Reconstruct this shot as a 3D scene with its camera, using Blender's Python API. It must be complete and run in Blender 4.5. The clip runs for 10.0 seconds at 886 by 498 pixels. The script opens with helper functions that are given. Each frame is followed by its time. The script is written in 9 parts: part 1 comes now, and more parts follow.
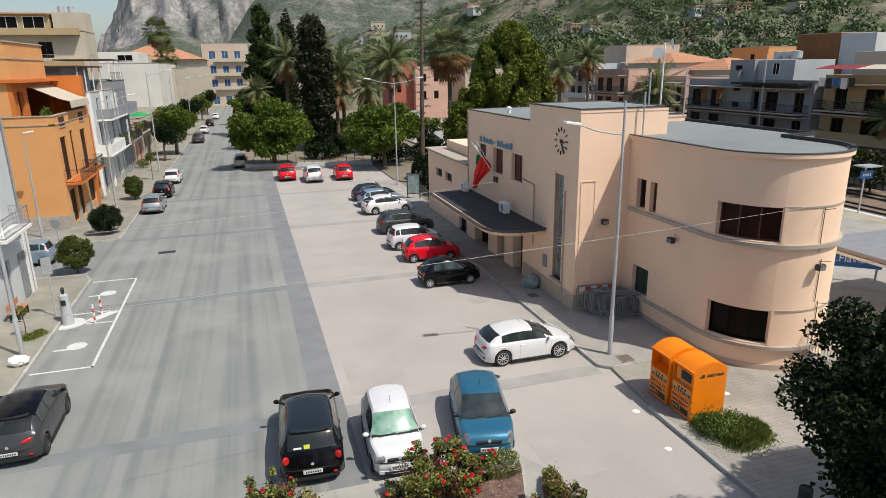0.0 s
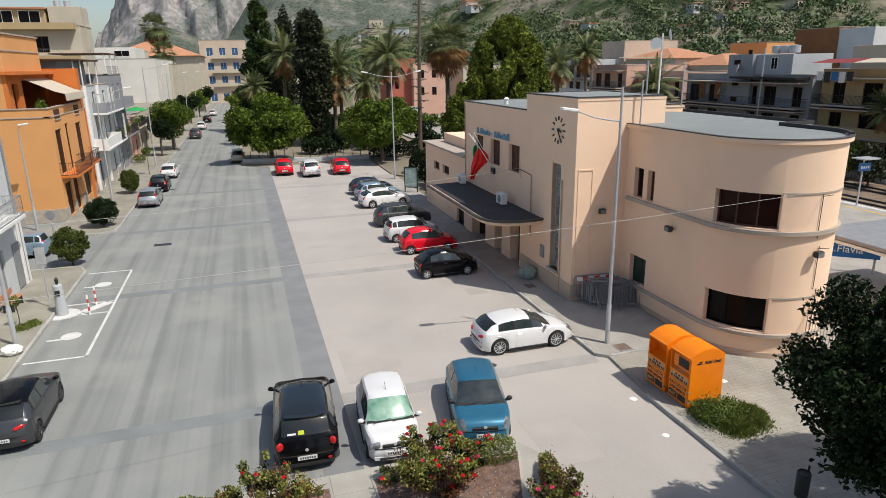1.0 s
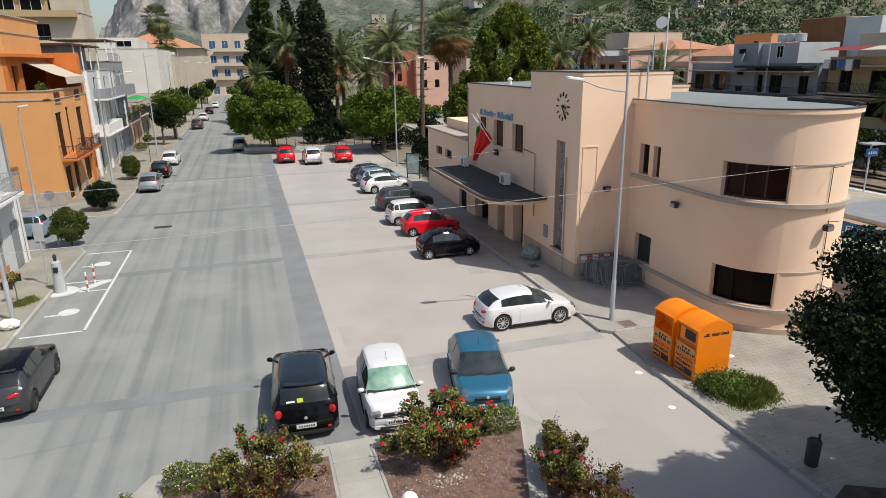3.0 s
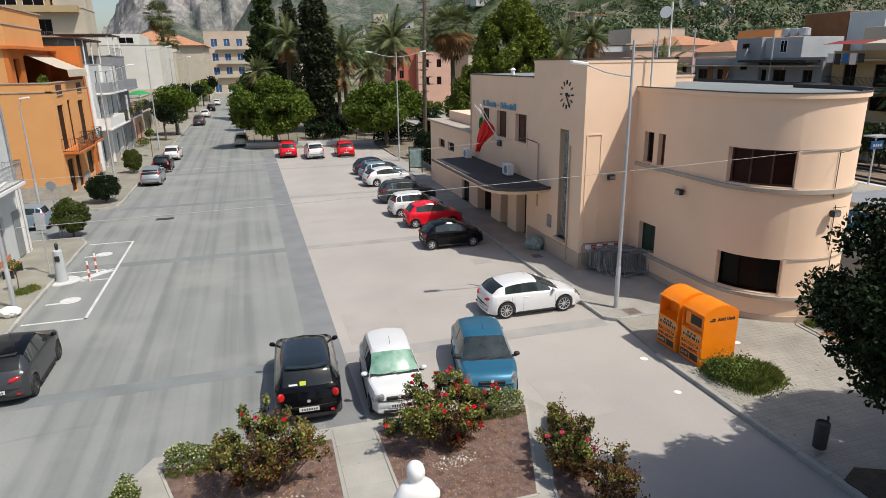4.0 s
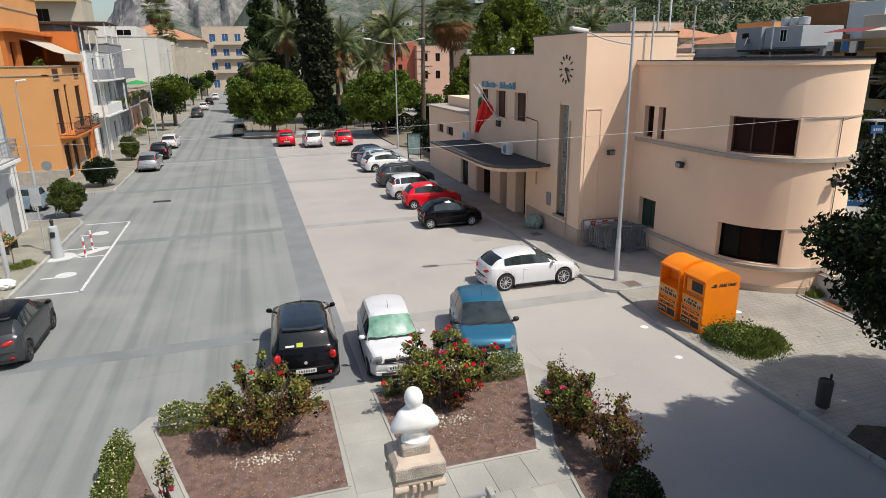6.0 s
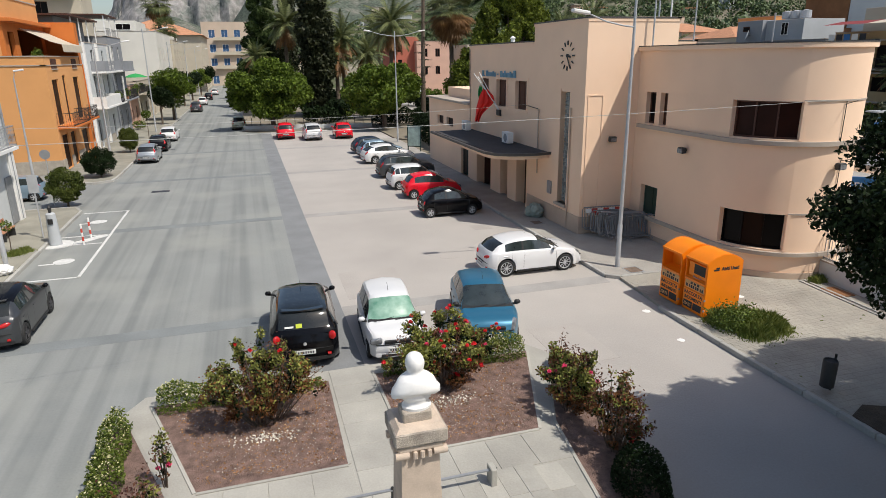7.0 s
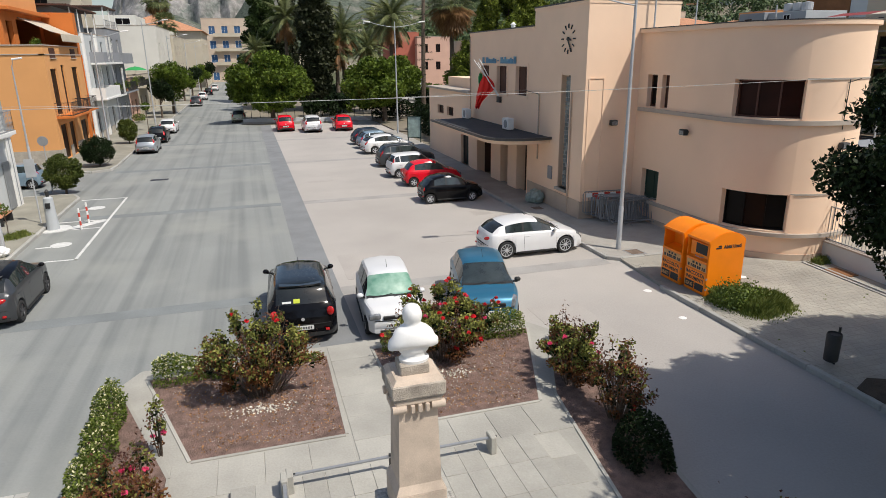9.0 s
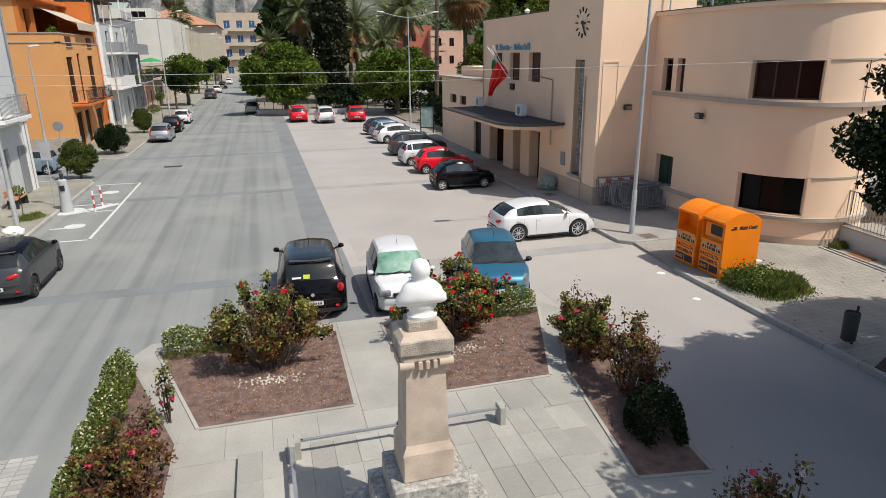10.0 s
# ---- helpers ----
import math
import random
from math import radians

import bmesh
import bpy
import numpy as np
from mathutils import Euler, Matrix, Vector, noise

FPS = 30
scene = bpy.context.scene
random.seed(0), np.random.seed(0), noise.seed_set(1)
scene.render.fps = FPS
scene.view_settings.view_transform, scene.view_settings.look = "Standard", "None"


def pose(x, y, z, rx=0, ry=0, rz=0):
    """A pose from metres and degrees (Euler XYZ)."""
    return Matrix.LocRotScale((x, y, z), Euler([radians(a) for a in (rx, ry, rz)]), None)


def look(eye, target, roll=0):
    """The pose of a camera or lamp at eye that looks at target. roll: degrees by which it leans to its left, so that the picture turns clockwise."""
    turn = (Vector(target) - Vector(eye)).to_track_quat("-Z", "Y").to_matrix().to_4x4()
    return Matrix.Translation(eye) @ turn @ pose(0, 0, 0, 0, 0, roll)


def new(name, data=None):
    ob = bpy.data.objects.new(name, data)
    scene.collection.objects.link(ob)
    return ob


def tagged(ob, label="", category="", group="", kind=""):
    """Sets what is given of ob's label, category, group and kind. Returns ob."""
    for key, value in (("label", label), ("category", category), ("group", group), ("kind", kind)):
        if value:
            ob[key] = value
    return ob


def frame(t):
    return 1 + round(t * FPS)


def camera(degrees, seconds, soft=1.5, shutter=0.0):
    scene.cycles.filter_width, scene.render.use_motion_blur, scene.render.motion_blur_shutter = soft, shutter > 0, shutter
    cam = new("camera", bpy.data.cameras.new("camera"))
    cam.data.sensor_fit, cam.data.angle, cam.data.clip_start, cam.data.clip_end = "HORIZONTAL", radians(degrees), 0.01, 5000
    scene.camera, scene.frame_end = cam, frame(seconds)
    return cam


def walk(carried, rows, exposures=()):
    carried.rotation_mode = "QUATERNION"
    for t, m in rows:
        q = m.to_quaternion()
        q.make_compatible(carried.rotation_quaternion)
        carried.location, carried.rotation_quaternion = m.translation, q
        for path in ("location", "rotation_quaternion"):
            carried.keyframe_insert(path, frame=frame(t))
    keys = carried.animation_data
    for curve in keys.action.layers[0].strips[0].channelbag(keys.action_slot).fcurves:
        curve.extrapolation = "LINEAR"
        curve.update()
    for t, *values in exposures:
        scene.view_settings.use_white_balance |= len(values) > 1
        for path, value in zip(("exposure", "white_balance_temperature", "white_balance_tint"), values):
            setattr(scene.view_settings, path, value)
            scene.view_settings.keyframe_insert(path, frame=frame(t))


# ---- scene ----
cam = camera(70.0, 10.0, soft=0.65)
PATH = [
    (0, (0.147, -0.06, 11.747), (0.705, 1.779, 11.193), -0.9),
    (0.5, (0.194, -0.052, 11.547), (0.753, 1.785, 10.99), -0.9),
    (1, (0.238, -0.043, 11.306), (0.8, 1.793, 10.747), -0.9),
    (1.5, (0.237, -0.047, 11.081), (0.796, 1.789, 10.518), -0.9),
    (2, (0.281, -0.007, 10.83), (0.838, 1.828, 10.264), -0.9),
    (2.5, (0.274, 0.037, 10.584), (0.831, 1.872, 10.017), -0.8),
    (4, (0.196, 0.106, 9.813), (0.745, 1.943, 9.243), -0.8),
    (4.5, (0.156, 0.104, 9.573), (0.705, 1.94, 9.003), -0.8),
    (5, (0.225, 0.094, 9.295), (0.773, 1.93, 8.722), -0.8),
    (5.5, (0.165, 0.035, 9.053), (0.715, 1.87, 8.478), -0.8),
    (6.8, (0.142, 0.004, 8.278), (0.697, 1.839, 7.708), -0.7),
    (7, (0.128, 0.045, 8.219), (0.681, 1.878, 7.639), -0.7),
    (7.5, (0.143, 0.055, 7.988), (0.698, 1.886, 7.405), -0.7),
    (8, (0.154, 0.073, 8.036), (0.706, 1.905, 7.452), -0.7),
    (8.5, (0.166, 0.091, 7.906), (0.718, 1.923, 7.323), -0.7),
    (9, (0.149, 0.03, 7.54), (0.7, 1.862, 6.956), -0.7),
    (9.5, (0.147, -0.014, 7.261), (0.681, 1.821, 6.673), -0.6),
    (10, (0.174, -0.016, 6.979), (0.687, 1.824, 6.386), -0.6),
]
walk(cam, [(t, look(eye, target, roll)) for t, eye, target, roll in PATH])

# ---- light ----
SUN_EL, SUN_AZ = radians(57.0), math.atan2(-0.733, 0.68)
world = bpy.data.worlds.new("sky")
scene.world = world
world.use_nodes = True
wn = world.node_tree
sky = wn.nodes.new("ShaderNodeTexSky")
sky.sky_type, sky.sun_disc = "NISHITA", False
sky.sun_elevation, sky.sun_rotation = SUN_EL, radians(90) - SUN_AZ
sky.dust_density, sky.air_density, sky.ozone_density = 1.8, 1.0, 0.35
wn.links.new(sky.outputs[0], wn.nodes["Background"].inputs[0])
wn.nodes["Background"].inputs[1].default_value = 0.120
sun_data = bpy.data.lights.new("sun", "SUN")
sun_data.energy, sun_data.angle, sun_data.color = 4.1, radians(0.53), (1.0, 0.945, 0.865)
sun = new("sun", sun_data)
sun.matrix_world = look((math.cos(SUN_AZ) * math.cos(SUN_EL) * 90, math.sin(SUN_AZ) * math.cos(SUN_EL) * 90, math.sin(SUN_EL) * 90), (0, 0, 0))
scene.view_settings.exposure = 0.02

# ---- materials ----
def mat(name, col, rough=0.7, metal=0.0, var=0.12, scale=1.2, fine=30.0, bump=0.05, spec=0.4, col2=None, stain=0.0, rand=0.0):
    """Principled paint with two scales of noise in colour, a fine relief and, with rand, a change of tone from piece to piece."""
    m = bpy.data.materials.new(name)
    m.use_nodes = True
    n, l = m.node_tree.nodes, m.node_tree.links
    b = n["Principled BSDF"]
    b.inputs["Roughness"].default_value, b.inputs["Metallic"].default_value = rough, metal
    b.inputs["Specular IOR Level"].default_value = spec
    g = n.new("ShaderNodeNewGeometry")
    big, small = n.new("ShaderNodeTexNoise"), n.new("ShaderNodeTexNoise")
    big.inputs["Scale"].default_value, big.inputs["Detail"].default_value = scale, 5
    small.inputs["Scale"].default_value, small.inputs["Detail"].default_value = fine, 3
    l.new(g.outputs["Position"], big.inputs["Vector"])
    l.new(g.outputs["Position"], small.inputs["Vector"])
    add = n.new("ShaderNodeMath")
    add.operation = "MULTIPLY_ADD"
    l.new(small.outputs["Fac"], add.inputs[0])
    add.inputs[1].default_value = 0.45
    l.new(big.outputs["Fac"], add.inputs[2])
    ramp = n.new("ShaderNodeMapRange")
    ramp.inputs["From Min"].default_value, ramp.inputs["From Max"].default_value = 0.42, 1.02
    l.new(add.outputs[0], ramp.inputs["Value"])
    mix = n.new("ShaderNodeMix")
    mix.data_type = "RGBA"
    dark = col2 if col2 else tuple(c * (1 - var) for c in col)
    light = col if col2 else tuple(min(1, c * (1 + var)) for c in col)
    mix.inputs["A"].default_value, mix.inputs["B"].default_value = (*dark, 1), (*light, 1)
    l.new(ramp.outputs[0], mix.inputs["Factor"])
    out = mix.outputs["Result"]
    if stain:
        st = n.new("ShaderNodeTexNoise")
        st.inputs["Scale"].default_value, st.inputs["Detail"].default_value = scale * 0.35, 8
        l.new(g.outputs["Position"], st.inputs["Vector"])
        sr = n.new("ShaderNodeMapRange")
        sr.inputs["From Min"].default_value, sr.inputs["From Max"].default_value = 0.52, 0.72
        sr.inputs["To Max"].default_value = stain
        l.new(st.outputs["Fac"], sr.inputs["Value"])
        sm = n.new("ShaderNodeMix")
        sm.data_type = "RGBA"
        l.new(sr.outputs[0], sm.inputs["Factor"])
        l.new(out, sm.inputs["A"])
        sm.inputs["B"].default_value = (*(c * 0.55 for c in col), 1)
        out = sm.outputs["Result"]
    if rand:
        oi = n.new("ShaderNodeObjectInfo")
        both, part_of = n.new("ShaderNodeMath"), n.new("ShaderNodeMath")
        part_of.operation = "FRACT"
        l.new(oi.outputs["Random"], both.inputs[0])
        l.new(g.outputs["Random Per Island"], both.inputs[1])
        l.new(both.outputs[0], part_of.inputs[0])
        rr = n.new("ShaderNodeMapRange")
        rr.inputs["To Min"].default_value, rr.inputs["To Max"].default_value = 1 - rand, 1 + rand
        l.new(part_of.outputs[0], rr.inputs["Value"])
        hs = n.new("ShaderNodeHueSaturation")
        l.new(rr.outputs[0], hs.inputs["Value"])
        l.new(out, hs.inputs["Color"])
        out = hs.outputs["Color"]
    l.new(out, b.inputs["Base Color"])
    if bump:
        bp = n.new("ShaderNodeBump")
        bp.inputs["Strength"].default_value, bp.inputs["Distance"].default_value = min(1, bump * 4), bump * 0.2
        l.new(small.outputs["Fac"], bp.inputs["Height"])
        l.new(bp.outputs[0], b.inputs["Normal"])
    return m


def leafmat(name, col, col2, rough=0.55, trans=0.25, spec=0.35, rnd=0.40):
    """Leaves: tone from leaf to leaf, a little light through them."""
    m = bpy.data.materials.new(name)
    m.use_nodes = True
    n, l = m.node_tree.nodes, m.node_tree.links
    b = n["Principled BSDF"]
    b.inputs["Roughness"].default_value = rough
    b.inputs["Specular IOR Level"].default_value = spec
    g = n.new("ShaderNodeNewGeometry")
    noi = n.new("ShaderNodeTexNoise")
    noi.inputs["Scale"].default_value = 0.9
    l.new(g.outputs["Position"], noi.inputs["Vector"])
    mx = n.new("ShaderNodeMath")
    mx.operation = "MULTIPLY_ADD"
    l.new(g.outputs["Random Per Island"], mx.inputs[0])
    mx.inputs[1].default_value = rnd
    l.new(noi.outputs["Fac"], mx.inputs[2])
    mp = n.new("ShaderNodeMapRange")
    mp.inputs["From Min"].default_value, mp.inputs["From Max"].default_value = 0.35, 0.62 + rnd
    l.new(mx.outputs[0], mp.inputs["Value"])
    mix = n.new("ShaderNodeMix")
    mix.data_type = "RGBA"
    mix.inputs["A"].default_value, mix.inputs["B"].default_value = (*col, 1), (*col2, 1)
    l.new(mp.outputs[0], mix.inputs["Factor"])
    l.new(mix.outputs["Result"], b.inputs["Base Color"])
    tr = n.new("ShaderNodeBsdfTranslucent")
    l.new(mix.outputs["Result"], tr.inputs["Color"])
    ms = n.new("ShaderNodeMixShader")
    ms.inputs[0].default_value = trans
    l.new(b.outputs[0], ms.inputs[1])
    l.new(tr.outputs[0], ms.inputs[2])
    l.new(ms.outputs[0], n["Material Output"].inputs[0])
    return m


def streaked(name, col, dark, light, along=0.02):
    """Worn carriageway: long tyre streaks along the street over patchy old asphalt."""
    m = mat(name, col, 0.85, var=0.10, scale=0.35, fine=14, bump=0.12, spec=0.25, stain=0.25)
    n, l = m.node_tree.nodes, m.node_tree.links
    b = n["Principled BSDF"]
    base = b.inputs["Base Color"].links[0].from_socket
    g = n.new("ShaderNodeNewGeometry")
    mp = n.new("ShaderNodeMapping")
    mp.inputs["Scale"].default_value = (1.5, along, 1)
    l.new(g.outputs["Position"], mp.inputs["Vector"])
    t = n.new("ShaderNodeTexNoise")
    t.inputs["Scale"].default_value, t.inputs["Detail"].default_value = 1.0, 4
    l.new(mp.outputs[0], t.inputs["Vector"])
    r = n.new("ShaderNodeMapRange")
    r.inputs["From Min"].default_value, r.inputs["From Max"].default_value = 0.46, 0.66
    r.inputs["To Max"].default_value = 0.75
    l.new(t.outputs["Fac"], r.inputs["Value"])
    a = n.new("ShaderNodeMix")
    a.data_type = "RGBA"
    l.new(r.outputs[0], a.inputs["Factor"])
    l.new(base, a.inputs["A"])
    a.inputs["B"].default_value = (*dark, 1)
    v = n.new("ShaderNodeTexNoise")
    v.inputs["Scale"].default_value, v.inputs["Detail"].default_value = 0.22, 6
    l.new(g.outputs["Position"], v.inputs["Vector"])
    r2 = n.new("ShaderNodeMapRange")
    r2.inputs["From Min"].default_value, r2.inputs["From Max"].default_value = 0.5, 0.7
    r2.inputs["To Max"].default_value = 0.6
    l.new(v.outputs["Fac"], r2.inputs["Value"])
    c = n.new("ShaderNodeMix")
    c.data_type = "RGBA"
    l.new(r2.outputs[0], c.inputs["Factor"])
    l.new(a.outputs["Result"], c.inputs["A"])
    c.inputs["B"].default_value = (*light, 1)
    l.new(c.outputs["Result"], b.inputs["Base Color"])
    return m


M_GROUND = mat("dry_earth", (0.22, 0.19, 0.14), 0.95, var=0.25, scale=0.05, fine=2, bump=0.1)
M_ROAD = streaked("worn_asphalt", (0.252, 0.262, 0.250), (0.165, 0.175, 0.172), (0.318, 0.322, 0.292))
M_PLAZA = mat("pale_asphalt", (0.40, 0.372, 0.34), 0.85, var=0.12, scale=0.25, fine=18, bump=0.1, spec=0.25, stain=0.18)
M_STRIP = mat("dark_strip", (0.215, 0.222, 0.225), 0.85, var=0.14, scale=0.8, fine=18, bump=0.1, spec=0.25, stain=0.2)
M_CROSS = mat("grey_cross_strip", (0.205, 0.220, 0.220), 0.85, var=0.16, scale=0.8, fine=18, bump=0.1, spec=0.25, stain=0.3)
M_CROSSPALE = mat("worn_cross_strip", (0.335, 0.322, 0.302), 0.85, var=0.16, scale=0.8, fine=18, bump=0.1, spec=0.25, stain=0.3)
M_PATCH = mat("repair_patch", (0.385, 0.355, 0.322), 0.88, var=0.1, scale=0.6, fine=20, bump=0.1)
M_PAVEDUST = mat("dusty_old_pavement", (0.275, 0.262, 0.215), 0.9, var=0.22, scale=0.9, fine=14, bump=0.14, stain=0.5)
M_PAVE = mat("pavement_concrete", (0.345, 0.325, 0.29), 0.88, var=0.18, scale=0.9, fine=14, bump=0.14, stain=0.4)
M_SETTS = mat("sand_coloured_paving", (0.335, 0.312, 0.265), 0.9, var=0.14, scale=0.7, fine=14, bump=0.14, stain=0.3)
M_SETT = mat("sand_coloured_sett", (0.34, 0.317, 0.27), 0.9, var=0.2, scale=0.9, fine=18, bump=0.14, stain=0.5, rand=0.035)
M_KERB = mat("kerb_stone", (0.38, 0.37, 0.34), 0.8, var=0.16, scale=1.5, fine=20, bump=0.12, stain=0.4, rand=0.12)
M_TILE = mat("grey_paving_slab", (0.375, 0.36, 0.318), 0.8, var=0.16, scale=1.1, fine=22, bump=0.08, stain=0.3, rand=0.11)
M_WHITE_LINE = mat("road_paint", (0.60, 0.60, 0.58), 0.7, var=0.2, scale=4, fine=30, bump=0.05, stain=0.5)
M_SOIL = mat("mulch_soil", (0.245, 0.16, 0.13), 0.95, var=0.5, scale=5, fine=45, bump=0.35)
M_STUCCO = mat("peach_stucco", (0.87, 0.63, 0.45), 0.9, var=0.05, scale=0.5, fine=60, bump=0.06, spec=0.2, stain=0.10)
M_STUCCO_D = mat("grey_plinth", (0.50, 0.39, 0.30), 0.9, var=0.12, scale=1.5, fine=50, bump=0.08, stain=0.3)
M_SILL = mat("stone_sill", (0.42, 0.36, 0.30), 0.8, var=0.12, scale=2, fine=40, bump=0.06, stain=0.2)
M_ROOF = mat("grey_roof_membrane", (0.225, 0.245, 0.24), 0.8, var=0.1, scale=0.5, fine=25, bump=0.06, stain=0.3)
M_BITUMEN = mat("black_bitumen", (0.045, 0.045, 0.048), 0.75, var=0.25, scale=1.2, fine=25, bump=0.1, stain=0.3)
M_CAP = mat("dark_metal_cap", (0.07, 0.065, 0.06), 0.5, var=0.2, scale=2, bump=0.02)
M_DARKGLASS = mat("dark_window_glass", (0.006, 0.005, 0.005), 0.35, var=0.3, scale=0.6, bump=0.0, spec=0.12)
M_CARGLASS = mat("tinted_car_glass", (0.030, 0.040, 0.040), 0.04, var=0.5, scale=3, bump=0.0, spec=0.9)
M_REDGLASS = mat("brown_shaded_glass", (0.028, 0.009, 0.006), 0.35, var=0.3, scale=1.5, bump=0.0, spec=0.12)
M_REARGLASS = mat("rear_window_glass", (0.018, 0.021, 0.021), 0.05, var=0.3, scale=2, bump=0.0, spec=0.6)
# shutters and frames; also lines the deep porch sides as painted shade
M_SHUTTER = mat("brown_shutter", (0.085, 0.035, 0.022), 0.6, var=0.25, scale=2, fine=40, bump=0.08)
M_GREENDOOR = mat("dark_green_door", (0.02, 0.045, 0.035), 0.5, var=0.2, bump=0.03)
M_GALV = mat("galvanised_steel", (0.46, 0.47, 0.48), 0.5, metal=0.35, var=0.12, scale=3, bump=0.02)
M_STEEL = mat("grey_painted_steel", (0.30, 0.31, 0.32), 0.5, metal=0.3, var=0.15, scale=3, bump=0.02)
M_DARKSTEEL = mat("dark_iron", (0.05, 0.05, 0.05), 0.55, metal=0.5, var=0.2, bump=0.03)
M_WHITE = mat("white_paint", (0.78, 0.77, 0.74), 0.55, var=0.06, scale=1.5, bump=0.03, stain=0.08)
M_WHITEWALL = mat("white_render", (0.55, 0.57, 0.565), 0.9, var=0.06, scale=0.6, fine=40, bump=0.06, stain=0.22)
M_GREYWALL = mat("grey_render", (0.27, 0.28, 0.295), 0.9, var=0.08, scale=0.6, fine=40, bump=0.06, stain=0.25)
M_PALEWALL = mat("off_white_render", (0.66, 0.635, 0.57), 0.9, var=0.07, scale=0.4, fine=40, bump=0.06, stain=0.2)
M_TOWERGREY = mat("blue_grey_render", (0.30, 0.315, 0.33), 0.9, var=0.12, scale=0.6, fine=40, bump=0.06, stain=0.35)
M_WOODSHUTTER = mat("orange_brown_shutter", (0.30, 0.13, 0.05), 0.6, var=0.15, scale=2, bump=0.03)
M_PALEGREY = mat("pale_grey_render", (0.42, 0.44, 0.45), 0.9, var=0.08, scale=0.6, fine=40, bump=0.06, stain=0.25)
M_BEIGE = mat("pale_pink_beige_render", (0.56, 0.46, 0.36), 0.9, var=0.07, scale=0.5, fine=40, bump=0.06, stain=0.2)
M_CREAM = mat("cream_render", (0.52, 0.465, 0.365), 0.9, var=0.07, scale=0.5, fine=40, bump=0.06, stain=0.22)
M_YELLOW = mat("ochre_render", (0.44, 0.33, 0.18), 0.9, var=0.08, scale=0.5, fine=40, bump=0.06, stain=0.25)
M_PINK = mat("pink_render", (0.60, 0.38, 0.29), 0.9, var=0.08, scale=0.5, fine=40, bump=0.06, stain=0.2)
M_ORANGEWALL = mat("orange_render", (0.68, 0.335, 0.125), 0.9, var=0.05, scale=0.6, fine=50, bump=0.05, stain=0.10)
M_ORANGETRIM = mat("burnt_orange_trim", (0.58, 0.17, 0.035), 0.85, var=0.08, bump=0.04)
M_REDWALL = mat("red_render", (0.42, 0.13, 0.085), 0.9, var=0.08, bump=0.05)
M_BROWNWALL = mat("bare_brown_brickwork", (0.25, 0.115, 0.05), 0.95, var=0.2, scale=1, fine=20, bump=0.12, stain=0.3)
M_STONE = mat("rough_base_stone", (0.40, 0.36, 0.30), 0.9, var=0.18, scale=3, fine=16, bump=0.14, stain=0.3)
M_TERRA = mat("terracotta_roof", (0.46, 0.225, 0.125), 0.9, var=0.22, scale=1.5, fine=12, bump=0.2)
M_AWNING = mat("beige_awning_cloth", (0.52, 0.46, 0.36), 0.85, var=0.08, bump=0.03)
M_MARBLE = mat("white_marble", (0.82, 0.81, 0.78), 0.5, var=0.05, scale=4, fine=40, bump=0.04)
M_SANDSTONE = mat("weathered_sandstone", (0.535, 0.435, 0.345), 0.9, var=0.22, scale=3.2, fine=60, bump=0.05, stain=0.7)
M_LICHEN = mat("lichened_sandstone", (0.40, 0.35, 0.29), 0.9, var=0.38, scale=6, fine=60, bump=0.16, stain=0.7)
M_OLDMARBLE = mat("veined_old_stone", (0.37, 0.355, 0.32), 0.8, var=0.7, scale=11, fine=30, bump=0.08, stain=0.6)
M_BIN = mat("orange_container", (0.90, 0.235, 0.006), 0.38, var=0.07, scale=2, fine=40, bump=0.02, spec=0.4, stain=0.06)
# plastic parts, and the painted dark of rooms, hatch hole and wheel gaps
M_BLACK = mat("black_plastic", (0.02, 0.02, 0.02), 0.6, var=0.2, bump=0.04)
M_TYRE = mat("tyre_rubber", (0.025, 0.025, 0.025), 0.85, var=0.2, scale=6, bump=0.06)
M_RIM = mat("alloy_rim", (0.58, 0.59, 0.60), 0.35, metal=0.3, var=0.1, bump=0.0)
M_HUBDARK = mat("dark_steel_wheel", (0.06, 0.06, 0.065), 0.5, metal=0.4, bump=0.02)
M_LAMPRED = mat("red_lens", (0.45, 0.012, 0.012), 0.15, var=0.15, scale=8, bump=0.0, spec=0.6)
M_LAMPCLEAR = mat("clear_lens", (0.24, 0.25, 0.26), 0.12, metal=0.4, var=0.6, scale=10, bump=0.0, spec=0.7)
M_PLATE = mat("number_plate", (0.68, 0.68, 0.66), 0.4, var=0.05, bump=0.0)
M_BINLABEL = mat("faded_container_label", (0.62, 0.36, 0.16), 0.7, var=0.15, scale=6, bump=0.0, stain=0.3)
M_BAR = mat("dark_lettering", (0.03, 0.03, 0.035), 0.6, bump=0.0)
M_BLUEBAR = mat("blue_lettering", (0.16, 0.33, 0.45), 0.5, var=0.1, bump=0.0)
M_SIGNBLUE = mat("station_sign_blue", (0.035, 0.16, 0.42), 0.4, var=0.05, bump=0.0)
M_REDFLAG = mat("red_flag_cloth", (0.75, 0.035, 0.025), 0.8, var=0.1, scale=5, bump=0.04)
M_GREENCLOTH = mat("green_cloth", (0.03, 0.30, 0.08), 0.8, var=0.1, bump=0.04)
M_BLUESHUT = mat("blue_shutter", (0.035, 0.10, 0.22), 0.6, var=0.15, bump=0.03)
M_BARK = mat("bark", (0.13, 0.10, 0.075), 0.95, var=0.35, scale=5, fine=25, bump=0.35)
M_PALMBARK = mat("palm_trunk", (0.16, 0.125, 0.09), 0.95, var=0.35, scale=6, fine=20, bump=0.4)
M_LEAF = leafmat("ficus_leaves", (0.010, 0.026, 0.003), (0.17, 0.24, 0.03), trans=0.2, spec=0.2)
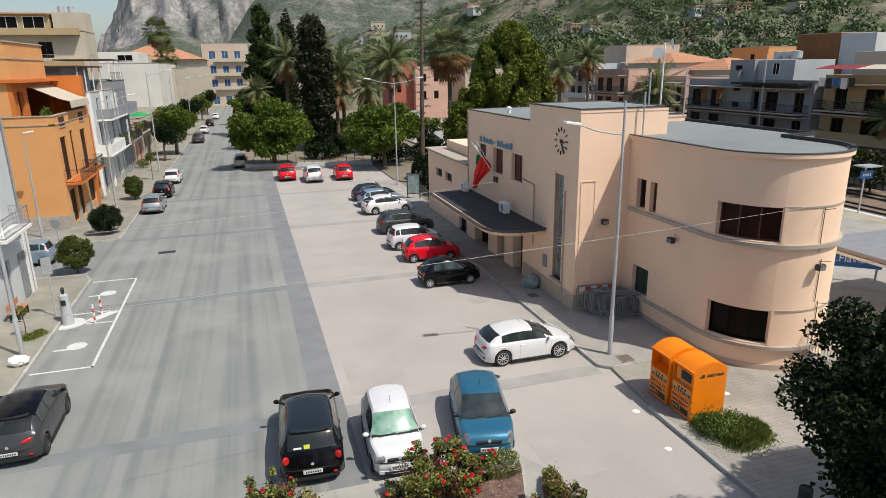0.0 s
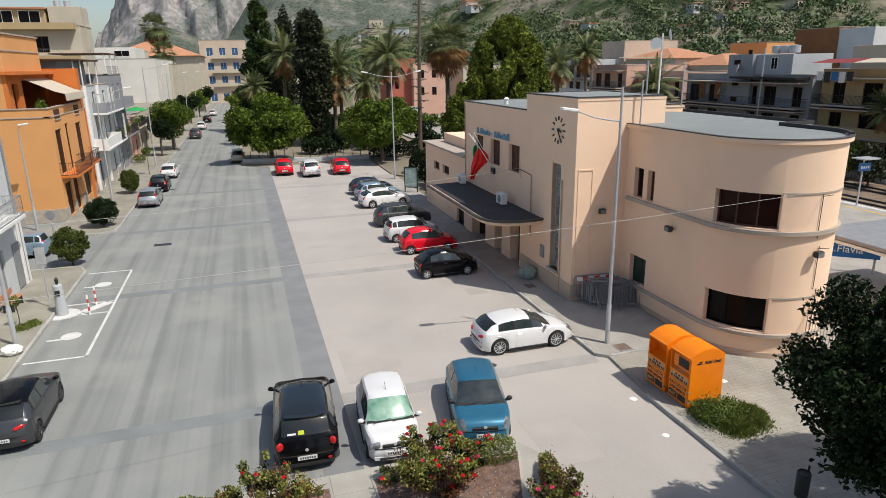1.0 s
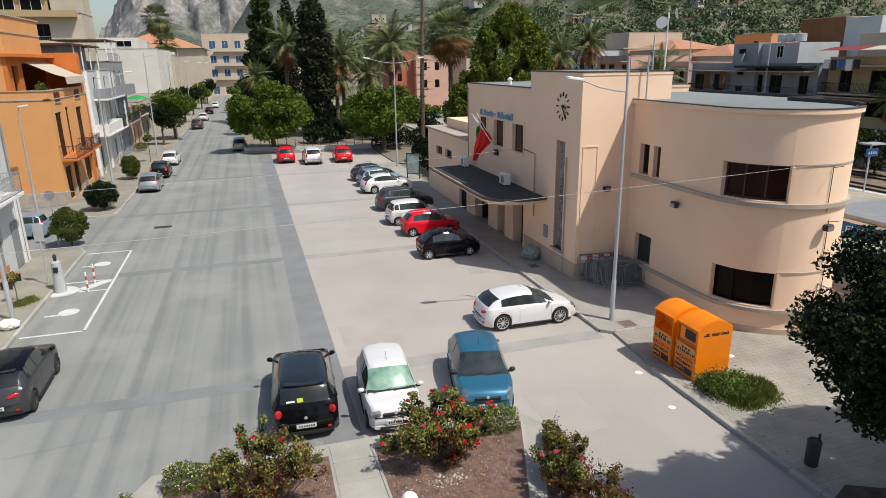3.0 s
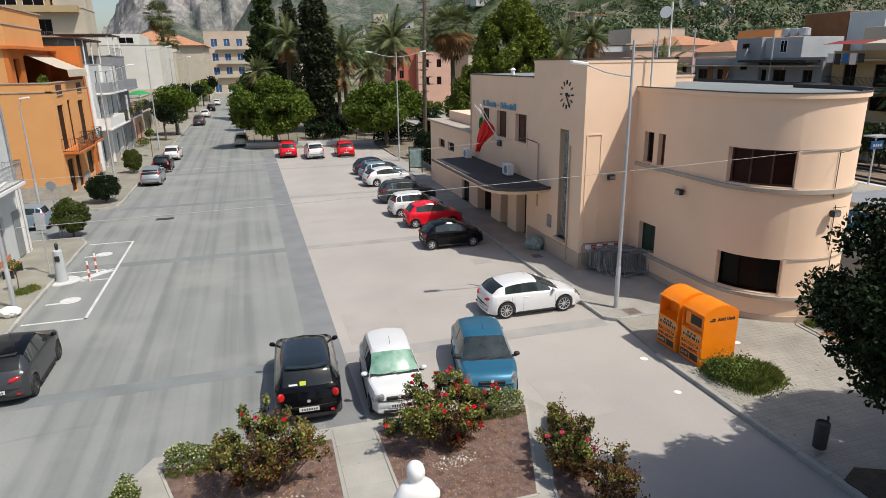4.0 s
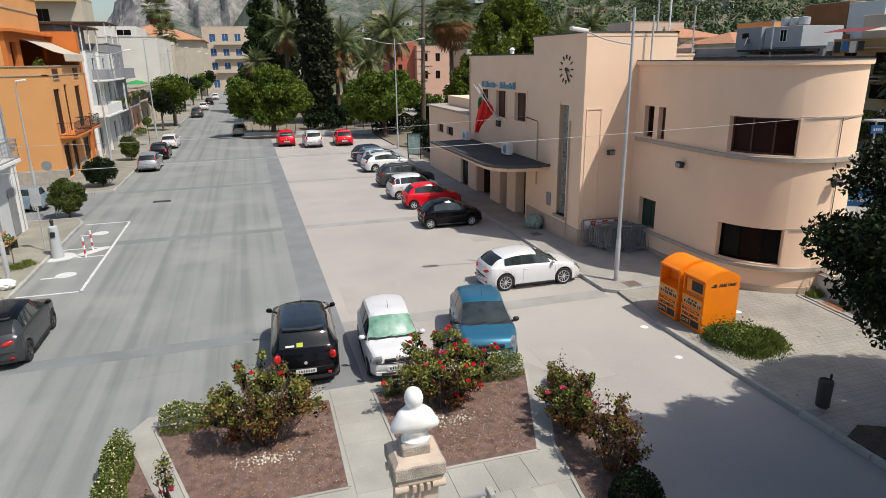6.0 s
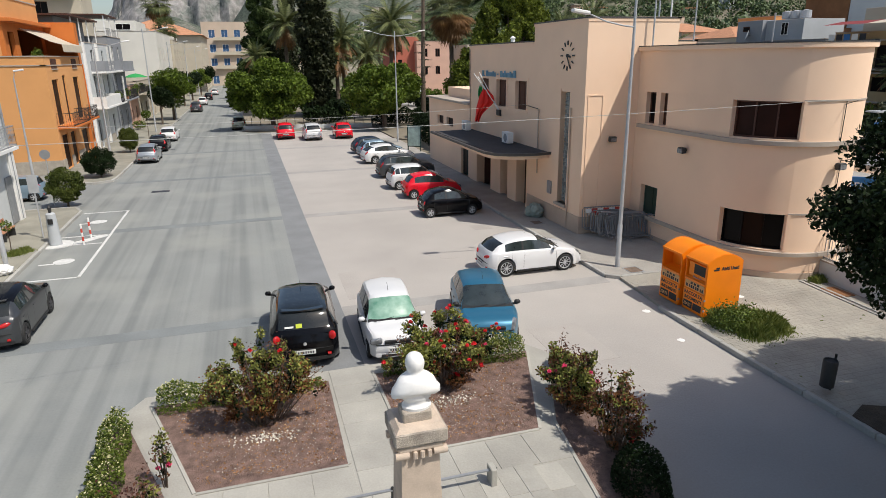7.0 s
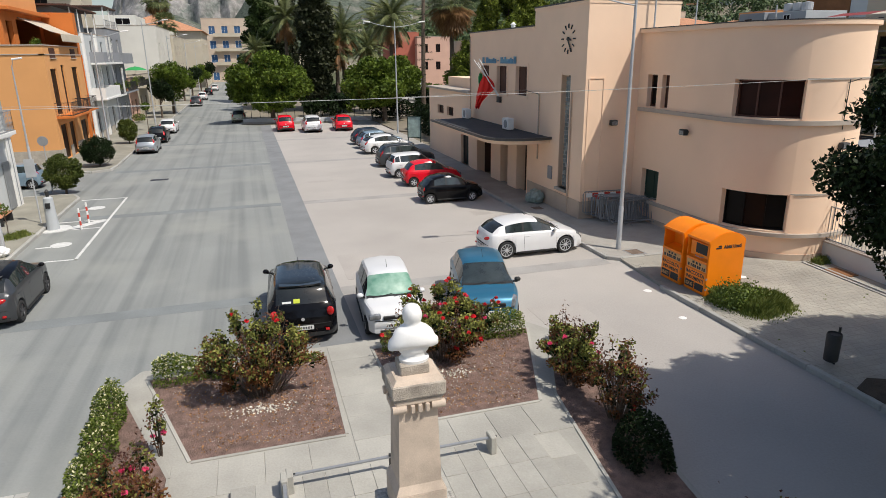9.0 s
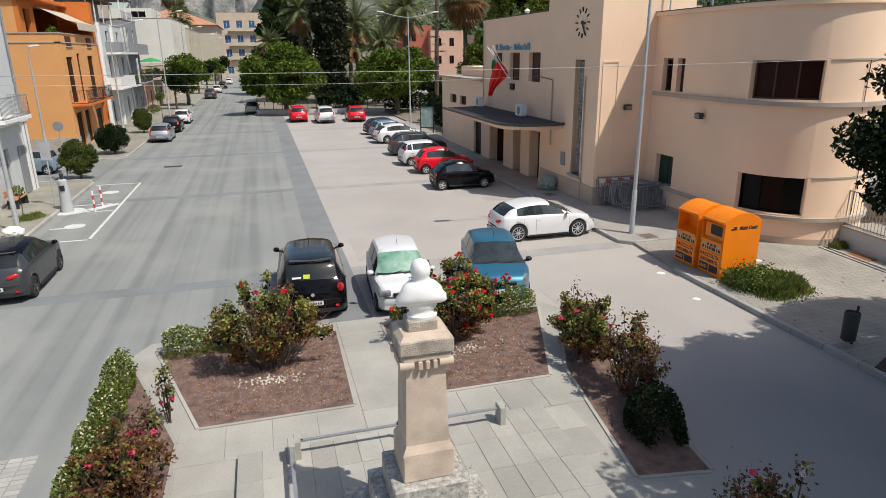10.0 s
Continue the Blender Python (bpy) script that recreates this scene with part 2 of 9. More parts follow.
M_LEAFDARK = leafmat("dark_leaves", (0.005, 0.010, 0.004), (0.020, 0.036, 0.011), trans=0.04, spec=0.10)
M_CYPRESS = leafmat("cypress_needles", (0.010, 0.017, 0.008), (0.045, 0.05, 0.020), trans=0.1, spec=0.2)
M_PINE = leafmat("pine_needles", (0.008, 0.018, 0.003), (0.20, 0.245, 0.035), trans=0.1, spec=0.12, rnd=0.75)
M_BUSH = leafmat("olive_bush_leaves", (0.016, 0.032, 0.005), (0.125, 0.15, 0.03), trans=0.12, spec=0.2, rnd=0.7)
M_CONIFER = leafmat("conifer_needles", (0.006, 0.016, 0.005), (0.075, 0.11, 0.03), trans=0.1, spec=0.15)
M_PALM = leafmat("palm_fronds", (0.035, 0.055, 0.018), (0.23, 0.25, 0.10), trans=0.25)
M_PALMDRY = leafmat("dry_palm_fronds", (0.15, 0.07, 0.022), (0.30, 0.16, 0.06))
M_ROSELEAF = leafmat("rose_leaves", (0.012, 0.030, 0.004), (0.36, 0.36, 0.085), rnd=0.85, spec=0.25, trans=0.18)
M_ROSEDRY = leafmat("dry_rose_twigs", (0.05, 0.018, 0.012), (0.27, 0.12, 0.045), rnd=0.8, spec=0.15)
M_LITTERLEAF = leafmat("fallen_dry_leaves", (0.20, 0.085, 0.035), (0.48, 0.26, 0.11), trans=0.1, rnd=0.8)
M_HEDGE = leafmat("privet_leaves", (0.012, 0.036, 0.003), (0.20, 0.25, 0.045), rnd=0.9, spec=0.25, trans=0.3)
M_WEEDLEAF = leafmat("broad_weed_leaves", (0.020, 0.048, 0.006), (0.20, 0.26, 0.045), rnd=0.7, trans=0.2)
M_PALELEAF = leafmat("cream_leaf_tips", (0.42, 0.40, 0.16), (0.72, 0.68, 0.42), trans=0.2)
M_GRASS = leafmat("weed_grass", (0.075, 0.115, 0.02), (0.27, 0.29, 0.075))
M_ROSE = leafmat("red_rose", (0.55, 0.006, 0.012), (0.80, 0.03, 0.04), trans=0.15)
M_ROSEWHITE = leafmat("white_rose", (0.70, 0.68, 0.62), (0.80, 0.79, 0.74), trans=0.15)
M_ROSEPINK = leafmat("pink_rose", (0.75, 0.04, 0.16), (0.85, 0.12, 0.25), trans=0.15)
M_PETAL = leafmat("white_petal", (0.7, 0.66, 0.55), (0.8, 0.78, 0.72), trans=0.15)
def hillmat(name, rock, scrub, scale, cover, rough=0.95):
    """Hillside: stone showing through scrub in patches of three sizes."""
    m = bpy.data.materials.new(name)
    m.use_nodes = True
    n, l = m.node_tree.nodes, m.node_tree.links
    b = n["Principled BSDF"]
    b.inputs["Roughness"].default_value, b.inputs["Specular IOR Level"].default_value = rough, 0.1
    g = n.new("ShaderNodeNewGeometry")
    mp = n.new("ShaderNodeMapping")
    mp.inputs["Scale"].default_value = (1, 1, 1.1)
    l.new(g.outputs["Position"], mp.inputs["Vector"])
    a, c, v = n.new("ShaderNodeTexNoise"), n.new("ShaderNodeTexNoise"), n.new("ShaderNodeTexVoronoi")
    a.inputs["Scale"].default_value, a.inputs["Detail"].default_value, a.inputs["Roughness"].default_value = scale, 9, 0.72
    c.inputs["Scale"].default_value, c.inputs["Detail"].default_value = scale * 9, 6
    v.inputs["Scale"].default_value = scale * 14
    for q in (a, c, v):
        l.new(mp.outputs[0], q.inputs["Vector"])
    r = n.new("ShaderNodeMapRange")
    r.inputs["From Min"].default_value, r.inputs["From Max"].default_value = cover - 0.07, cover + 0.07
    l.new(a.outputs["Fac"], r.inputs["Value"])
    tone = n.new("ShaderNodeMix")
    tone.data_type = "RGBA"
    cr = n.new("ShaderNodeMapRange")
    cr.inputs["From Min"].default_value, cr.inputs["From Max"].default_value = 0.36, 0.66
    l.new(c.outputs["Fac"], cr.inputs["Value"])
    l.new(cr.outputs[0], tone.inputs["Factor"])
    tone.inputs["A"].default_value, tone.inputs["B"].default_value = (*(q * 0.72 for q in rock), 1), (*(min(1, q * 1.22) for q in rock), 1)
    green = n.new("ShaderNodeMix")
    green.data_type = "RGBA"
    l.new(v.outputs["Distance"], green.inputs["Factor"])
    green.inputs["A"].default_value, green.inputs["B"].default_value = (*(q * 1.5 for q in scrub), 1), (*(q * 0.5 for q in scrub), 1)
    mix = n.new("ShaderNodeMix")
    mix.data_type = "RGBA"
    l.new(r.outputs[0], mix.inputs["Factor"])
    l.new(green.outputs["Result"], mix.inputs["A"])
    l.new(tone.outputs["Result"], mix.inputs["B"])
    l.new(mix.outputs["Result"], b.inputs["Base Color"])
    return m


# cliff and far slopes: rock and scrub greyed in colour for distance haze
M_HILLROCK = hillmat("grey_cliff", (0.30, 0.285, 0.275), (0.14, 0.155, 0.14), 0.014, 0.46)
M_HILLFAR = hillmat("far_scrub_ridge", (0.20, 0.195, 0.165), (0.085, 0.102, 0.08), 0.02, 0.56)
M_HILLGREEN = hillmat("scrub_hillside", (0.27, 0.24, 0.185), (0.060, 0.082, 0.036), 0.028, 0.52)
M_HILLBUSH = leafmat("hillside_scrub", (0.020, 0.042, 0.014), (0.105, 0.15, 0.048), trans=0.0, rnd=0.16)


def paint(name, col, metal=0.0, rough=0.32, coat=0.35):
    m = mat(name, col, rough, metal=metal, var=0.04, scale=2, fine=200, bump=0.0, spec=0.5 if max(col) > 0.01 else 0.2)
    m.node_tree.nodes["Principled BSDF"].inputs["Coat Weight"].default_value = coat
    m.node_tree.nodes["Principled BSDF"].inputs["Coat Roughness"].default_value = 0.06
    return m


P_BLACK = paint("black_car_paint", (0.004, 0.004, 0.005), rough=0.16, coat=0.1)
P_WHITE = paint("white_car_paint", (0.68, 0.68, 0.675))
P_BLUE = paint("blue_car_paint", (0.030, 0.155, 0.255), metal=0.35)
P_RED = paint("red_car_paint", (0.72, 0.006, 0.020), rough=0.25, coat=0.15)
P_GREY = paint("dark_grey_car_paint", (0.060, 0.063, 0.067), metal=0.4)
P_SILVER = paint("silver_car_paint", (0.42, 0.45, 0.47), metal=0.6)
P_LIGHTBLUE = paint("light_blue_car_paint", (0.26, 0.36, 0.44), metal=0.4)
P_GLASSROOF = paint("dark_glass_roof", (0.012, 0.016, 0.018), rough=0.12, coat=0.6)
P_NAVY = paint("dark_blue_car_paint", (0.012, 0.022, 0.04), metal=0.3)
P_BEIGE = paint("pale_green_car_paint", (0.42, 0.45, 0.33), metal=0.2)

# ---- building helpers ----
def part(name, bm, material, parent=None, label="", smooth=0.0):
    """One mesh object from a bmesh, under a thing or a part."""
    me = bpy.data.meshes.new(name)
    bm.to_mesh(me)
    bm.free()
    me.materials.append(material)
    if smooth:
        me.shade_smooth()
        me.set_sharp_from_angle(angle=radians(smooth))
    ob = new(name, me)
    if parent is not None:
        ob.parent = parent
    if label:
        ob["label"] = label
    return ob


def again(ob, m, parent=None):
    """Another object on the same mesh, as a piece or part."""
    o = new(ob.name.split(".")[0], ob.data)
    o.parent = parent if parent is not None else ob.parent
    o.matrix_basis = m
    return o


def thing(name, m=None, label="", category="", group="", kind=""):
    e = new(name)
    e.empty_display_size = 0.1
    if m is not None:
        e.matrix_basis = m
    return tagged(e, label, category, group, kind)


def box(bm, x0, y0, z0, x1, y1, z1, bevel=0.0):
    v = [bm.verts.new(p) for p in ((x0, y0, z0), (x1, y0, z0), (x1, y1, z0), (x0, y1, z0), (x0, y0, z1), (x1, y0, z1), (x1, y1, z1), (x0, y1, z1))]
    fs = [bm.faces.new([v[i] for i in f]) for f in ((3, 2, 1, 0), (4, 5, 6, 7), (0, 1, 5, 4), (1, 2, 6, 5), (2, 3, 7, 6), (3, 0, 4, 7))]
    if bevel:
        bmesh.ops.bevel(bm, geom=list({e for f in fs for e in f.edges}), offset=bevel, segments=1, affect="EDGES")
    return bm


def boxbm(*a, **k):
    return box(bmesh.new(), *a, **k)


def prism(bm, pts, z0, z1):
    """Upright prism over a plan polygon (counter-clockwise)."""
    lo = [bm.verts.new((x, y, z0)) for x, y in pts]
    hi = [bm.verts.new((x, y, z1)) for x, y in pts]
    bm.faces.new(list(reversed(lo)))
    bm.faces.new(hi)
    n = len(pts)
    for i in range(n):
        bm.faces.new((lo[i], lo[(i + 1) % n], hi[(i + 1) % n], hi[i]))
    return bm


def lathe(bm, rings, seg=16, centre=(0, 0)):
    """Solid of revolution about z from (radius, z) rings."""
    rows = []
    for r, z in rings:
        rows.append([bm.verts.new((centre[0] + r * math.cos(2 * math.pi * i / seg), centre[1] + r * math.sin(2 * math.pi * i / seg), z)) for i in range(seg)])
    for a, b in zip(rows, rows[1:]):
        for i in range(seg):
            bm.faces.new((a[i], a[(i + 1) % seg], b[(i + 1) % seg], b[i]))
    bm.faces.new(list(reversed(rows[0])))
    bm.faces.new(rows[-1])
    return bm


def tube(bm, pts, r0, r1=None, seg=8):
    """Round bar along a line of points, tapering from r0 to r1."""
    r1 = r0 if r1 is None else r1
    pts = [Vector(p) for p in pts]
    rows, up = [], Vector((0.31, 0.17, 0.93))
    for i, p in enumerate(pts):
        d = (pts[min(i + 1, len(pts) - 1)] - pts[max(i - 1, 0)]).normalized()
        s = d.cross(up)
        if s.length < 0.05:
            s = d.cross(Vector((1, 0, 0)))
        s.normalize()
        u = s.cross(d)
        r = r0 + (r1 - r0) * i / (len(pts) - 1)
        rows.append([bm.verts.new(p + r * (math.cos(2 * math.pi * k / seg) * s + math.sin(2 * math.pi * k / seg) * u)) for k in range(seg)])
    for a, b in zip(rows, rows[1:]):
        for k in range(seg):
            bm.faces.new((a[k], a[(k + 1) % seg], b[(k + 1) % seg], b[k]))
    bm.faces.new(list(reversed(rows[0])))
    bm.faces.new(rows[-1])
    return bm


def wall(bm, path, z0, z1, openings=(), thick=0.3, caps=True):
    """Wall along a plan line, its outer face on the right of the way along it, with openings (s0, s1, z0, z1) that go right through; s runs in metres along the line."""
    path = [Vector((x, y)) for x, y in path]
    run = [0.0]
    for a, b in zip(path, path[1:]):
        run.append(run[-1] + (b - a).length)
    cuts = sorted({round(s, 4) for s in run} | {round(s, 4) for o in openings for s in o[:2]})
    zs = sorted({z0, z1} | {z for o in openings for z in o[2:]})
    norm = []
    for i in range(len(path)):
        d = Vector((0, 0))
        if i:
            d += (path[i] - path[i - 1]).normalized()
        if i < len(path) - 1:
            d += (path[i + 1] - path[i]).normalized()
        d.normalize()
        norm.append(Vector((d.y, -d.x)))

    def at(s):
        for i in range(len(run) - 1):
            if s <= run[i + 1] + 1e-6:
                f = (s - run[i]) / max(1e-9, run[i + 1] - run[i])
                return path[i].lerp(path[i + 1], f), norm[i].lerp(norm[i + 1], f).normalized() if len(path) > 2 else norm[i]
        return path[-1], norm[-1]
    ov, iv = {}, {}
    for i, s in enumerate(cuts):
        p, nn = at(s)
        q = p - nn * thick
        for j, z in enumerate(zs):
            ov[i, j], iv[i, j] = bm.verts.new((p.x, p.y, z)), bm.verts.new((q.x, q.y, z))

    def solid(i, j):
        if i < 0 or j < 0 or i >= len(cuts) - 1 or j >= len(zs) - 1:
            return False
        s, z = (cuts[i] + cuts[i + 1]) / 2, (zs[j] + zs[j + 1]) / 2
        return not any(o[0] < s < o[1] and o[2] < z < o[3] for o in openings)
    for i in range(len(cuts) - 1):
        for j in range(len(zs) - 1):
            if not solid(i, j):
                continue
            bm.faces.new((ov[i, j], ov[i + 1, j], ov[i + 1, j + 1], ov[i, j + 1]))
            bm.faces.new((iv[i, j + 1], iv[i + 1, j + 1], iv[i + 1, j], iv[i, j]))
            if not solid(i - 1, j) and (caps or i):
                bm.faces.new((iv[i, j], ov[i, j], ov[i, j + 1], iv[i, j + 1]))
            if not solid(i + 1, j) and (caps or i < len(cuts) - 2):
                bm.faces.new((ov[i + 1, j], iv[i + 1, j], iv[i + 1, j + 1], ov[i + 1, j + 1]))
            if not solid(i, j - 1):
                bm.faces.new((iv[i, j], iv[i + 1, j], ov[i + 1, j], ov[i, j]))
            if not solid(i, j + 1):
                bm.faces.new((ov[i, j + 1], ov[i + 1, j + 1], iv[i + 1, j + 1], iv[i, j + 1]))
    return bm


def letters(name, words, size, material, m, parent=None, depth=0.006, bold=0.0):
    """Raised words in the built-in face, as a mesh."""
    cu = bpy.data.curves.new(name, "FONT")
    cu.body, cu.size, cu.extrude, cu.align_x = words, size, depth, "CENTER"
    cu.resolution_u, cu.offset = 2, bold
    tmp = bpy.data.objects.new(name, cu)
    scene.collection.objects.link(tmp)
    me = bpy.data.meshes.new_from_object(tmp.evaluated_get(bpy.context.evaluated_depsgraph_get()))
    bpy.data.objects.remove(tmp)
    bpy.data.curves.remove(cu)
    me.materials.clear()
    me.materials.append(material)
    ob = new(name, me)
    ob.matrix_basis = m
    if parent is not None:
        ob.parent = parent
    return ob


def quads_object(name, co, material, parent=None, kind="", label=""):
    """One mesh of loose four-cornered leaves from an array of shape (n, 4, 3)."""
    n = len(co)
    me = bpy.data.meshes.new(name)
    me.vertices.add(4 * n)
    me.vertices.foreach_set("co", co.reshape(-1).astype(np.float32))
    me.loops.add(4 * n)
    me.loops.foreach_set("vertex_index", np.arange(4 * n, dtype=np.int32))
    me.polygons.add(n)
    me.polygons.foreach_set("loop_start", np.arange(0, 4 * n, 4, dtype=np.int32))
    me.update(calc_edges=True)
    me.materials.append(material)
    ob = new(name, me)
    if parent is not None:
        ob.parent = parent
    if kind:
        ob["kind"] = kind
    if label:
        ob["label"] = label
    return ob


def leaves(rng, centres, length, width, droop=0.25, flat=0.0):
    """Leaf blades at the centres, turned at random; flat pulls them level."""
    n = len(centres)
    d = rng.normal(size=(n, 3))
    d[:, 2] = d[:, 2] * (1 - flat) - droop
    d /= np.linalg.norm(d, axis=1, keepdims=True)
    u = rng.normal(size=(n, 3))
    u -= (u * d).sum(1, keepdims=True) * d
    u /= np.linalg.norm(u, axis=1, keepdims=True)
    L = length * rng.uniform(0.65, 1.25, (n, 1))
    W = width * rng.uniform(0.65, 1.25, (n, 1))
    nn = np.cross(d, u)
    return np.stack([centres - d * L / 2, centres + u * W / 2 + nn * W * 0.15, centres + d * L / 2, centres - u * W / 2 + nn * W * 0.15], axis=1)


def blob_points(rng, blobs, n, shell=0.45):
    """Points in the outer shell of ellipsoids (x, y, z, rx, ry, rz), clustered and uneven."""
    blobs = np.array(blobs, dtype=float)
    wgt = (blobs[:, 3] * blobs[:, 4] * blobs[:, 5]) ** 0.67
    k = rng.choice(len(blobs), n, p=wgt / wgt.sum())
    d = rng.normal(size=(n, 3))
    d /= np.linalg.norm(d, axis=1, keepdims=True)
    r = 1 - shell * rng.random((n, 1)) ** 1.6
    lump = 1 + 0.10 * np.sin(d[:, :1] * 7 + k[:, None]) * np.sin(d[:, 1:2] * 6 + 2 * k[:, None]) + 0.06 * np.sin(d[:, 2:] * 13 + k[:, None])
    return blobs[k, :3] + d * r * lump * blobs[k, 3:]

# ---- ground, carriageway, pavements ----
def sheet(name, pts, z, material, label, parent=None, thick=0.03):
    o = part(name, prism(bmesh.new(), pts, z - thick, z), material, parent)
    if parent is None:
        tagged(o, label, name.replace("_", " "), kind="structure")
    return o


def rect(x0, y0, x1, y1):
    return [(x0, y0), (x1, y0), (x1, y1), (x0, y1)]


g = bmesh.new()
R = [-3000, -600, -150, -60, -20, 60, 150, 400, 1200, 3500]
gv = {(i, j): g.verts.new((x, y, -0.03)) for i, x in enumerate(R) for j, y in enumerate(R)}
for i in range(len(R) - 1):
    for j in range(len(R) - 1):
        g.faces.new((gv[i, j], gv[i + 1, j], gv[i + 1, j + 1], gv[i, j + 1]))
tagged(part("ground", g, M_GROUND), "dry earth and dust that runs on to the hills", "ground", kind="structure")

KX, LX = 12.75, -9.3  # kerb lines of the station side and the house side
S0, S1 = 1.45, 2.62   # long dark strip
CROSS = (19.85, 34.1, 48.4, 62.6)
road = sheet("road", [(-60, -12), (S0, -12), (S0, 78.0), (-0.6, 79.5), (-0.6, 300), (-13.6, 300), (-13.6, 54.4), (-60, 54.4)], 0.0, M_ROAD, "worn grey asphalt street with dark tyre streaks")
plaza = sheet("plaza", rect(S1, -12, 15.2, 78.0), 0.0, M_PLAZA, "pale beige asphalt forecourt with repaired patches")
strip = sheet("paving_strip", rect(S0, -12, S1, 78.0), 0.0, M_STRIP, "long dark grey strip set in the forecourt")
for yc in CROSS:
    sheet("cross_strip", rect(LX + 0.3 if yc < 40 else LX + 0.2, yc, S0 - 0.01, yc + 0.72), 0.004, M_CROSS, "", strip, 0.02)
    sheet("cross_strip", rect(S1 + 0.01, yc - 0.05, KX - 0.05, yc + 0.72), 0.004, M_CROSSPALE, "", strip, 0.02)
for x0, y0, x1, y1 in ((3.0, 21.2, 5.3, 24.2), (7.5, 24.6, 8.3, 24.9), (10.4, 28.6, 11.4, 29.5), (3.4, 40.2, 5.0, 40.6), (7.9, 14.2, 9.6, 16.8)):
    sheet("repair_patch", rect(x0, y0, x1, y1), 0.004, M_PATCH, "", plaza, 0.02)
for x0, y0, x1, y1 in ((-6.3, 44.3, -5.2, 44.9), (-7.4, 66.0, -6.8, 66.4), (-6.2, 92.0, -5.4, 92.5)):
    sheet("drain_grate", rect(x0, y0, x1, y1), 0.004, M_HUBDARK, "", road, 0.02)
for x, y in ((8.4, 12.2), (8.6, 20.9)):
    part("manhole_cover", lathe(bmesh.new(), [(0.16, -0.01), (0.16, 0.005)], 14, (x, y)), M_HUBDARK, plaza if x > S1 else road)
# bay markings
marks = thing("bay_marking", None, "worn white painted parking bay lines on asphalt", "road marking", kind="structure")
def line(x0, y0, x1, y1, w=0.12):
    a, b = Vector((x0, y0)), Vector((x1, y1))
    nn = Vector((-(b - a).y, (b - a).x)).normalized() * w / 2
    part("painted_line", prism(bmesh.new(), [tuple(p) for p in (a - nn, b - nn, b + nn, a + nn)], -0.01, 0.005), M_WHITE_LINE, marks)
line(-6.9, 27.05, -6.9, 39.3)
line(-9.2, 27.1, -6.85, 27.1)
line(-9.2, 39.25, -6.85, 39.25)
line(-9.2, 32.3, -7.0, 32.3)
line(-9.2, 33.9, -7.0, 33.9)
line(-8.4, 32.4, -7.1, 33.8, 0.5)
for yy in (29.6, 36.9):
    part("painted_symbol", lathe(bmesh.new(), [(0.42, -0.01), (0.42, 0.005)], 12, (-8.0, yy)), M_WHITE_LINE, marks)
    part("painted_symbol", boxbm(-8.9, yy - 0.35, -0.01, -8.3, yy - 0.2, 0.005), M_WHITE_LINE, marks)
# pavements
pav_w = sheet("pavement_west", [(-13.6, 24), (LX - 0.15, 24), (LX - 0.15, 39.4), (-9.9, 40.6), (-13.6, 40.6)], 0.15, M_PAVEDUST, "dusty grey concrete pavement by the houses", None, 0.2)
pav_n = sheet("pavement_northwest", [(-13.6, 49.6), (-10.6, 48.9), (-9.6, 49.6), (LX - 0.15, 51), (LX - 0.15, 290), (-13.6, 290)], 0.15, M_PAVEDUST, "dusty grey concrete pavement along the terrace of houses", None, 0.2)
pav_e = sheet("pavement_station", [(KX + 0.15, 20.35), (13.2, 20.1), (15.2, 20.1), (17.6, 19.2), (17.6, 26), (14.9, 26), (14.9, 66), (KX + 0.15, 66)], 0.13, M_PAVE, "grey paved strip along the station front", None, 0.18)
pav_s = sheet("pavement_corner", [(KX + 0.15, -10), (40, -10), (40, 17.0), (24, 19.5), (17.3, 19.9), (15.2, 20.08), (13.2, 20.08), (KX + 0.15, 16.9)], 0.10, M_SETTS, "sand coloured worn paving beside the containers", None, 0.15)
park = sheet("park_ground", [(14.9, 66), (26, 52), (40, 60), (40, 160), (-0.6, 160), (-0.6, 81), (14.9, 78.2)], 0.12, M_GROUND, "dry earth of the public garden", None, 0.16)


# dark earth, laid also so its colour deepens the tree shade here
M_EARTH = mat("dark_leafy_earth", (0.075, 0.058, 0.042), 0.95, var=0.4, scale=3, fine=30, bump=0.3, stain=0.3)
tree_pit = sheet("tree_pit", [(KX + 0.2, 2.0), (18.2, 2.0), (18.2, 9.2), (15.6, 9.9), (14.4, 9.6), (13.6, 10.0), (KX + 0.2, 9.7)], 0.124, M_EARTH, "dark bare earth with fallen leaves under the corner trees, also deepening their shade", None, 0.05)


def kerb(pavement, pts, top, w=0.15, step=1.0):
    """Kerb stones end to end along a line."""
    for a, b in zip(pts, pts[1:]):
        a, b = Vector(a), Vector(b)
        n = max(1, round((b - a).length / step))
        L = (b - a).length / n
        d = (b - a).normalized()
        first = None
        for i in range(n):
            p = a + d * L * (i + 0.5)
            m = Matrix.Translation((p.x, p.y, 0)) @ Matrix.Rotation(math.atan2(d.y, d.x), 4, "Z")
            if first is None:
                first = part("kerb_stone", box(bmesh.new(), -L / 2 + 0.006, -w / 2, -0.05, L / 2 - 0.006, w / 2, top, bevel=0.015), M_KERB, pavement)
                first.matrix_basis = m
            else:
                again(first, m @ Matrix.Translation((0, random.uniform(-0.006, 0.006), random.uniform(-0.008, 0.004))), pavement)

# ---- railway station ----
X0, X1 = 14.6, 17.3          # street front, wing front
YN, YT, YS = 41.3, 31.3, 25.85
ZF, ZT, ZC = 8.9, 9.75, 8.5  # roof heights: front block, clock tower, rounded wing
CX, CY, CR = 20.0, 20.2, 2.7
station = thing("station_building", None, "two-storey peach stucco railway station with clock tower and rounded wing", "station")


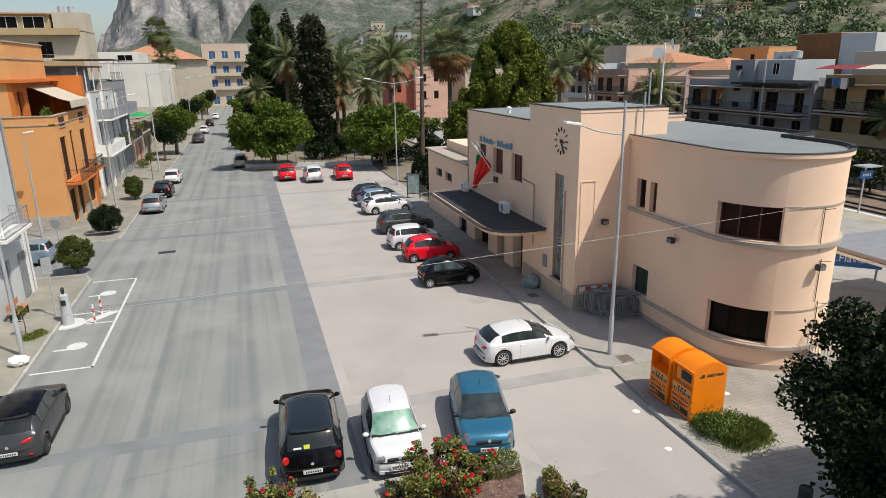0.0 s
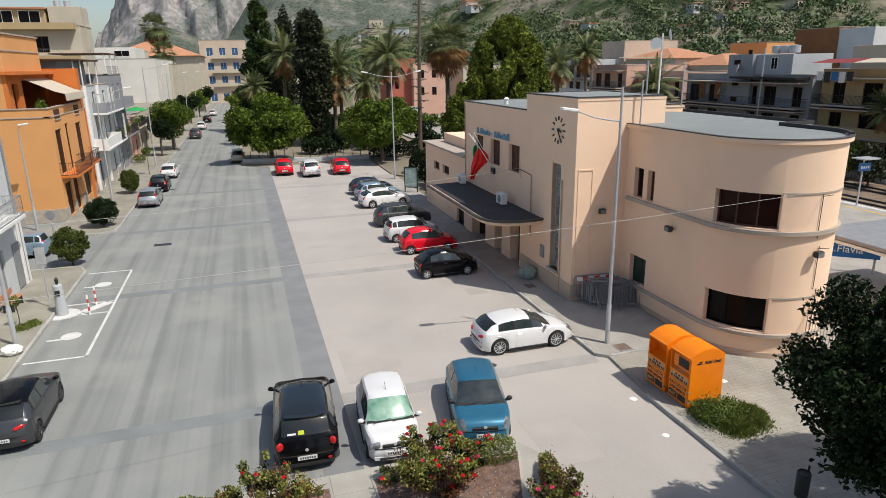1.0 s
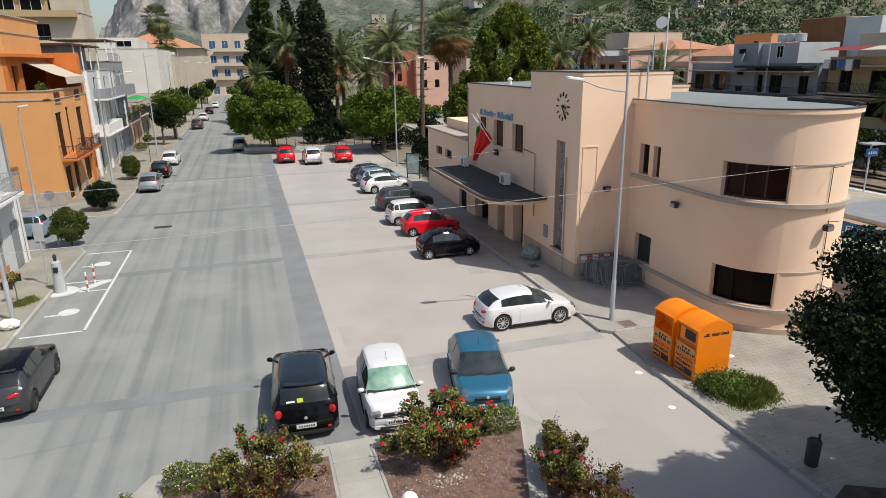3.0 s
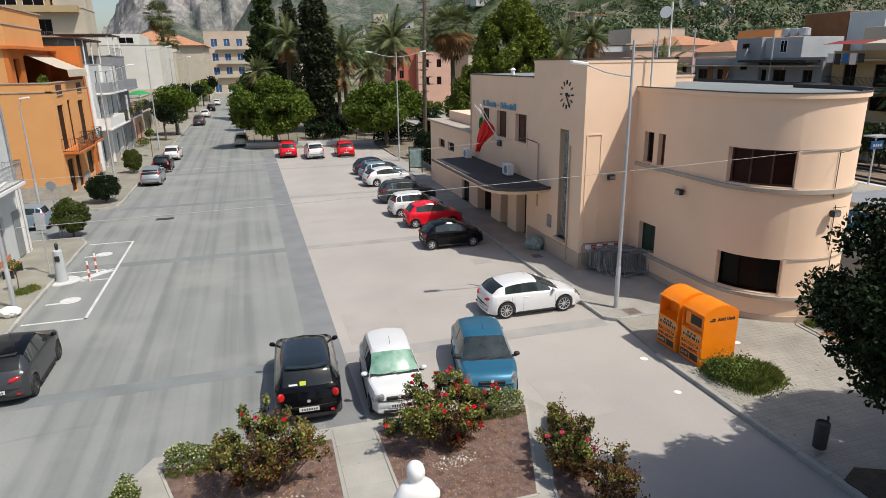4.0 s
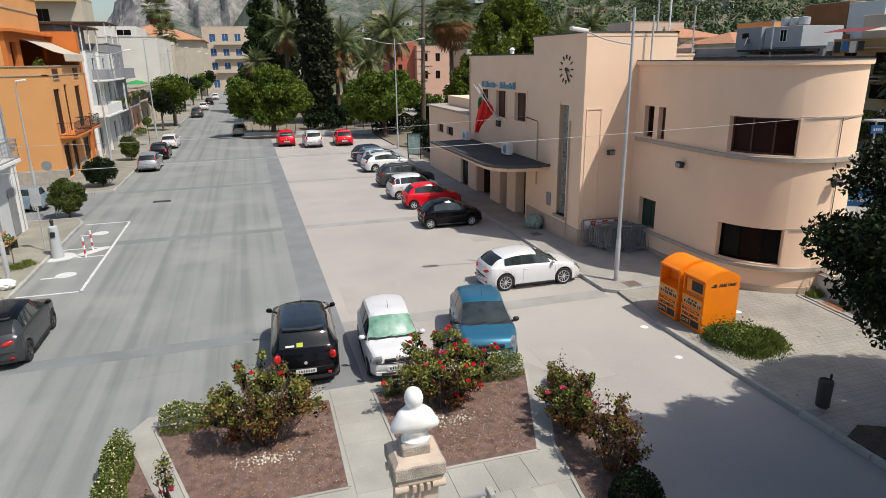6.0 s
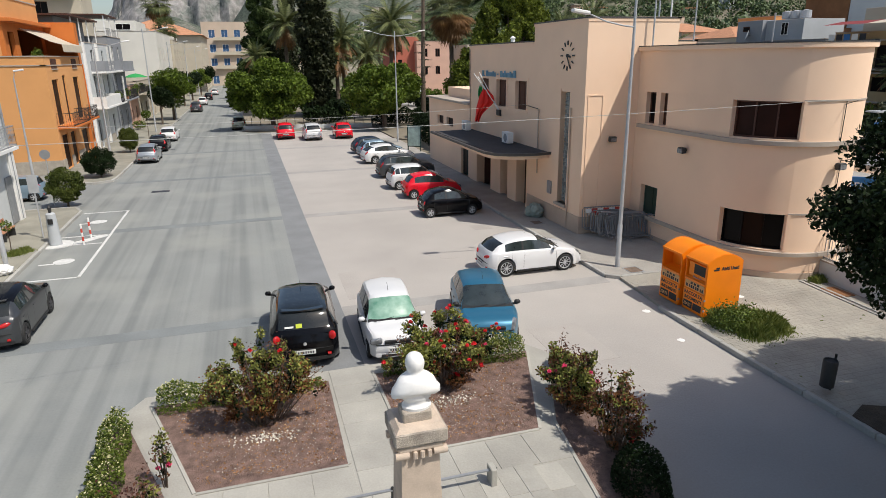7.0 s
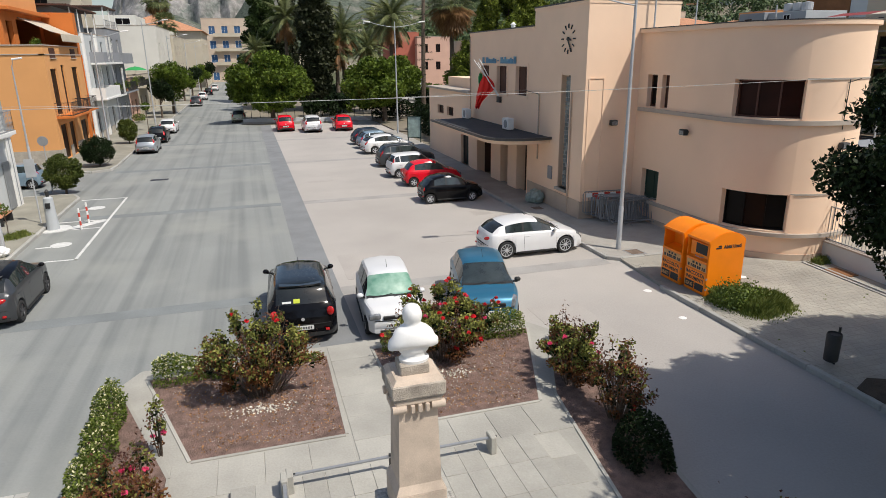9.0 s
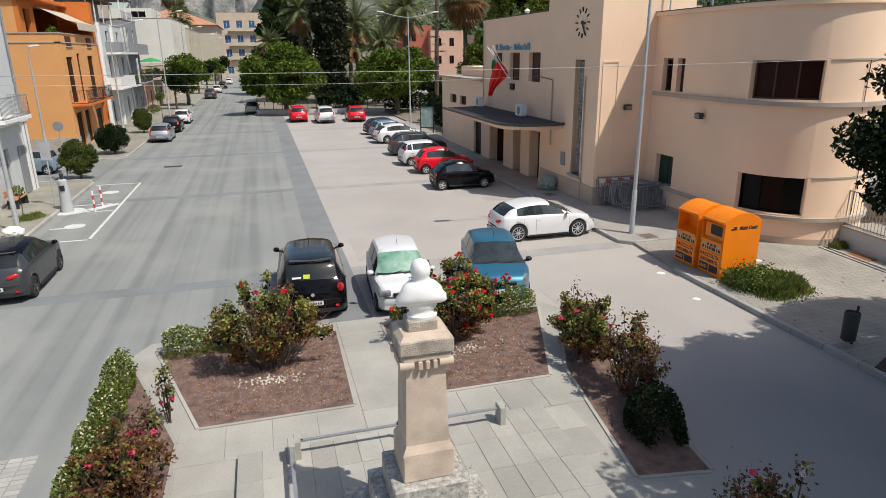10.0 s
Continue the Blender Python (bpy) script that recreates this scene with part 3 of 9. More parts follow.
def pane_set(parent, m, w, h, frame_mat, glass=M_DARKGLASS, bars=1, deep=0.06, fw=0.07, label=""):
    """A window: frame with mullions and a pane, lying in the local xz plane, facing local -y; origin at the lower left."""
    win = part("window", bmesh.new(), frame_mat, parent, label)
    win.matrix_basis = m
    f = bmesh.new()
    box(f, 0, 0, 0, fw, deep, h)
    box(f, w - fw, 0, 0, w, deep, h)
    box(f, fw, 0, 0, w - fw, deep, fw)
    box(f, fw, 0, h - fw, w - fw, deep, h)
    for i in range(1, bars + 1):
        x = w * i / (bars + 1)
        box(f, x - fw * 0.4, 0.004, fw, x + fw * 0.4, deep - 0.004, h - fw)
    part("frame", f, frame_mat, win)
    part("pane", boxbm(fw, deep * 0.4, fw, w - fw, deep * 0.6, h - fw), glass, win)
    return win


def west(y, z, x=X0, inset=0.18):
    """Pose on a wall that faces west: local x runs south."""
    return Matrix.Translation((x + inset, y, z)) @ Matrix.Rotation(radians(-90), 4, "Z")


front_open = [(YN - 39.25, YN - 37.75, 5.4, 6.95), (YN - 36.45, YN - 34.95, 5.4, 6.95), (YN - 33.6, YN - 32.1, 5.4, 6.95),
              (YN - 39.9, YN - 37.35, 0.0, 2.8), (YN - 35.75, YN - 34.6, 0.0, 2.8), (YN - 33.3, YN - 31.9, 0.0, 2.8)]
part("front_wall", wall(bmesh.new(), [(X0, YN), (X0, YT)], 0, ZF, front_open, 0.35), M_STUCCO, station)
part("tower_front", wall(bmesh.new(), [(X0, YT), (X0, YS)], 0, ZT, [(YT - 28.1, YT - 27.25, 1.25, 6.6)], 0.35), M_STUCCO, station)
part("tower_side", wall(bmesh.new(), [(X0 + 0.35, YS), (19.2, YS)], 0, ZT, [], 0.35), M_STUCCO, station)
part("tower_back", wall(bmesh.new(), [(19.2, YS + 0.352), (19.2, YT), (X0 + 0.352, YT)], ZC - 0.5, ZT - 0.002, [], 0.3), M_STUCCO, station)
part("north_wall", wall(bmesh.new(), [(24.5, YN), (X0 + 0.35, YN)], 0, ZF, [], 0.35), M_STUCCO, station)
part("east_wall", wall(bmesh.new(), [(24.5, 22.5), (24.5, YN - 0.35)], 0, ZC, [], 0.35), M_STUCCO, station)
arc = [(CX + CR * math.cos(radians(a)), CY + CR * math.sin(radians(a))) for a in range(-180, 1, 6)]
S_ARC = YS - CY


def on_arc(a):
    return S_ARC + CR * radians(180 + a)


wing_path = [(X1, YS)] + arc + [(CX + CR, 22.5), (24.5, 22.5)]
wing_open = [(YS - 25.15, YS - 24.45, 5.28, 6.65), (YS - 24.12, YS - 23.62, 5.28, 6.65), (YS - 25.05, YS - 23.8, 1.15, 2.52),
             (on_arc(-171), on_arc(-120), 5.28, 6.6), (on_arc(-171), on_arc(-120.5), 1.2, 2.56)]
part("wing_wall", wall(bmesh.new(), wing_path, 0, ZC, wing_open, 0.35), M_STUCCO, station, smooth=20)


def offset_line(pts, d):
    out = []
    pts = [Vector(p) for p in pts]
    for i, p in enumerate(pts):
        t = (pts[min(i + 1, len(pts) - 1)] - pts[max(i - 1, 0)]).normalized()
        out.append((p.x + t.y * d, p.y - t.x * d))
    return out


def band(path, z0, z1, proud, material, name, parent=station):
    return part(name, wall(bmesh.new(), offset_line(path, proud), z0, z1, [], proud + 0.05), material, parent, smooth=20)


curve_line = [(X1, 20.9)] + arc[:28]
band([(X1, 25.6)] + arc[:29], 5.06, 5.22, 0.13, M_SILL, "string_course")
band([(X1, 25.2)] + arc[:29], 1.0, 1.14, 0.14, M_SILL, "lower_string_course")
band([(X1, YS)] + arc, 0.0, 0.34, 0.035, M_STUCCO_D, "plinth")
# darker proud bands stand for the thin recessed grooves in the wall
band(arc[10:], 6.6, 6.66, 0.03, M_SILL, "fine_moulding")
band(arc[10:], 2.56, 2.62, 0.03, M_SILL, "fine_moulding")
part("plinth", wall(bmesh.new(), [(X0 - 0.04, 31.7), (X0 - 0.04, YS - 0.04), (X1, YS - 0.04)], 0, 0.95, [], 0.036), M_STUCCO_D, station)
# roofs
def roof_with_cap(pts, z, name, over=0.07, up=0.035):
    part(name, prism(bmesh.new(), pts, z - 0.12, z), M_ROOF, station)
    closed = pts + [pts[0], pts[1]]
    outer = offset_line(closed, over)[1:-1]
    outer = outer + [outer[0]]
    part("roof_edge", wall(bmesh.new(), outer, z - 0.03, z + up, [], 0.22), M_CAP, station)
    part("roof_moulding", wall(bmesh.new(), offset_line(closed, 0.04)[1:-1] + [offset_line(closed, 0.04)[1]], z - 0.16, z - 0.032, [], 0.05), M_STUCCO, station)


roof_with_cap([(X0, YT + 0.1), (24.5, YT + 0.1), (24.5, YN), (X0, YN)], ZF + 0.05, "front_roof")
roof_with_cap([(X0, YS), (19.2, YS), (19.2, YT), (X0, YT)], ZT + 0.05, "tower_roof")
part("wing_roof", prism(bmesh.new(), [(X1 + 0.05, YS - 0.05)] + [(CX + (CR - 0.05) * math.cos(radians(a)), CY + (CR - 0.05) * math.sin(radians(a))) for a in range(-180, 1, 6)] + [(22.65, 22.4), (24.4, 22.4), (24.4, YT), (19.25, YT), (19.25, YS - 0.05)], ZC - 0.1, ZC + 0.02), M_ROOF, station)
band([(X1, YS)] + arc[:26], ZC - 0.10, ZC + 0.06, 0.12, M_STUCCO, "roof_cornice")
band([(X1, YS)] + arc[:26], ZC + 0.06, ZC + 0.10, 0.135, M_CAP, "roof_edge")
band(arc[22:] + [(22.7, 22.5), (24.5, 22.5), (24.5, YN)], ZC - 0.06, ZC + 0.17, 0.10, M_BITUMEN, "roof_upstand")
# windows of the front
for y in (39.25, 36.45, 33.6):
    w = pane_set(station, west(y, 5.4), 1.5, 1.55, M_SHUTTER, M_SHUTTER, 1)
    part("surround", wall(bmesh.new(), [(X0 - 0.03, y + 0.16), (X0 - 0.03, y - 1.66)], 5.26, 7.1, [(0.15, 1.67, 5.41, 6.94)], 0.06), M_STUCCO, station)
for y, w in ((39.9, 2.55), (35.75, 1.15), (33.3, 1.4)):
    pane_set(station, west(y, 0.13, inset=1.15), w, 2.67, M_GREENDOOR, M_DARKGLASS, 1, label="dark green glazed door")
    part("porch_ceiling", boxbm(X0 + 0.352, y - w - 0.2, 2.82, X0 + 1.48, y + 0.2, 2.9), M_STUCCO, station)
    for ys in (y + 0.002, y - w - 0.102):
        part("porch_side", boxbm(X0 + 0.352, ys, 0.0, X0 + 0.55, ys + 0.1, 2.82), M_STUCCO, station)
        # dark brown lining paints the shade deep in the porch
        part("porch_recess", boxbm(X0 + 0.552, ys, 0.0, X0 + 1.48, ys + 0.1, 2.82), M_SHUTTER, station)
# tall strip of glass blocks
slit = part("glass_block_strip", boxbm(X0 + 0.24, 27.3, 1.3, X0 + 0.28, 28.05, 6.55), M_STEEL, station, "tall strip of grey glass blocks")
gb = None
for i in range(4):
    for j in range(27):
        p = Matrix.Translation((X0 + 0.22, 27.30 + 0.1875 * i + 0.094, 1.30 + 0.1945 * j + 0.097))
        if gb is None:
            gb = part("glass_block", boxbm(-0.03, -0.078, -0.08, 0.03, 0.078, 0.08, bevel=0.012), mat("glass_block", (0.20, 0.23, 0.23), 0.12, var=0.2, spec=0.7, bump=0.0, rand=0.35), slit)
            gb.matrix_basis = p
        else:
            again(gb, p, slit)
part("strip_sill", boxbm(X0 - 0.14, 27.1, 1.12, X0 + 0.2, 28.25, 1.25, bevel=0.01), M_SILL, station)
part("strip_jamb", boxbm(X0 - 0.03, 28.1, 1.25, X0 + 0.2, 28.2, 6.72), M_STUCCO, station)
part("side_moulding", wall(bmesh.new(), [(X0 + 0.15, YS - 0.03), (X0 + 0.95, YS - 0.03)], 1.0, 6.55, [(0.06, 0.74, 1.0, 6.49)], 0.05), M_STUCCO, station)
# windows of the wing
for y, wd in ((25.15, 0.7), (24.12, 0.5)):
    pane_set(station, west(y, 5.28, X1, 0.22), wd, 1.37, M_SHUTTER, M_DARKGLASS if wd > 0.6 else M_SHUTTER, 0)
pane_set(station, west(25.05, 1.15, X1, 0.22), 1.25, 1.37, M_GREENDOOR, M_GREENDOOR, 1)


def curved_window(a0, a1, z0, z1, frame_mat, glass):
    win = part("window", bmesh.new(), frame_mat, station)
    seg = 3
    for k in range(seg):
        b0, b1 = a0 + (a1 - a0) * k / seg, a0 + (a1 - a0) * (k + 1) / seg
        p = [(CX + (CR - 0.25) * math.cos(radians(b)), CY + (CR - 0.25) * math.sin(radians(b))) for b in (b0, b1)]
        part("pane", wall(bmesh.new(), p, z0 + 0.06, z1 - 0.06, [], 0.03), glass, win)
        q = [(CX + (CR - 0.2) * math.cos(radians(b)), CY + (CR - 0.2) * math.sin(radians(b))) for b in (b0, b0 + 1.4)]
        part("mullion", wall(bmesh.new(), q, z0, z1, [], 0.06), frame_mat, win)
    for z, h in ((z0, 0.06), (z1 - 0.06, 0.06)):
        p = [(CX + (CR - 0.19) * math.cos(radians(a0 + (a1 - a0) * k / 12)), CY + (CR - 0.19) * math.sin(radians(a0 + (a1 - a0) * k / 12))) for k in range(13)]
        part("rail", wall(bmesh.new(), p, z, z + h, [], 0.08), frame_mat, win)


curved_window(-171, -120, 5.28, 6.6, M_SHUTTER, M_REDGLASS)
curved_window(-171, -120.5, 1.2, 2.56, M_DARKGLASS, M_DARKGLASS)
for a in (-120, ):
    for z0, z1 in ((5.25, 6.62), (1.17, 2.58)):
        p = [(CX + (CR + 0.03) * math.cos(radians(b)), CY + (CR + 0.03) * math.sin(radians(b))) for b in (a, a + 2.2)]
        part("window_surround", wall(bmesh.new(), p, z0, z1, [], 0.1), M_STUCCO, station)
        p = [(CX + (CR + 0.03) * math.cos(radians(b)), CY + (CR + 0.03) * math.sin(radians(b))) for b in (-173.2, -171)]
        part("window_surround", wall(bmesh.new(), p, z0, z1, [], 0.1), M_STUCCO, station)
# canopy over the doors
can = [(X0 + 0.02, 29.15), (13.9, 29.0), (13.1, 29.05), (12.4, 29.3), (11.95, 29.7), (11.72, 30.3), (11.68, 31.2), (11.75, 40.5), (X0 + 0.02, 40.9)]
can = list(reversed(can))
canopy = part("canopy", prism(bmesh.new(), can, 3.28, 3.52), M_STUCCO, station, "flat concrete canopy with rounded corner")
part("canopy_roof", prism(bmesh.new(), [(min(X0 - 0.005, p[0] + (0.14 if p[0] < 14 else 0)), p[1] + (0.14 if p[1] < 30 else 0)) for p in can], 3.5, 3.56), M_BITUMEN, canopy)
part("canopy_edge", wall(bmesh.new(), offset_line([p for p in reversed(can)][0:8], -0.05), 3.47, 3.6, [], 0.14), M_CAP, canopy)
# low north wing
lw_open = [(2.35, 3.95, 3.25, 3.9), (4.8, 6.4, 3.25, 3.9), (8.2, 9.8, 0.13, 2.35)]
part("low_wing_wall", wall(bmesh.new(), [(X0 + 0.05, 51.6), (X0 + 0.05, YN)], 0, 5.1, lw_open, 0.35), M_STUCCO, station)
part("low_wing_end", wall(bmesh.new(), [(22, 51.6), (X0 + 0.4, 51.6)], 0, 5.1, [], 0.35), M_STUCCO, station)
part("low_wing_roof", prism(bmesh.new(), rect(X0 - 0.15, YN + 0.01, 22, 51.8), 5.1, 5.24), M_SILL, station)
part("low_wing_attic", boxbm(X0 + 1.3, YN + 0.02, 5.24, 22, 50.3, 5.95), M_STUCCO, station)
for s in (2.35, 4.8):
    pane_set(station, west(51.6 - s, 3.25, X0 + 0.05), 1.6, 0.65, M_SHUTTER, M_DARKGLASS, 1)
pane_set(station, west(51.6 - 8.2, 0.13, X0 + 0.05), 1.6, 2.22, M_GREENDOOR, M_DARKGLASS, 1)
# solid black boxes stand for the unlit rooms behind the openings
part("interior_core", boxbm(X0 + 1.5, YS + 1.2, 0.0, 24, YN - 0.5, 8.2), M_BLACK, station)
part("step_wall", wall(bmesh.new(), [(19.21, YT + 0.12), (24.45, YT + 0.12)], ZC - 0.3, ZF - 0.08, [], 0.3), M_STUCCO, station)
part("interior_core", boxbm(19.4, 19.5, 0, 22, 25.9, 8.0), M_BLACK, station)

# clock: hour marks and two dark pointers
clock = thing("wall_clock", Matrix.Translation((X0 - 0.02, 27.62, 8.22)), "round wall clock of dark bar marks on peach stucco", "clock")
for k in range(12):
    a = radians(30 * k)
    o = part("hour_mark", boxbm(-0.03, -0.018 if k % 3 else -0.03, 0.47, 0.02, 0.018 if k % 3 else 0.03, 0.66), M_DARKSTEEL, clock)
    o.matrix_basis = Matrix.Rotation(a, 4, "X")
for a, L, w in ((-262, 0.36, 0.09), (-213, 0.60, 0.08)):
    o = part("pointer", boxbm(-0.05, -w / 2, -0.08, -0.03, w / 2, L), M_DARKSTEEL, clock)
    o.matrix_basis = Matrix.Rotation(radians(a), 4, "X")
part("boss", lathe(bmesh.new(), [(0.09, -0.03), (0.07, 0.06)], 12), M_DARKSTEEL, clock).matrix_basis = Matrix.Rotation(radians(-90), 4, "Y")

# raised name on the front: too blurred to read, as open bars
name_sign = thing("station_name_lettering", Matrix.Translation((X0 - 0.06, 0, 7.06)), "pale blue raised lettering on the station front", "lettering")
NAME_BARS = ((38.75, 0.22, 0.34), (38.42, 0.07, 0.07), (38.1, 0.26, 0.34), (37.78, 0.18, 0.24), (37.52, 0.2, 0.24), (37.24, 0.2, 0.24), (36.96, 0.12, 0.3), (36.76, 0.2, 0.24), (36.3, 0.16, 0.06), (35.75, 0.24, 0.34), (35.43, 0.2, 0.24), (35.16, 0.1, 0.36), (34.98, 0.2, 0.24), (34.7, 0.28, 0.24), (34.34, 0.12, 0.32), (34.16, 0.2, 0.24), (33.8, 0.24, 0.38))
for yy, w, h in NAME_BARS:
    if h > 0.2:
        part("letter_bar", wall(bmesh.new(), [(-0.03, yy), (-0.03, yy - w)], 0.02, 0.02 + h, [(w * 0.34, w * 0.66, 0.07, h - 0.03)] if w > 0.17 else [], 0.06), M_BLUEBAR, name_sign)
    else:
        part("letter_bar", boxbm(-0.03, yy - w, 0.02 if w < 0.1 else 0.14, 0.03, yy, 0.02 + h if w < 0.1 else 0.14 + h), M_BLUEBAR, name_sign)

# ---- houses ----
def east(y, z, x, inset=0.12):
    """Pose on a wall that faces east: local x runs north."""
    return Matrix.Translation((x - inset, y, z)) @ Matrix.Rotation(radians(90), 4, "Z")


def south(x, z, y, inset=0.12):
    return Matrix.Translation((x, y + inset, z))


def iron_railing(parent, pts, z0, z1, step=0.14, material=M_DARKSTEEL):
    bm = bmesh.new()
    for a, b in zip(pts, pts[1:]):
        a, b = Vector(a), Vector(b)
        n = max(2, int((b - a).length / step))
        for i in range(n + 1):
            p = a.lerp(b, i / n)
            box(bm, p.x - 0.008, p.y - 0.008, z0, p.x + 0.008, p.y + 0.008, z1)
        d = (b - a).normalized() * 0.01
        nn = Vector((-d.y, d.x)) * 2
        for z in (z0 + 0.05, z1):
            prism(bm, [tuple(v) for v in (a - d - nn, b + d - nn, b + d + nn, a - d + nn)], z - 0.02, z + 0.02)
    return part("railing", bm, material, parent)


def balcony(parent, x, y0, y1, z, out, slab_mat, rail="iron", face=1, rail_mat=M_DARKSTEEL):
    """Balcony on a wall whose face is at x and looks along face (+1 east, -1 west)."""
    b = part("balcony", box(bmesh.new(), min(x - 0.02 * face, x + out * face), y0, z - 0.18, max(x - 0.02 * face, x + out * face), y1, z, bevel=0.015), slab_mat, parent)
    e = x + (out - 0.06) * face
    if rail == "iron":
        iron_railing(b, [(x, y0 + 0.05), (e, y0 + 0.05), (e, y1 - 0.05), (x, y1 - 0.05)], z, z + 0.98, material=rail_mat)
    else:
        bm = wall(bmesh.new(), [(x, y0 + 0.02), (e, y0 + 0.02), (e, y1 - 0.02), (x, y1 - 0.02)] if face > 0 else [(x, y1 - 0.02), (e, y1 - 0.02), (e, y0 + 0.02), (x, y0 + 0.02)], z, z + 0.95, [], 0.1)
        part("parapet", bm, rail if not isinstance(rail, str) else slab_mat, b)
    return b


def house(name, label, x0, x1, y0, y1, h, wm, opens_e=(), opens_s=(), opens_w=(), base=None, frame_mat=M_SHUTTER, glass=M_DARKGLASS, parapet=0.5, roofm=M_ROOF, cap=M_SILL, category="house"):
    """Box house with real openings in the faces that can be seen. opens: (from, width, sill, head) along each face."""
    t = thing(name, None, label, category)
    part("wall", wall(bmesh.new(), [(x1, y0 + 0.3), (x1, y1)], 0, h, [(a - y0 - 0.3, a - y0 - 0.3 + w, s, e) for a, w, s, e in opens_e], 0.3), wm, t)
    part("wall", wall(bmesh.new(), [(x0 + 0.3, y0), (x1, y0)], 0, h, [(a - x0 - 0.3, a - x0 - 0.3 + w, s, e) for a, w, s, e in opens_s], 0.3), wm, t)
    part("wall", wall(bmesh.new(), [(x0, y1), (x0, y0)], 0, h, [(y1 - a - w, y1 - a, s, e) for a, w, s, e in opens_w], 0.3), wm, t)
    part("wall", wall(bmesh.new(), [(x1 - 0.3, y1), (x0 + 0.3, y1)], 0, h, [], 0.3), wm, t)
    part("roof", prism(bmesh.new(), rect(x0 + 0.31, y0 + 0.31, x1 - 0.31, y1 - 0.31), h - parapet - 0.2, h - parapet), roofm, t)
    part("coping", wall(bmesh.new(), [(x1 + 0.05, y0 - 0.05), (x1 + 0.05, y1 + 0.05), (x0 - 0.05, y1 + 0.05), (x0 - 0.05, y0 - 0.05), (x1 + 0.05, y0 - 0.05)], h, h + 0.08, [], 0.4), cap, t)
    # black filler box paints a dark interior behind the windows
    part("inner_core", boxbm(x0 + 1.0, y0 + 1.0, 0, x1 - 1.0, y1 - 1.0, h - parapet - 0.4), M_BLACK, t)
    for a, w, s, e in opens_e:
        pane_set(t, east(a, s, x1), w, e - s, frame_mat, glass, 1)
    for a, w, s, e in opens_s:
        pane_set(t, south(a, s, y0), w, e - s, frame_mat, glass, 1)
    for a, w, s, e in opens_w:
        pane_set(t, west(a + w, s, x0, 0.12), w, e - s, frame_mat, glass, 1)
    if base:
        cuts = sorted((a, a + w) for a, w, s, e in opens_e if s < base)
        part("stone_base", boxbm(x0, y0 - 0.05, 0, x1 + 0.05, y0 - 0.002, base), M_STONE, t)
        for q0, q1 in zip([y0] + [c[1] for c in cuts], [c[0] for c in cuts] + [y1]):
            part("stone_base", boxbm(x1 + 0.002, q0, 0, x1 + 0.05, q1, base), M_STONE, t)
    return t


FX = -13.6
# near white house
wh = house("town_house", "white rendered corner house with mouldings and iron balcony", -26, -12.0, 18, 38.7, 11.0, M_WHITEWALL, [(34.6, 1.2, 0.15, 2.7), (30.2, 1.3, 0.15, 2.7), (34.6, 1.2, 4.3, 7.0), (30.2, 1.2, 4.3, 7.0)], frame_mat=M_STEEL, glass=M_GREYWALL)
balcony(wh, -12.0, 33.4, 37.2, 4.2, 0.9, M_WHITE, "iron", rail_mat=M_STEEL)
part("cornice", boxbm(-12.02, 18, 3.75, -11.8, 38.8, 4.0, bevel=0.03), M_WHITE, wh)
part("pilaster", boxbm(-12.02, 38.0, 0.1, -11.88, 38.74, 3.75, bevel=0.02), M_WHITE, wh)
part("drainpipe", tube(bmesh.new(), [(-11.9, 38.3, 0.2), (-11.9, 38.3, 10.8)], 0.05), M_STEEL, wh)
part("grey_shutter", boxbm(-11.98, 37.0, 0.2, -11.93, 37.9, 2.6, bevel=0.01), M_STEEL, wh)

# orange house
oh = house("town_house", "bright orange rendered house with roof terrace and awning", -26, FX, 54.5, 66.3, 7.95, M_ORANGEWALL,
           [(55.5, 1.75, 3.55, 6.95), (58.6, 0.95, 3.55, 7.2), (62.0, 1.9, 3.55, 7.0), (55.6, 1.8, 0.2, 2.8), (58.2, 1.6, 0.2, 2.8), (62.0, 2.2, 0.6, 2.6)], base=1.05, parapet=0.02)
part("terrace_parapet", wall(bmesh.new(), [(-26, 54.52), (FX - 0.02, 54.52), (FX - 0.02, 65.2)], 8.03, 8.6, [], 0.22), M_ORANGEWALL, oh)
part("terrace_coping", wall(bmesh.new(), [(-26, 54.46), (FX + 0.04, 54.46), (FX + 0.04, 65.2)], 8.6, 8.68, [], 0.34), M_SILL, oh)
part("upper_wall", wall(bmesh.new(), [(-16.0, 54.9), (-16.0, 65.3)], 8.0, 11.1, [(1.0, 2.4, 8.1, 10.4), (3.4, 9.4, 8.1, 10.6)], 0.3), M_ORANGETRIM, oh)
part("upper_room", boxbm(-25.5, 57.9, 8.0, -19.5, 65.0, 11.0), M_SHUTTER, oh)
part("upper_wall", wall(bmesh.new(), [(-26, 54.9), (-16.3, 54.9)], 8.0, 11.1, [], 0.3), M_ORANGEWALL, oh)
part("upper_slab", box(bmesh.new(), -26, 54.6, 11.05, -15.3, 65.25, 11.3, bevel=0.02), M_ORANGETRIM, oh)
part("attic", box(bmesh.new(), -25.8, 54.8, 11.3, -16.0, 64.4, 13.95, bevel=0.02), M_ORANGEWALL, oh)
part("attic_band", boxbm(-25.85, 54.75, 12.75, -15.94, 64.45, 12.85), M_SILL, oh)
part("attic_coping", boxbm(-25.9, 54.7, 13.95, -15.9, 64.5, 14.05), M_SILL, oh)
part("wing_parapet", wall(bmesh.new(), [(-25, 65.3), (FX, 65.3), (FX, 66.3)], 8.0, 11.5, [], 0.25), M_ORANGETRIM, oh)
aw = bmesh.new()
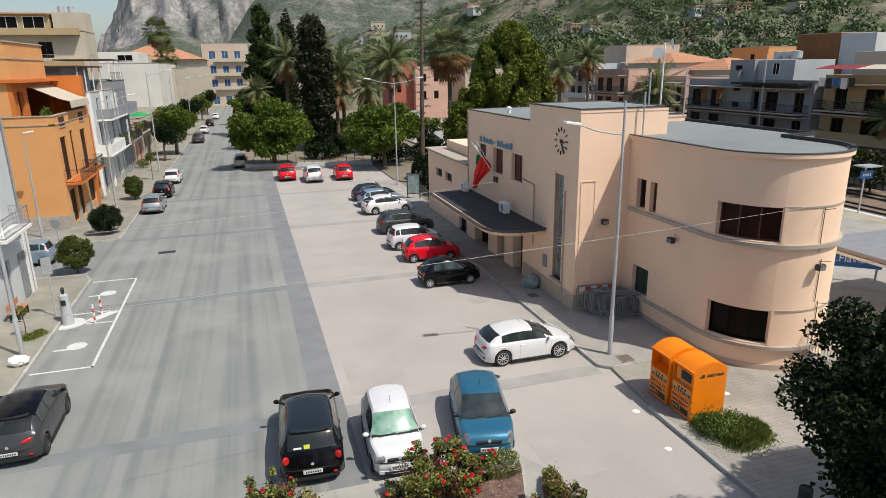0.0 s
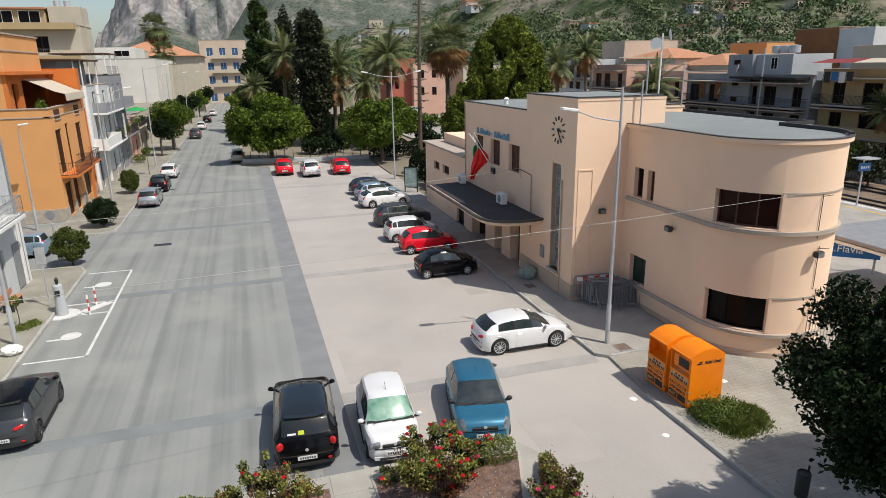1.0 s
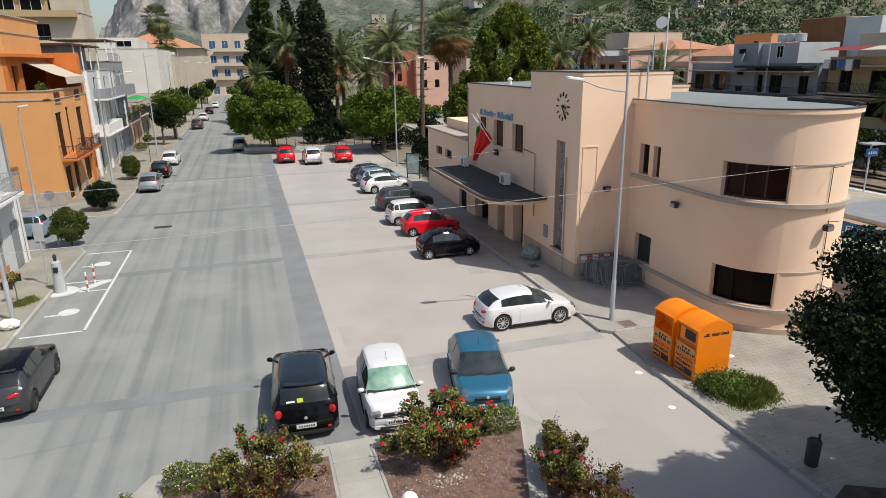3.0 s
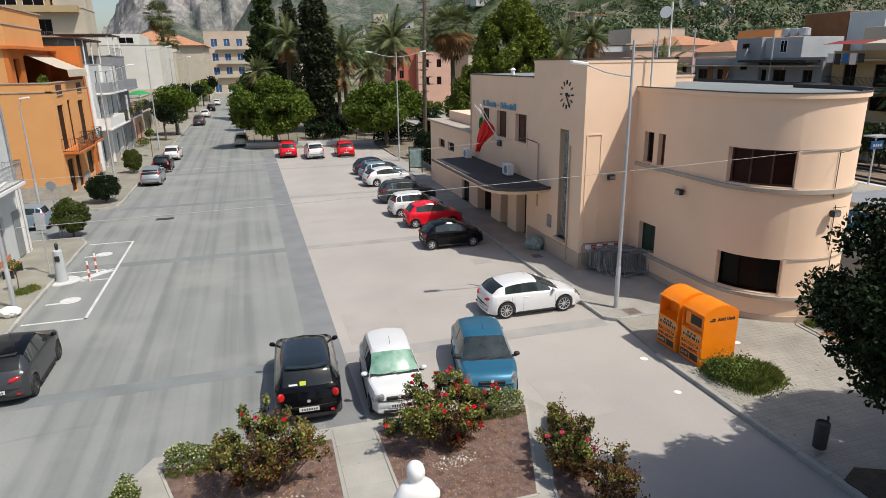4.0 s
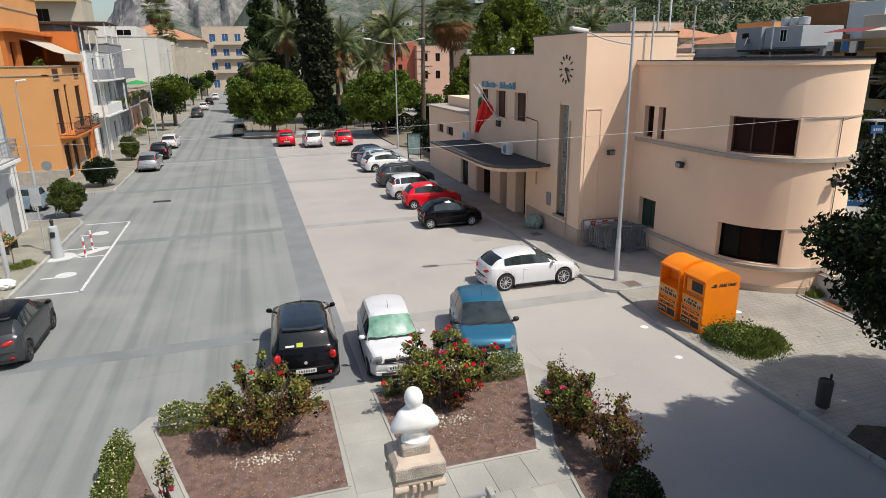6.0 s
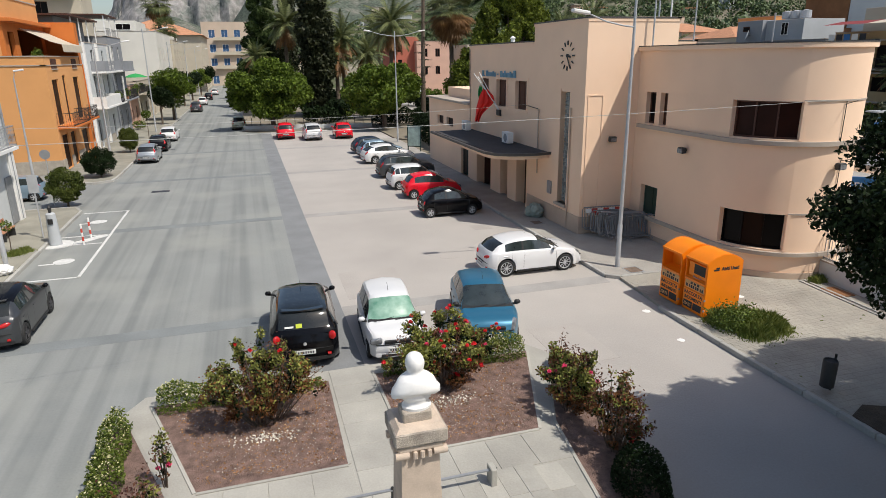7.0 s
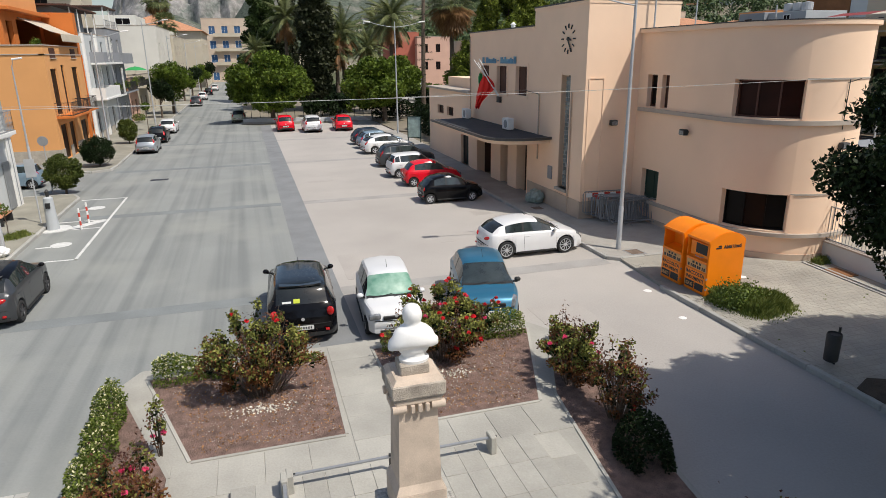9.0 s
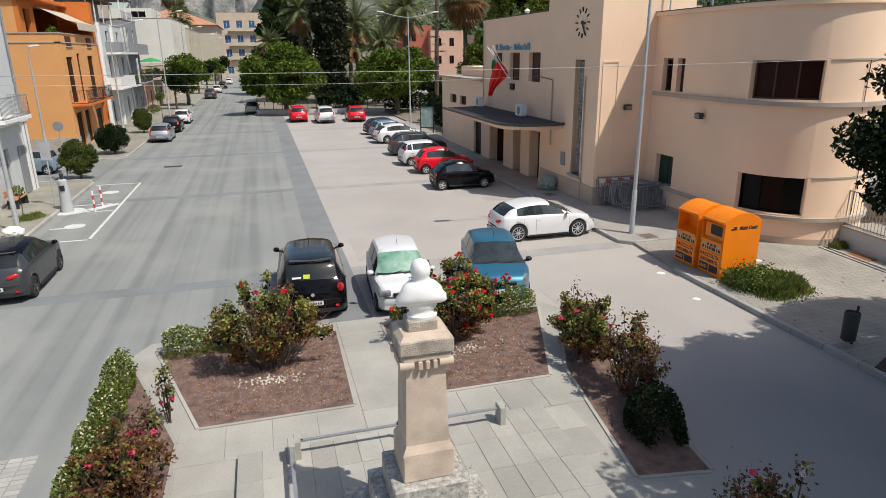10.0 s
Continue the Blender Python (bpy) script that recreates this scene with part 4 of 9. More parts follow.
prof = [(-15.95, 10.75), (-13.9, 9.75), (-13.2, 9.55), (-13.15, 9.0)]
rows = [[aw.verts.new((x, y, z)) for x, z in prof] for y in (58.6, 65.1)]
rows2 = [[aw.verts.new((x - 0.01, y, z - 0.03)) for x, z in prof] for y in (58.6, 65.1)]
for k in range(3):
    aw.faces.new((rows[0][k], rows[0][k + 1], rows[1][k + 1], rows[1][k]))
    aw.faces.new((rows2[0][k], rows2[1][k], rows2[1][k + 1], rows2[0][k + 1]))
for r0, r1 in ((rows[0], rows2[0]), (rows[1], rows2[1])):
    for k in range(3):
        aw.faces.new((r0[k], r1[k], r1[k + 1], r0[k + 1]))
part("awning", aw, M_AWNING, oh, "beige cloth awning over the roof terrace")
balcony(oh, FX, 54.9, 60.6, 3.5, 1.15, M_ORANGETRIM)
balcony(oh, FX, 61.3, 65.3, 3.5, 0.9, M_ORANGETRIM)
part("post", boxbm(-12.7, 60.2, 0.15, -12.5, 60.4, 3.32), M_ORANGETRIM, oh)
for wy in (56.0, 62.4):
    part("parapet_window", boxbm(FX - 0.01, wy, 7.75, FX + 0.03, wy + 1.5, 8.45), M_SHUTTER, oh)
    part("parapet_sill", boxbm(FX - 0.01, wy - 0.1, 7.66, FX + 0.08, wy + 1.6, 7.74), M_SILL, oh)
part("drainpipe", tube(bmesh.new(), [(FX + 0.06, 66.1, 0.2), (FX + 0.06, 66.1, 8.0)], 0.05), M_ORANGETRIM, oh)
# grey and white house with balconies
gh = house("town_house", "pale grey three-storey house with deep white balconies", -26, FX, 66.4, 79.5, 9.9, M_WHITEWALL,
           [(67.6, 1.0, 4.4, 6.9), (70.2, 1.0, 4.4, 6.9), (73.5, 1.2, 4.4, 6.9), (76.6, 1.1, 4.4, 6.9), (69.0, 1.2, 0.2, 2.8), (73.0, 1.4, 0.2, 2.8), (76.5, 1.2, 0.2, 2.8), (70.5, 1.1, 7.4, 9.3), (75.5, 1.1, 7.4, 9.3)], frame_mat=M_GREYWALL, base=0.9)
balcony(gh, FX, 67.2, 74.8, 4.1, 1.4, M_WHITE, M_WHITE)
balcony(gh, FX, 75.2, 79.2, 4.0, 1.2, M_WHITE, "iron")
balcony(gh, FX, 69.6, 78.9, 7.3, 1.3, M_WHITE, M_GREYWALL)
for yy in (66.9, 72.6):
    part("pilaster", boxbm(FX, yy, 0.2, FX + 0.22, yy + 0.45, 9.9, bevel=0.02), M_WHITE, gh)
part("roof_terrace", boxbm(-25, 67.5, 9.5, -15.6, 79.0, 12.2, bevel=0.02), M_GREYWALL, gh)
part("roof_terrace_canopy", boxbm(-25, 66.8, 12.2, -14.2, 79.3, 12.35), M_SHUTTER, gh)
for yy in (68.5, 71.5, 75, 78.6):
    part("canopy_post", boxbm(-14.5, yy, 9.8, -14.4, yy + 0.1, 12.2), M_WHITE, gh)
h2 = house("town_house", "pale grey house with a low roof terrace", -26, FX, 79.6, 88.0, 10.8, M_GREYWALL, [(81, 1.1, 4.4, 6.8), (84.5, 1.1, 4.4, 6.8), (81, 1.3, 0.2, 2.8), (85, 1.3, 0.2, 2.8), (81.5, 1.1, 7.6, 9.8), (85, 1.1, 7.6, 9.8)], frame_mat=M_WHITE)
balcony(h2, FX, 80.2, 87.5, 4.1, 1.3, M_GREYWALL)
balcony(h2, FX, 80.2, 87.5, 7.3, 1.2, M_GREYWALL, M_GREYWALL)
h3 = house("town_house", "low pink house with a terrace above the street", -26, FX, 88.1, 95.2, 5.3, M_PINK, [(89.2, 1.1, 0.2, 2.6), (92.4, 1.3, 0.2, 2.6)], parapet=0.9)
balcony(h3, FX, 88.3, 94.8, 4.3, 1.3, M_CREAM)
h3b = house("town_house", "low cream house with a parapet beside the street trees", -24, FX, 95.3, 124.8, 5.6, M_CREAM, [(97.2 + 4.6 * k, 1.2, 0.2, 2.7) for k in range(6)], parapet=0.7)
balcony(h3b, FX, 96.0, 104.0, 4.0, 1.1, M_CREAM)
h4 = house("town_house", "tall plain off-white house with a blank gable", -27, FX, 125.0, 148.0, 13.1, M_PALEWALL, [(128 + 5 * k, 1.1, z, z + 2.2) for k in range(4) for z in (0.4, 4.4, 8.2)], frame_mat=M_SHUTTER)
part("roof_room", boxbm(-26, 132, 13.0, -17.5, 145, 15.2, bevel=0.02), M_PALEWALL, h4)
pane_set(h4, south(-21.0, 13.6, 132, -0.07), 2.6, 1.1, M_WHITE, M_DARKGLASS, 1)
h5 = house("town_house", "cream house with tall windows down the street", -24, FX + 0.5, 148.2, 180.0, 12.3, M_CREAM, [(151 + 5 * k, 1.1, z, z + 2.2) for k in range(5) for z in (0.4, 4.4, 8.2)], [(-15.6, 1.0, 8.6, 11.0)])
part("coping_step", boxbm(-18.0, 148.3, 12.3, FX + 0.4, 160.0, 13.0, bevel=0.02), M_PALEWALL, h5)
h6 = house("town_house", "cream villa with a terracotta hipped roof", -32, -9.8, 190, 225, 14.6, M_CREAM, [(194 + 5 * k, 1.2, z, z + 2.4) for k in range(6) for z in (0.4, 4.8, 9.2)], [(-28 + 4 * k, 1.2, z, z + 2.4) for k in range(4) for z in (4.8, 9.2)], parapet=0.02)
hr = bmesh.new()
v = [hr.verts.new(p) for p in ((-33, 189, 14.7), (-9, 189, 14.7), (-9, 226, 14.7), (-33, 226, 14.7), (-21, 199, 19.5), (-21, 216, 19.5))]
for f in ((3, 2, 1, 0), (0, 1, 4), (1, 2, 5, 4), (2, 3, 5), (3, 0, 4, 5)):
    hr.faces.new([v[i] for i in f])
part("hipped_roof", hr, M_TERRA, h6)
h7 = house("apartment_block", "beige four-storey block with blue shutters at the street end", -11.5, 3.2, 232, 250, 20.2, M_BEIGE, [], [(-9.4 + 4.0 * k, 2.0, z, z + 2.6) for k in range(3) for z in (0.6, 6.2, 10.6, 15.2)], frame_mat=M_WHITE, glass=M_BLUESHUT, category="building")
for z in (5.6, 10.0, 14.6):
    bl = part("balcony", boxbm(-8, 230.9, z - 0.2, 3.0, 232.02, z), M_CREAM, h7)
    part("parapet", boxbm(-8, 230.9, z, 3.0, 231.0, z + 0.9), M_CREAM, bl)
h8 = house("apartment_block", "beige side wing of the block with balconies", 3.3, 12, 233, 250, 16.0, M_BEIGE, [], [(4.5 + 3.2 * k, 1.3, z, z + 2.2) for k in range(2) for z in (0.6, 6.2, 10.6)], frame_mat=M_WHITE, glass=M_BLUESHUT, category="building")
# things on the balconies and terraces of the row
t = thing("parasol", Matrix.Translation((-12.9, 91.2, 4.3)), "open green parasol on a terrace", "parasol")
part("pole", tube(bmesh.new(), [(0, 0, 0), (0, 0, 2.3)], 0.025), M_GALV, t)
part("canopy", lathe(bmesh.new(), [(1.35, 1.95), (1.33, 2.0), (0.7, 2.28), (0.05, 2.42)], 10), M_GREENCLOTH, t)
for yy, zz, hh in ((71.5, 7.35, 2.3), (73.2, 7.35, 2.4), (77.8, 4.1, 2.6)):
    c = bmesh.new()
    rows = [[c.verts.new((FX + 1.2 + 0.07 * math.sin(i * 1.3), yy + 0.11 * i, z)) for i in range(10)] for z in (zz, zz + hh)]
    for i in range(9):
        c.faces.new((rows[0][i], rows[0][i + 1], rows[1][i + 1], rows[1][i]))
    bmesh.ops.solidify(c, geom=c.faces[:], thickness=0.02)
    tagged(part("balcony_curtain", c, M_WHITE), "white hanging sun curtain on a balcony", "curtain")
for k, (bx, by, bz) in enumerate(((-12.7, 89.0, 4.3), (-12.7, 93.6, 4.3), (-12.6, 81.0, 4.1), (-12.6, 86.6, 4.1), (-12.7, 76.2, 4.0), (-14.6, 57.0, 8.0))):
    t = thing("potted_plant", Matrix.Translation((bx, by, bz)), "leafy plant in a terracotta pot on a balcony", "plant", "balcony plants")
    part("pot", lathe(bmesh.new(), [(0.14, 0), (0.2, 0.34), (0.17, 0.34)], 12), M_TERRA, t)
    rgp = np.random.default_rng(900 + k)
    quads_object("foliage", leaves(rgp, blob_points(rgp, [(0, 0, 0.75, 0.42, 0.42, 0.5)], 420, 0.8), 0.16, 0.08), M_LEAF, t)
part("pergola_roof", boxbm(-19.0, 79.7, 13.0, -13.5, 87.0, 13.12), M_SHUTTER, h2)
for yy in (79.9, 83.3, 86.7):
    part("pergola_post", boxbm(-13.75, yy, 10.85, -13.63, yy + 0.12, 13.0), M_WHITE, h2)
iron_railing(h2, [(-13.7, 79.8), (-13.7, 87.8)], 10.85, 11.7, 0.2, M_STEEL)
t = thing("washing_line", Matrix.Translation((59.3, 50.8, 10.0)), "dark and white washing under the awning", "laundry")
for k in range(5):
    part("cloth", boxbm(-0.02, 0.9 * k, -0.9 - 0.2 * (k % 2), 0.02, 0.9 * k + 0.7, 0), (M_BAR, M_WHITE, M_SIGNBLUE)[k % 3], t)
part("line", tube(bmesh.new(), [(0, -0.3, 0), (0, 4.6, 0)], 0.01, seg=4), M_GALV, t)
# tall block behind the orange house
h9 = house("apartment_block", "tall ochre apartment block behind the orange house", -44, -18.9, 97, 103.6, 16.9, M_CREAM, [(99.2 + 1.6 * k, 0.6, 13.2, 14.0) for k in range(2)], [(-38 + 3.4 * k, 1.6, z, z + 2.0) for k in range(5) for z in (9.6, 13.6)], category="building")
part("roof_room", boxbm(-42, 98.5, 16.8, -23.1, 102.5, 19.0, bevel=0.02), M_YELLOW, h9)
part("roof_slab", boxbm(-42.5, 98, 19.0, -22.9, 103, 19.2), M_TERRA, h9)
part("balcony_band", boxbm(-43, 95.6, 12.3, -19.4, 97.02, 13.2), M_YELLOW, h9)
part("balcony_band", boxbm(-43, 95.8, 16.4, -19.4, 97.02, 17.2), M_YELLOW, h9)
h9b = house("town_house", "plain cream house behind the terrace", -36, -20.5, 152, 176, 15.5, M_CREAM)

for k in range(6):
    pane_set(h9, south(-41.6 + 3.1 * k, 17.3, 98.5, -0.07), 2.5, 1.5, M_WHITE, M_DARKGLASS, 1)
part("stair_tower", boxbm(-22.8, 99, 16.7, -18.95, 103.4, 19.4, bevel=0.02), M_CREAM, h9)
for k in range(2):
    part("water_tank", lathe(bmesh.new(), [(0.05, 0), (0.4, 0.04), (0.4, 0.8), (0.05, 0.9)], 14), M_GALV, h9).matrix_basis = Matrix.Translation((-22.0 + 1.2 * k, 101, 19.4))
iron_railing(h9, [(-43, 95.65), (-21, 95.65)], 13.2, 14.0, 0.25, M_STEEL)

# houses beyond the railway, fronts to the tracks
def block(label, x, y0, y1, h, wm, floors, bays, z0=4.3, depth=14, frame_mat=M_SHUTTER, glass=M_DARKGLASS, name="apartment_block", gable=True):
    ow = []
    stepb = (y1 - y0 - 1.0) / bays
    for fl in range(floors):
        for k in range(bays):
            z = h - 0.9 - 3.1 * (fl + 1) + 0.5
            if z > 0.2:
                ow.append((y0 + 0.5 + stepb * (k + 0.22 + 0.12 * (k % 2)), stepb * (0.56 if k % 3 else 0.4), z, z + 2.2))
    os_ = [(x + 2.5 + 4 * k, 1.2, h - 3.3 - 3.1 * fl, h - 1.4 - 3.1 * fl) for k in range(2) for fl in range(min(floors, 2))] if gable else []
    t = house(name, label, x, x + depth, y0, y1, h, wm, [], os_, ow, frame_mat=frame_mat, glass=glass, category="building")
    for fl in range(floors):
        z = h - 0.9 - 3.1 * (fl + 1) + 0.45
        if z > 1:
            balcony(t, x, y0 + 0.4, y1 - 0.4, z, 1.6, M_SILL, wm if fl % 2 == 1 and wm is not M_GREYWALL else "iron", face=-1)
            part("balcony_roof", boxbm(x - 1.7, y0 + 0.3, z + 2.62, x - 0.002, y1 - 0.3, z + 2.74), M_SILL, t)
    return t


b1 = block("grey apartment house with long dark balconies", 60, 56.2, 77.2, 9.6, M_GREYWALL, 3, 6)
part("stair_tower", boxbm(59.6, 64.95, 0, 66, 69.05, 12.0, bevel=0.02), M_TOWERGREY, b1)
part("roof_room", boxbm(60.2, 59.5, 9.5, 66, 64.94, 11.9, bevel=0.02), M_PALEGREY, b1)
for z in (10.75, 8.25, 6.3):
    pane_set(b1, west(68.0, z, 59.6, -0.04), 1.1, 0.6, M_SHUTTER, M_DARKGLASS, 0)
for y in (73.4, 70.4):
    part("shutter", boxbm(59.93, y, 6.5, 59.985, y + 1.1, 8.75, bevel=0.008), M_WOODSHUTTER, b1)
for y, z, r in ((66.7, 10.35, 0.55), (69.6, 7.6, 0.48), (60.6, 8.6, 0.30)):
    o = part("dish", lathe(bmesh.new(), [(0.04, 0), (0.6 * r, 0.05), (0.97 * r, 0.2 * r), (r, 0.22 * r)], 18), M_WHITE, b1, smooth=50)
    o.matrix_basis = Matrix.Translation((59.2, y, z)) @ Matrix.Rotation(radians(-35), 4, "Z") @ Matrix.Rotation(radians(-75), 4, "Y")
    part("dish_arm", tube(bmesh.new(), [(59.25, y, z), (59.98, y, z - 0.1)], 0.03, seg=6), M_STEEL, b1)
part("balcony_roof", boxbm(58.0, 56.6, 9.15, 60.02, 66.8, 9.4), M_BLACK, b1)
for k in range(3):
    o = part("water_tank", lathe(bmesh.new(), [(0.05, 0), (0.6, 0.05), (0.6, 0.85), (0.05, 0.95)], 14), M_GALV, b1)
    o.matrix_basis = Matrix.Translation((62, 61.2 + 1.3 * k, 12.0))
pane_set(b1, west(62.6, 10.2, 60.2, -0.07), 1.0, 1.4, M_WHITE, M_DARKGLASS, 1)
b2 = block("ochre apartment house with a red and white awning", 61, 40.0, 55.9, 10.2, M_YELLOW, 3, 4)
o = bmesh.new()
va = [o.verts.new(p) for p in ((61.0, 50.5, 11.3), (61.0, 55.4, 11.3), (58.6, 55.4, 10.9), (58.6, 50.5, 10.9))]
o.faces.new(va)
part("awning", o, mat("red_awning_cloth", (0.22, 0.035, 0.035), 0.85, var=0.1), b2)
o = bmesh.new()
va = [o.verts.new(p) for p in ((61.0, 40.5, 11.3), (61.0, 50.4, 11.3), (58.6, 50.4, 10.9), (58.6, 40.5, 10.9))]
o.faces.new(va)
part("awning", o, M_AWNING, b2)
part("roof_room", boxbm(63, 41, 10.1, 74, 54.5, 12.6, bevel=0.02), M_CREAM, b2)
bh = house("town_house", "unplastered brown brick house", 75, 86, 67.4, 74.3, 15.2, M_BROWNWALL, category="building")
part("lower_annexe", boxbm(72.5, 66.5, 0, 74.98, 82.0, 11.2), M_BROWNWALL, bh)
tagged(part("white_gable", box(bmesh.new(), 75, 62.3, 0, 80, 67.3, 15.0, bevel=0.02), M_WHITEWALL), "blank white gable wall above the roofs", "building")
house("town_house", "small orange tower house among the roofs", 85, 93, 90.0, 98.6, 14.1, M_ORANGEWALL, [(92, 1.0, 11, 13)], [(87, 1.0, 11, 13)], [(93, 1.0, 11.5, 13)], category="building")
b3 = block("long low pink house with a red parapet", 62, 80.5, 92.0, 9.8, M_PINK, 3, 4)
b4 = block("pink house with a striped balcony and awning", 60, 92.4, 103.0, 10.8, M_PINK, 3, 3)
part("roof_canopy", boxbm(58.6, 92.6, 11.9, 66, 102.6, 12.05), M_AWNING, b4)
b5 = house("town_house", "tall plain cream house beside palms", 72, 84, 112.2, 120.5, 15.2, M_BEIGE, category="building")
b5b = block("white narrow house beside palms", 66, 113.4, 124, 12.0, M_WHITEWALL, 2, 3)
house("town_house", "cream house beyond the palms", 84, 96, 118, 136, 13.0, M_CREAM, [], [(86 + 3 * k, 1.1, 9.5, 11.2) for k in range(3)], [(120 + 4 * k, 1.1, 9.5, 11.2) for k in range(4)], category="building")
for (px, py, w, d, h, rz) in ((72, 83.5, 10, 12, 12.0, 0), (72, 96.5, 10, 15, 13.2, 0), (88, 101, 14, 10, 12.6, 0), (92, 70, 12, 12, 11, 0), (96, 112, 14, 10, 12.5, 0), (104, 88, 12, 10, 12, 0)):
    t = house("town_house", "small house with a terracotta tiled roof", px, px + w, py, py + d, h - 1.5, random.choice((M_PINK, M_CREAM, M_WHITEWALL)), [], [(px + 2, 1.2, h - 4, h - 2.4)], [(py + 2, 1.2, h - 4, h - 2.4), (py + 6, 1.2, h - 4, h - 2.4)], parapet=0.02, category="building")
    rb = bmesh.new()
    v = [rb.verts.new(p) for p in ((px - 0.5, py - 0.5, h - 1.4), (px + w + 0.5, py - 0.5, h - 1.4), (px + w + 0.5, py + d + 0.5, h - 1.4), (px - 0.5, py + d + 0.5, h - 1.4), (px + w * 0.38, py + d / 2, h + 0.4), (px + w * 0.62, py + d / 2, h + 0.4))]
    for f in ((3, 2, 1, 0), (0, 1, 5, 4), (2, 3, 4, 5), (1, 2, 5), (3, 0, 4)):
        rb.faces.new([v[i] for i in f])
    part("tiled_roof", rb, M_TERRA, t)
# red and beige houses beyond the garden
house("town_house", "red house behind the palms", 33.5, 40, 150, 160, 12.9, M_REDWALL, [], [(35, 1.0, 9.5, 11.2), (35, 1.0, 6, 7.8)], category="building")
house("town_house", "beige two-storey house behind the garden", 39, 47, 148, 160, 11.8, M_PINK, [], [(40.5 + 3 * k, 1.1, z, z + 1.8) for k in range(2) for z in (4.5, 8.4)], category="building")
house("garden_shed", "small white kiosk beyond the garden", 30, 33, 120, 124, 3.4, M_WHITEWALL, parapet=0.1, category="shed")
house("town_house", "pale house beyond the garden", 52, 62, 150, 164, 11.0, M_CREAM, [], [(53.5 + 3 * k, 1.1, z, z + 1.8) for k in range(3) for z in (4.5, 8.0)], category="building")
house("town_house", "low pale house at the far side of the garden", 14, 30, 212, 224, 9.5, M_CREAM, [], [(16 + 3.4 * k, 1.2, z, z + 1.9) for k in range(4) for z in (1.5, 5.2)], category="building")

# ---- cars ----
WHEELS = {}


def wheel(parent, x, y, r, style):
    """Tyre with rim and spokes; y tells the side."""
    key = (round(r, 3), style)
    m = Matrix.Translation((x, y, r)) @ Matrix.Rotation(radians(90 if y < 0 else -90), 4, "X")
    if key not in WHEELS:
        ty = bmesh.new()
        q = 1.16 if style == "multi" else 1.0
        lathe(ty, [(r * 0.62, -0.10), (r * 0.93, -0.10), (r, -0.06), (r, 0.06), (r * 0.93, 0.10), (r * 0.66 * q, 0.105), (r * 0.64 * q, 0.07)], 24)
        rim = bmesh.new()
        lathe(rim, [(r * 0.645 * q, 0.02), (r * 0.645 * q, 0.085), (r * 0.58 * q, 0.09), (r * 0.55 * q, 0.06)], 24)
        sp = bmesh.new()
        cnt = {"steel": 8, "multi": 10}.get(style, 5)
        for k in range(cnt):
            a = 2 * math.pi * k / cnt
            w = {"steel": 0.075, "multi": 0.021}.get(style, 0.055)
            vs = box(bmesh.new(), r * 0.08, -w / 2, 0.06, r * 0.58 * q, w / 2, 0.095)
            vs.transform(Matrix.Rotation(a, 4, "Z"))
            me = bpy.data.meshes.new("tmp")
            vs.to_mesh(me)
            sp.from_mesh(me)
            bpy.data.meshes.remove(me)
            vs.free()
        lathe(sp, [(r * 0.16, 0.05), (r * 0.14, 0.105)], 12)
        rim_mat = M_RIM if style != "dark" else M_HUBDARK
        a = part("tyre", ty, M_TYRE, None, smooth=40)
        b = part("rim", rim, rim_mat, a, smooth=40)
        c = part("spoke", sp, rim_mat, a)
        # black disc stands for the dark behind the spokes
        d = part("hub_shadow", lathe(bmesh.new(), [(r * 0.62 * q, 0.0), (r * 0.62 * q, 0.045)], 16), M_BLACK, a)
        WHEELS[key] = [o.data for o in (a, b, c, d)]
        for o in (d, c, b, a):
            bpy.data.objects.remove(o)
    ty, rim, sp, sh = WHEELS[key]
    w = new("wheel", ty)
    w.parent, w.matrix_basis = parent, m
    for nm, d in (("rim", rim), ("spoke", sp), ("hub_shadow", sh)):
        o = new(nm, d)
        o.parent = w
    return w


def lerp_line(pts, x):
    """Height on a line of (x, z) points that runs from rear to front."""
    if x <= pts[0][0]:
        return pts[0][1]
    for (x0, z0), (x1, z1) in zip(pts, pts[1:]):
        if x <= x1:
            return z0 + (z1 - z0) * (x - x0) / max(1e-6, x1 - x0)
    return pts[-1][1]


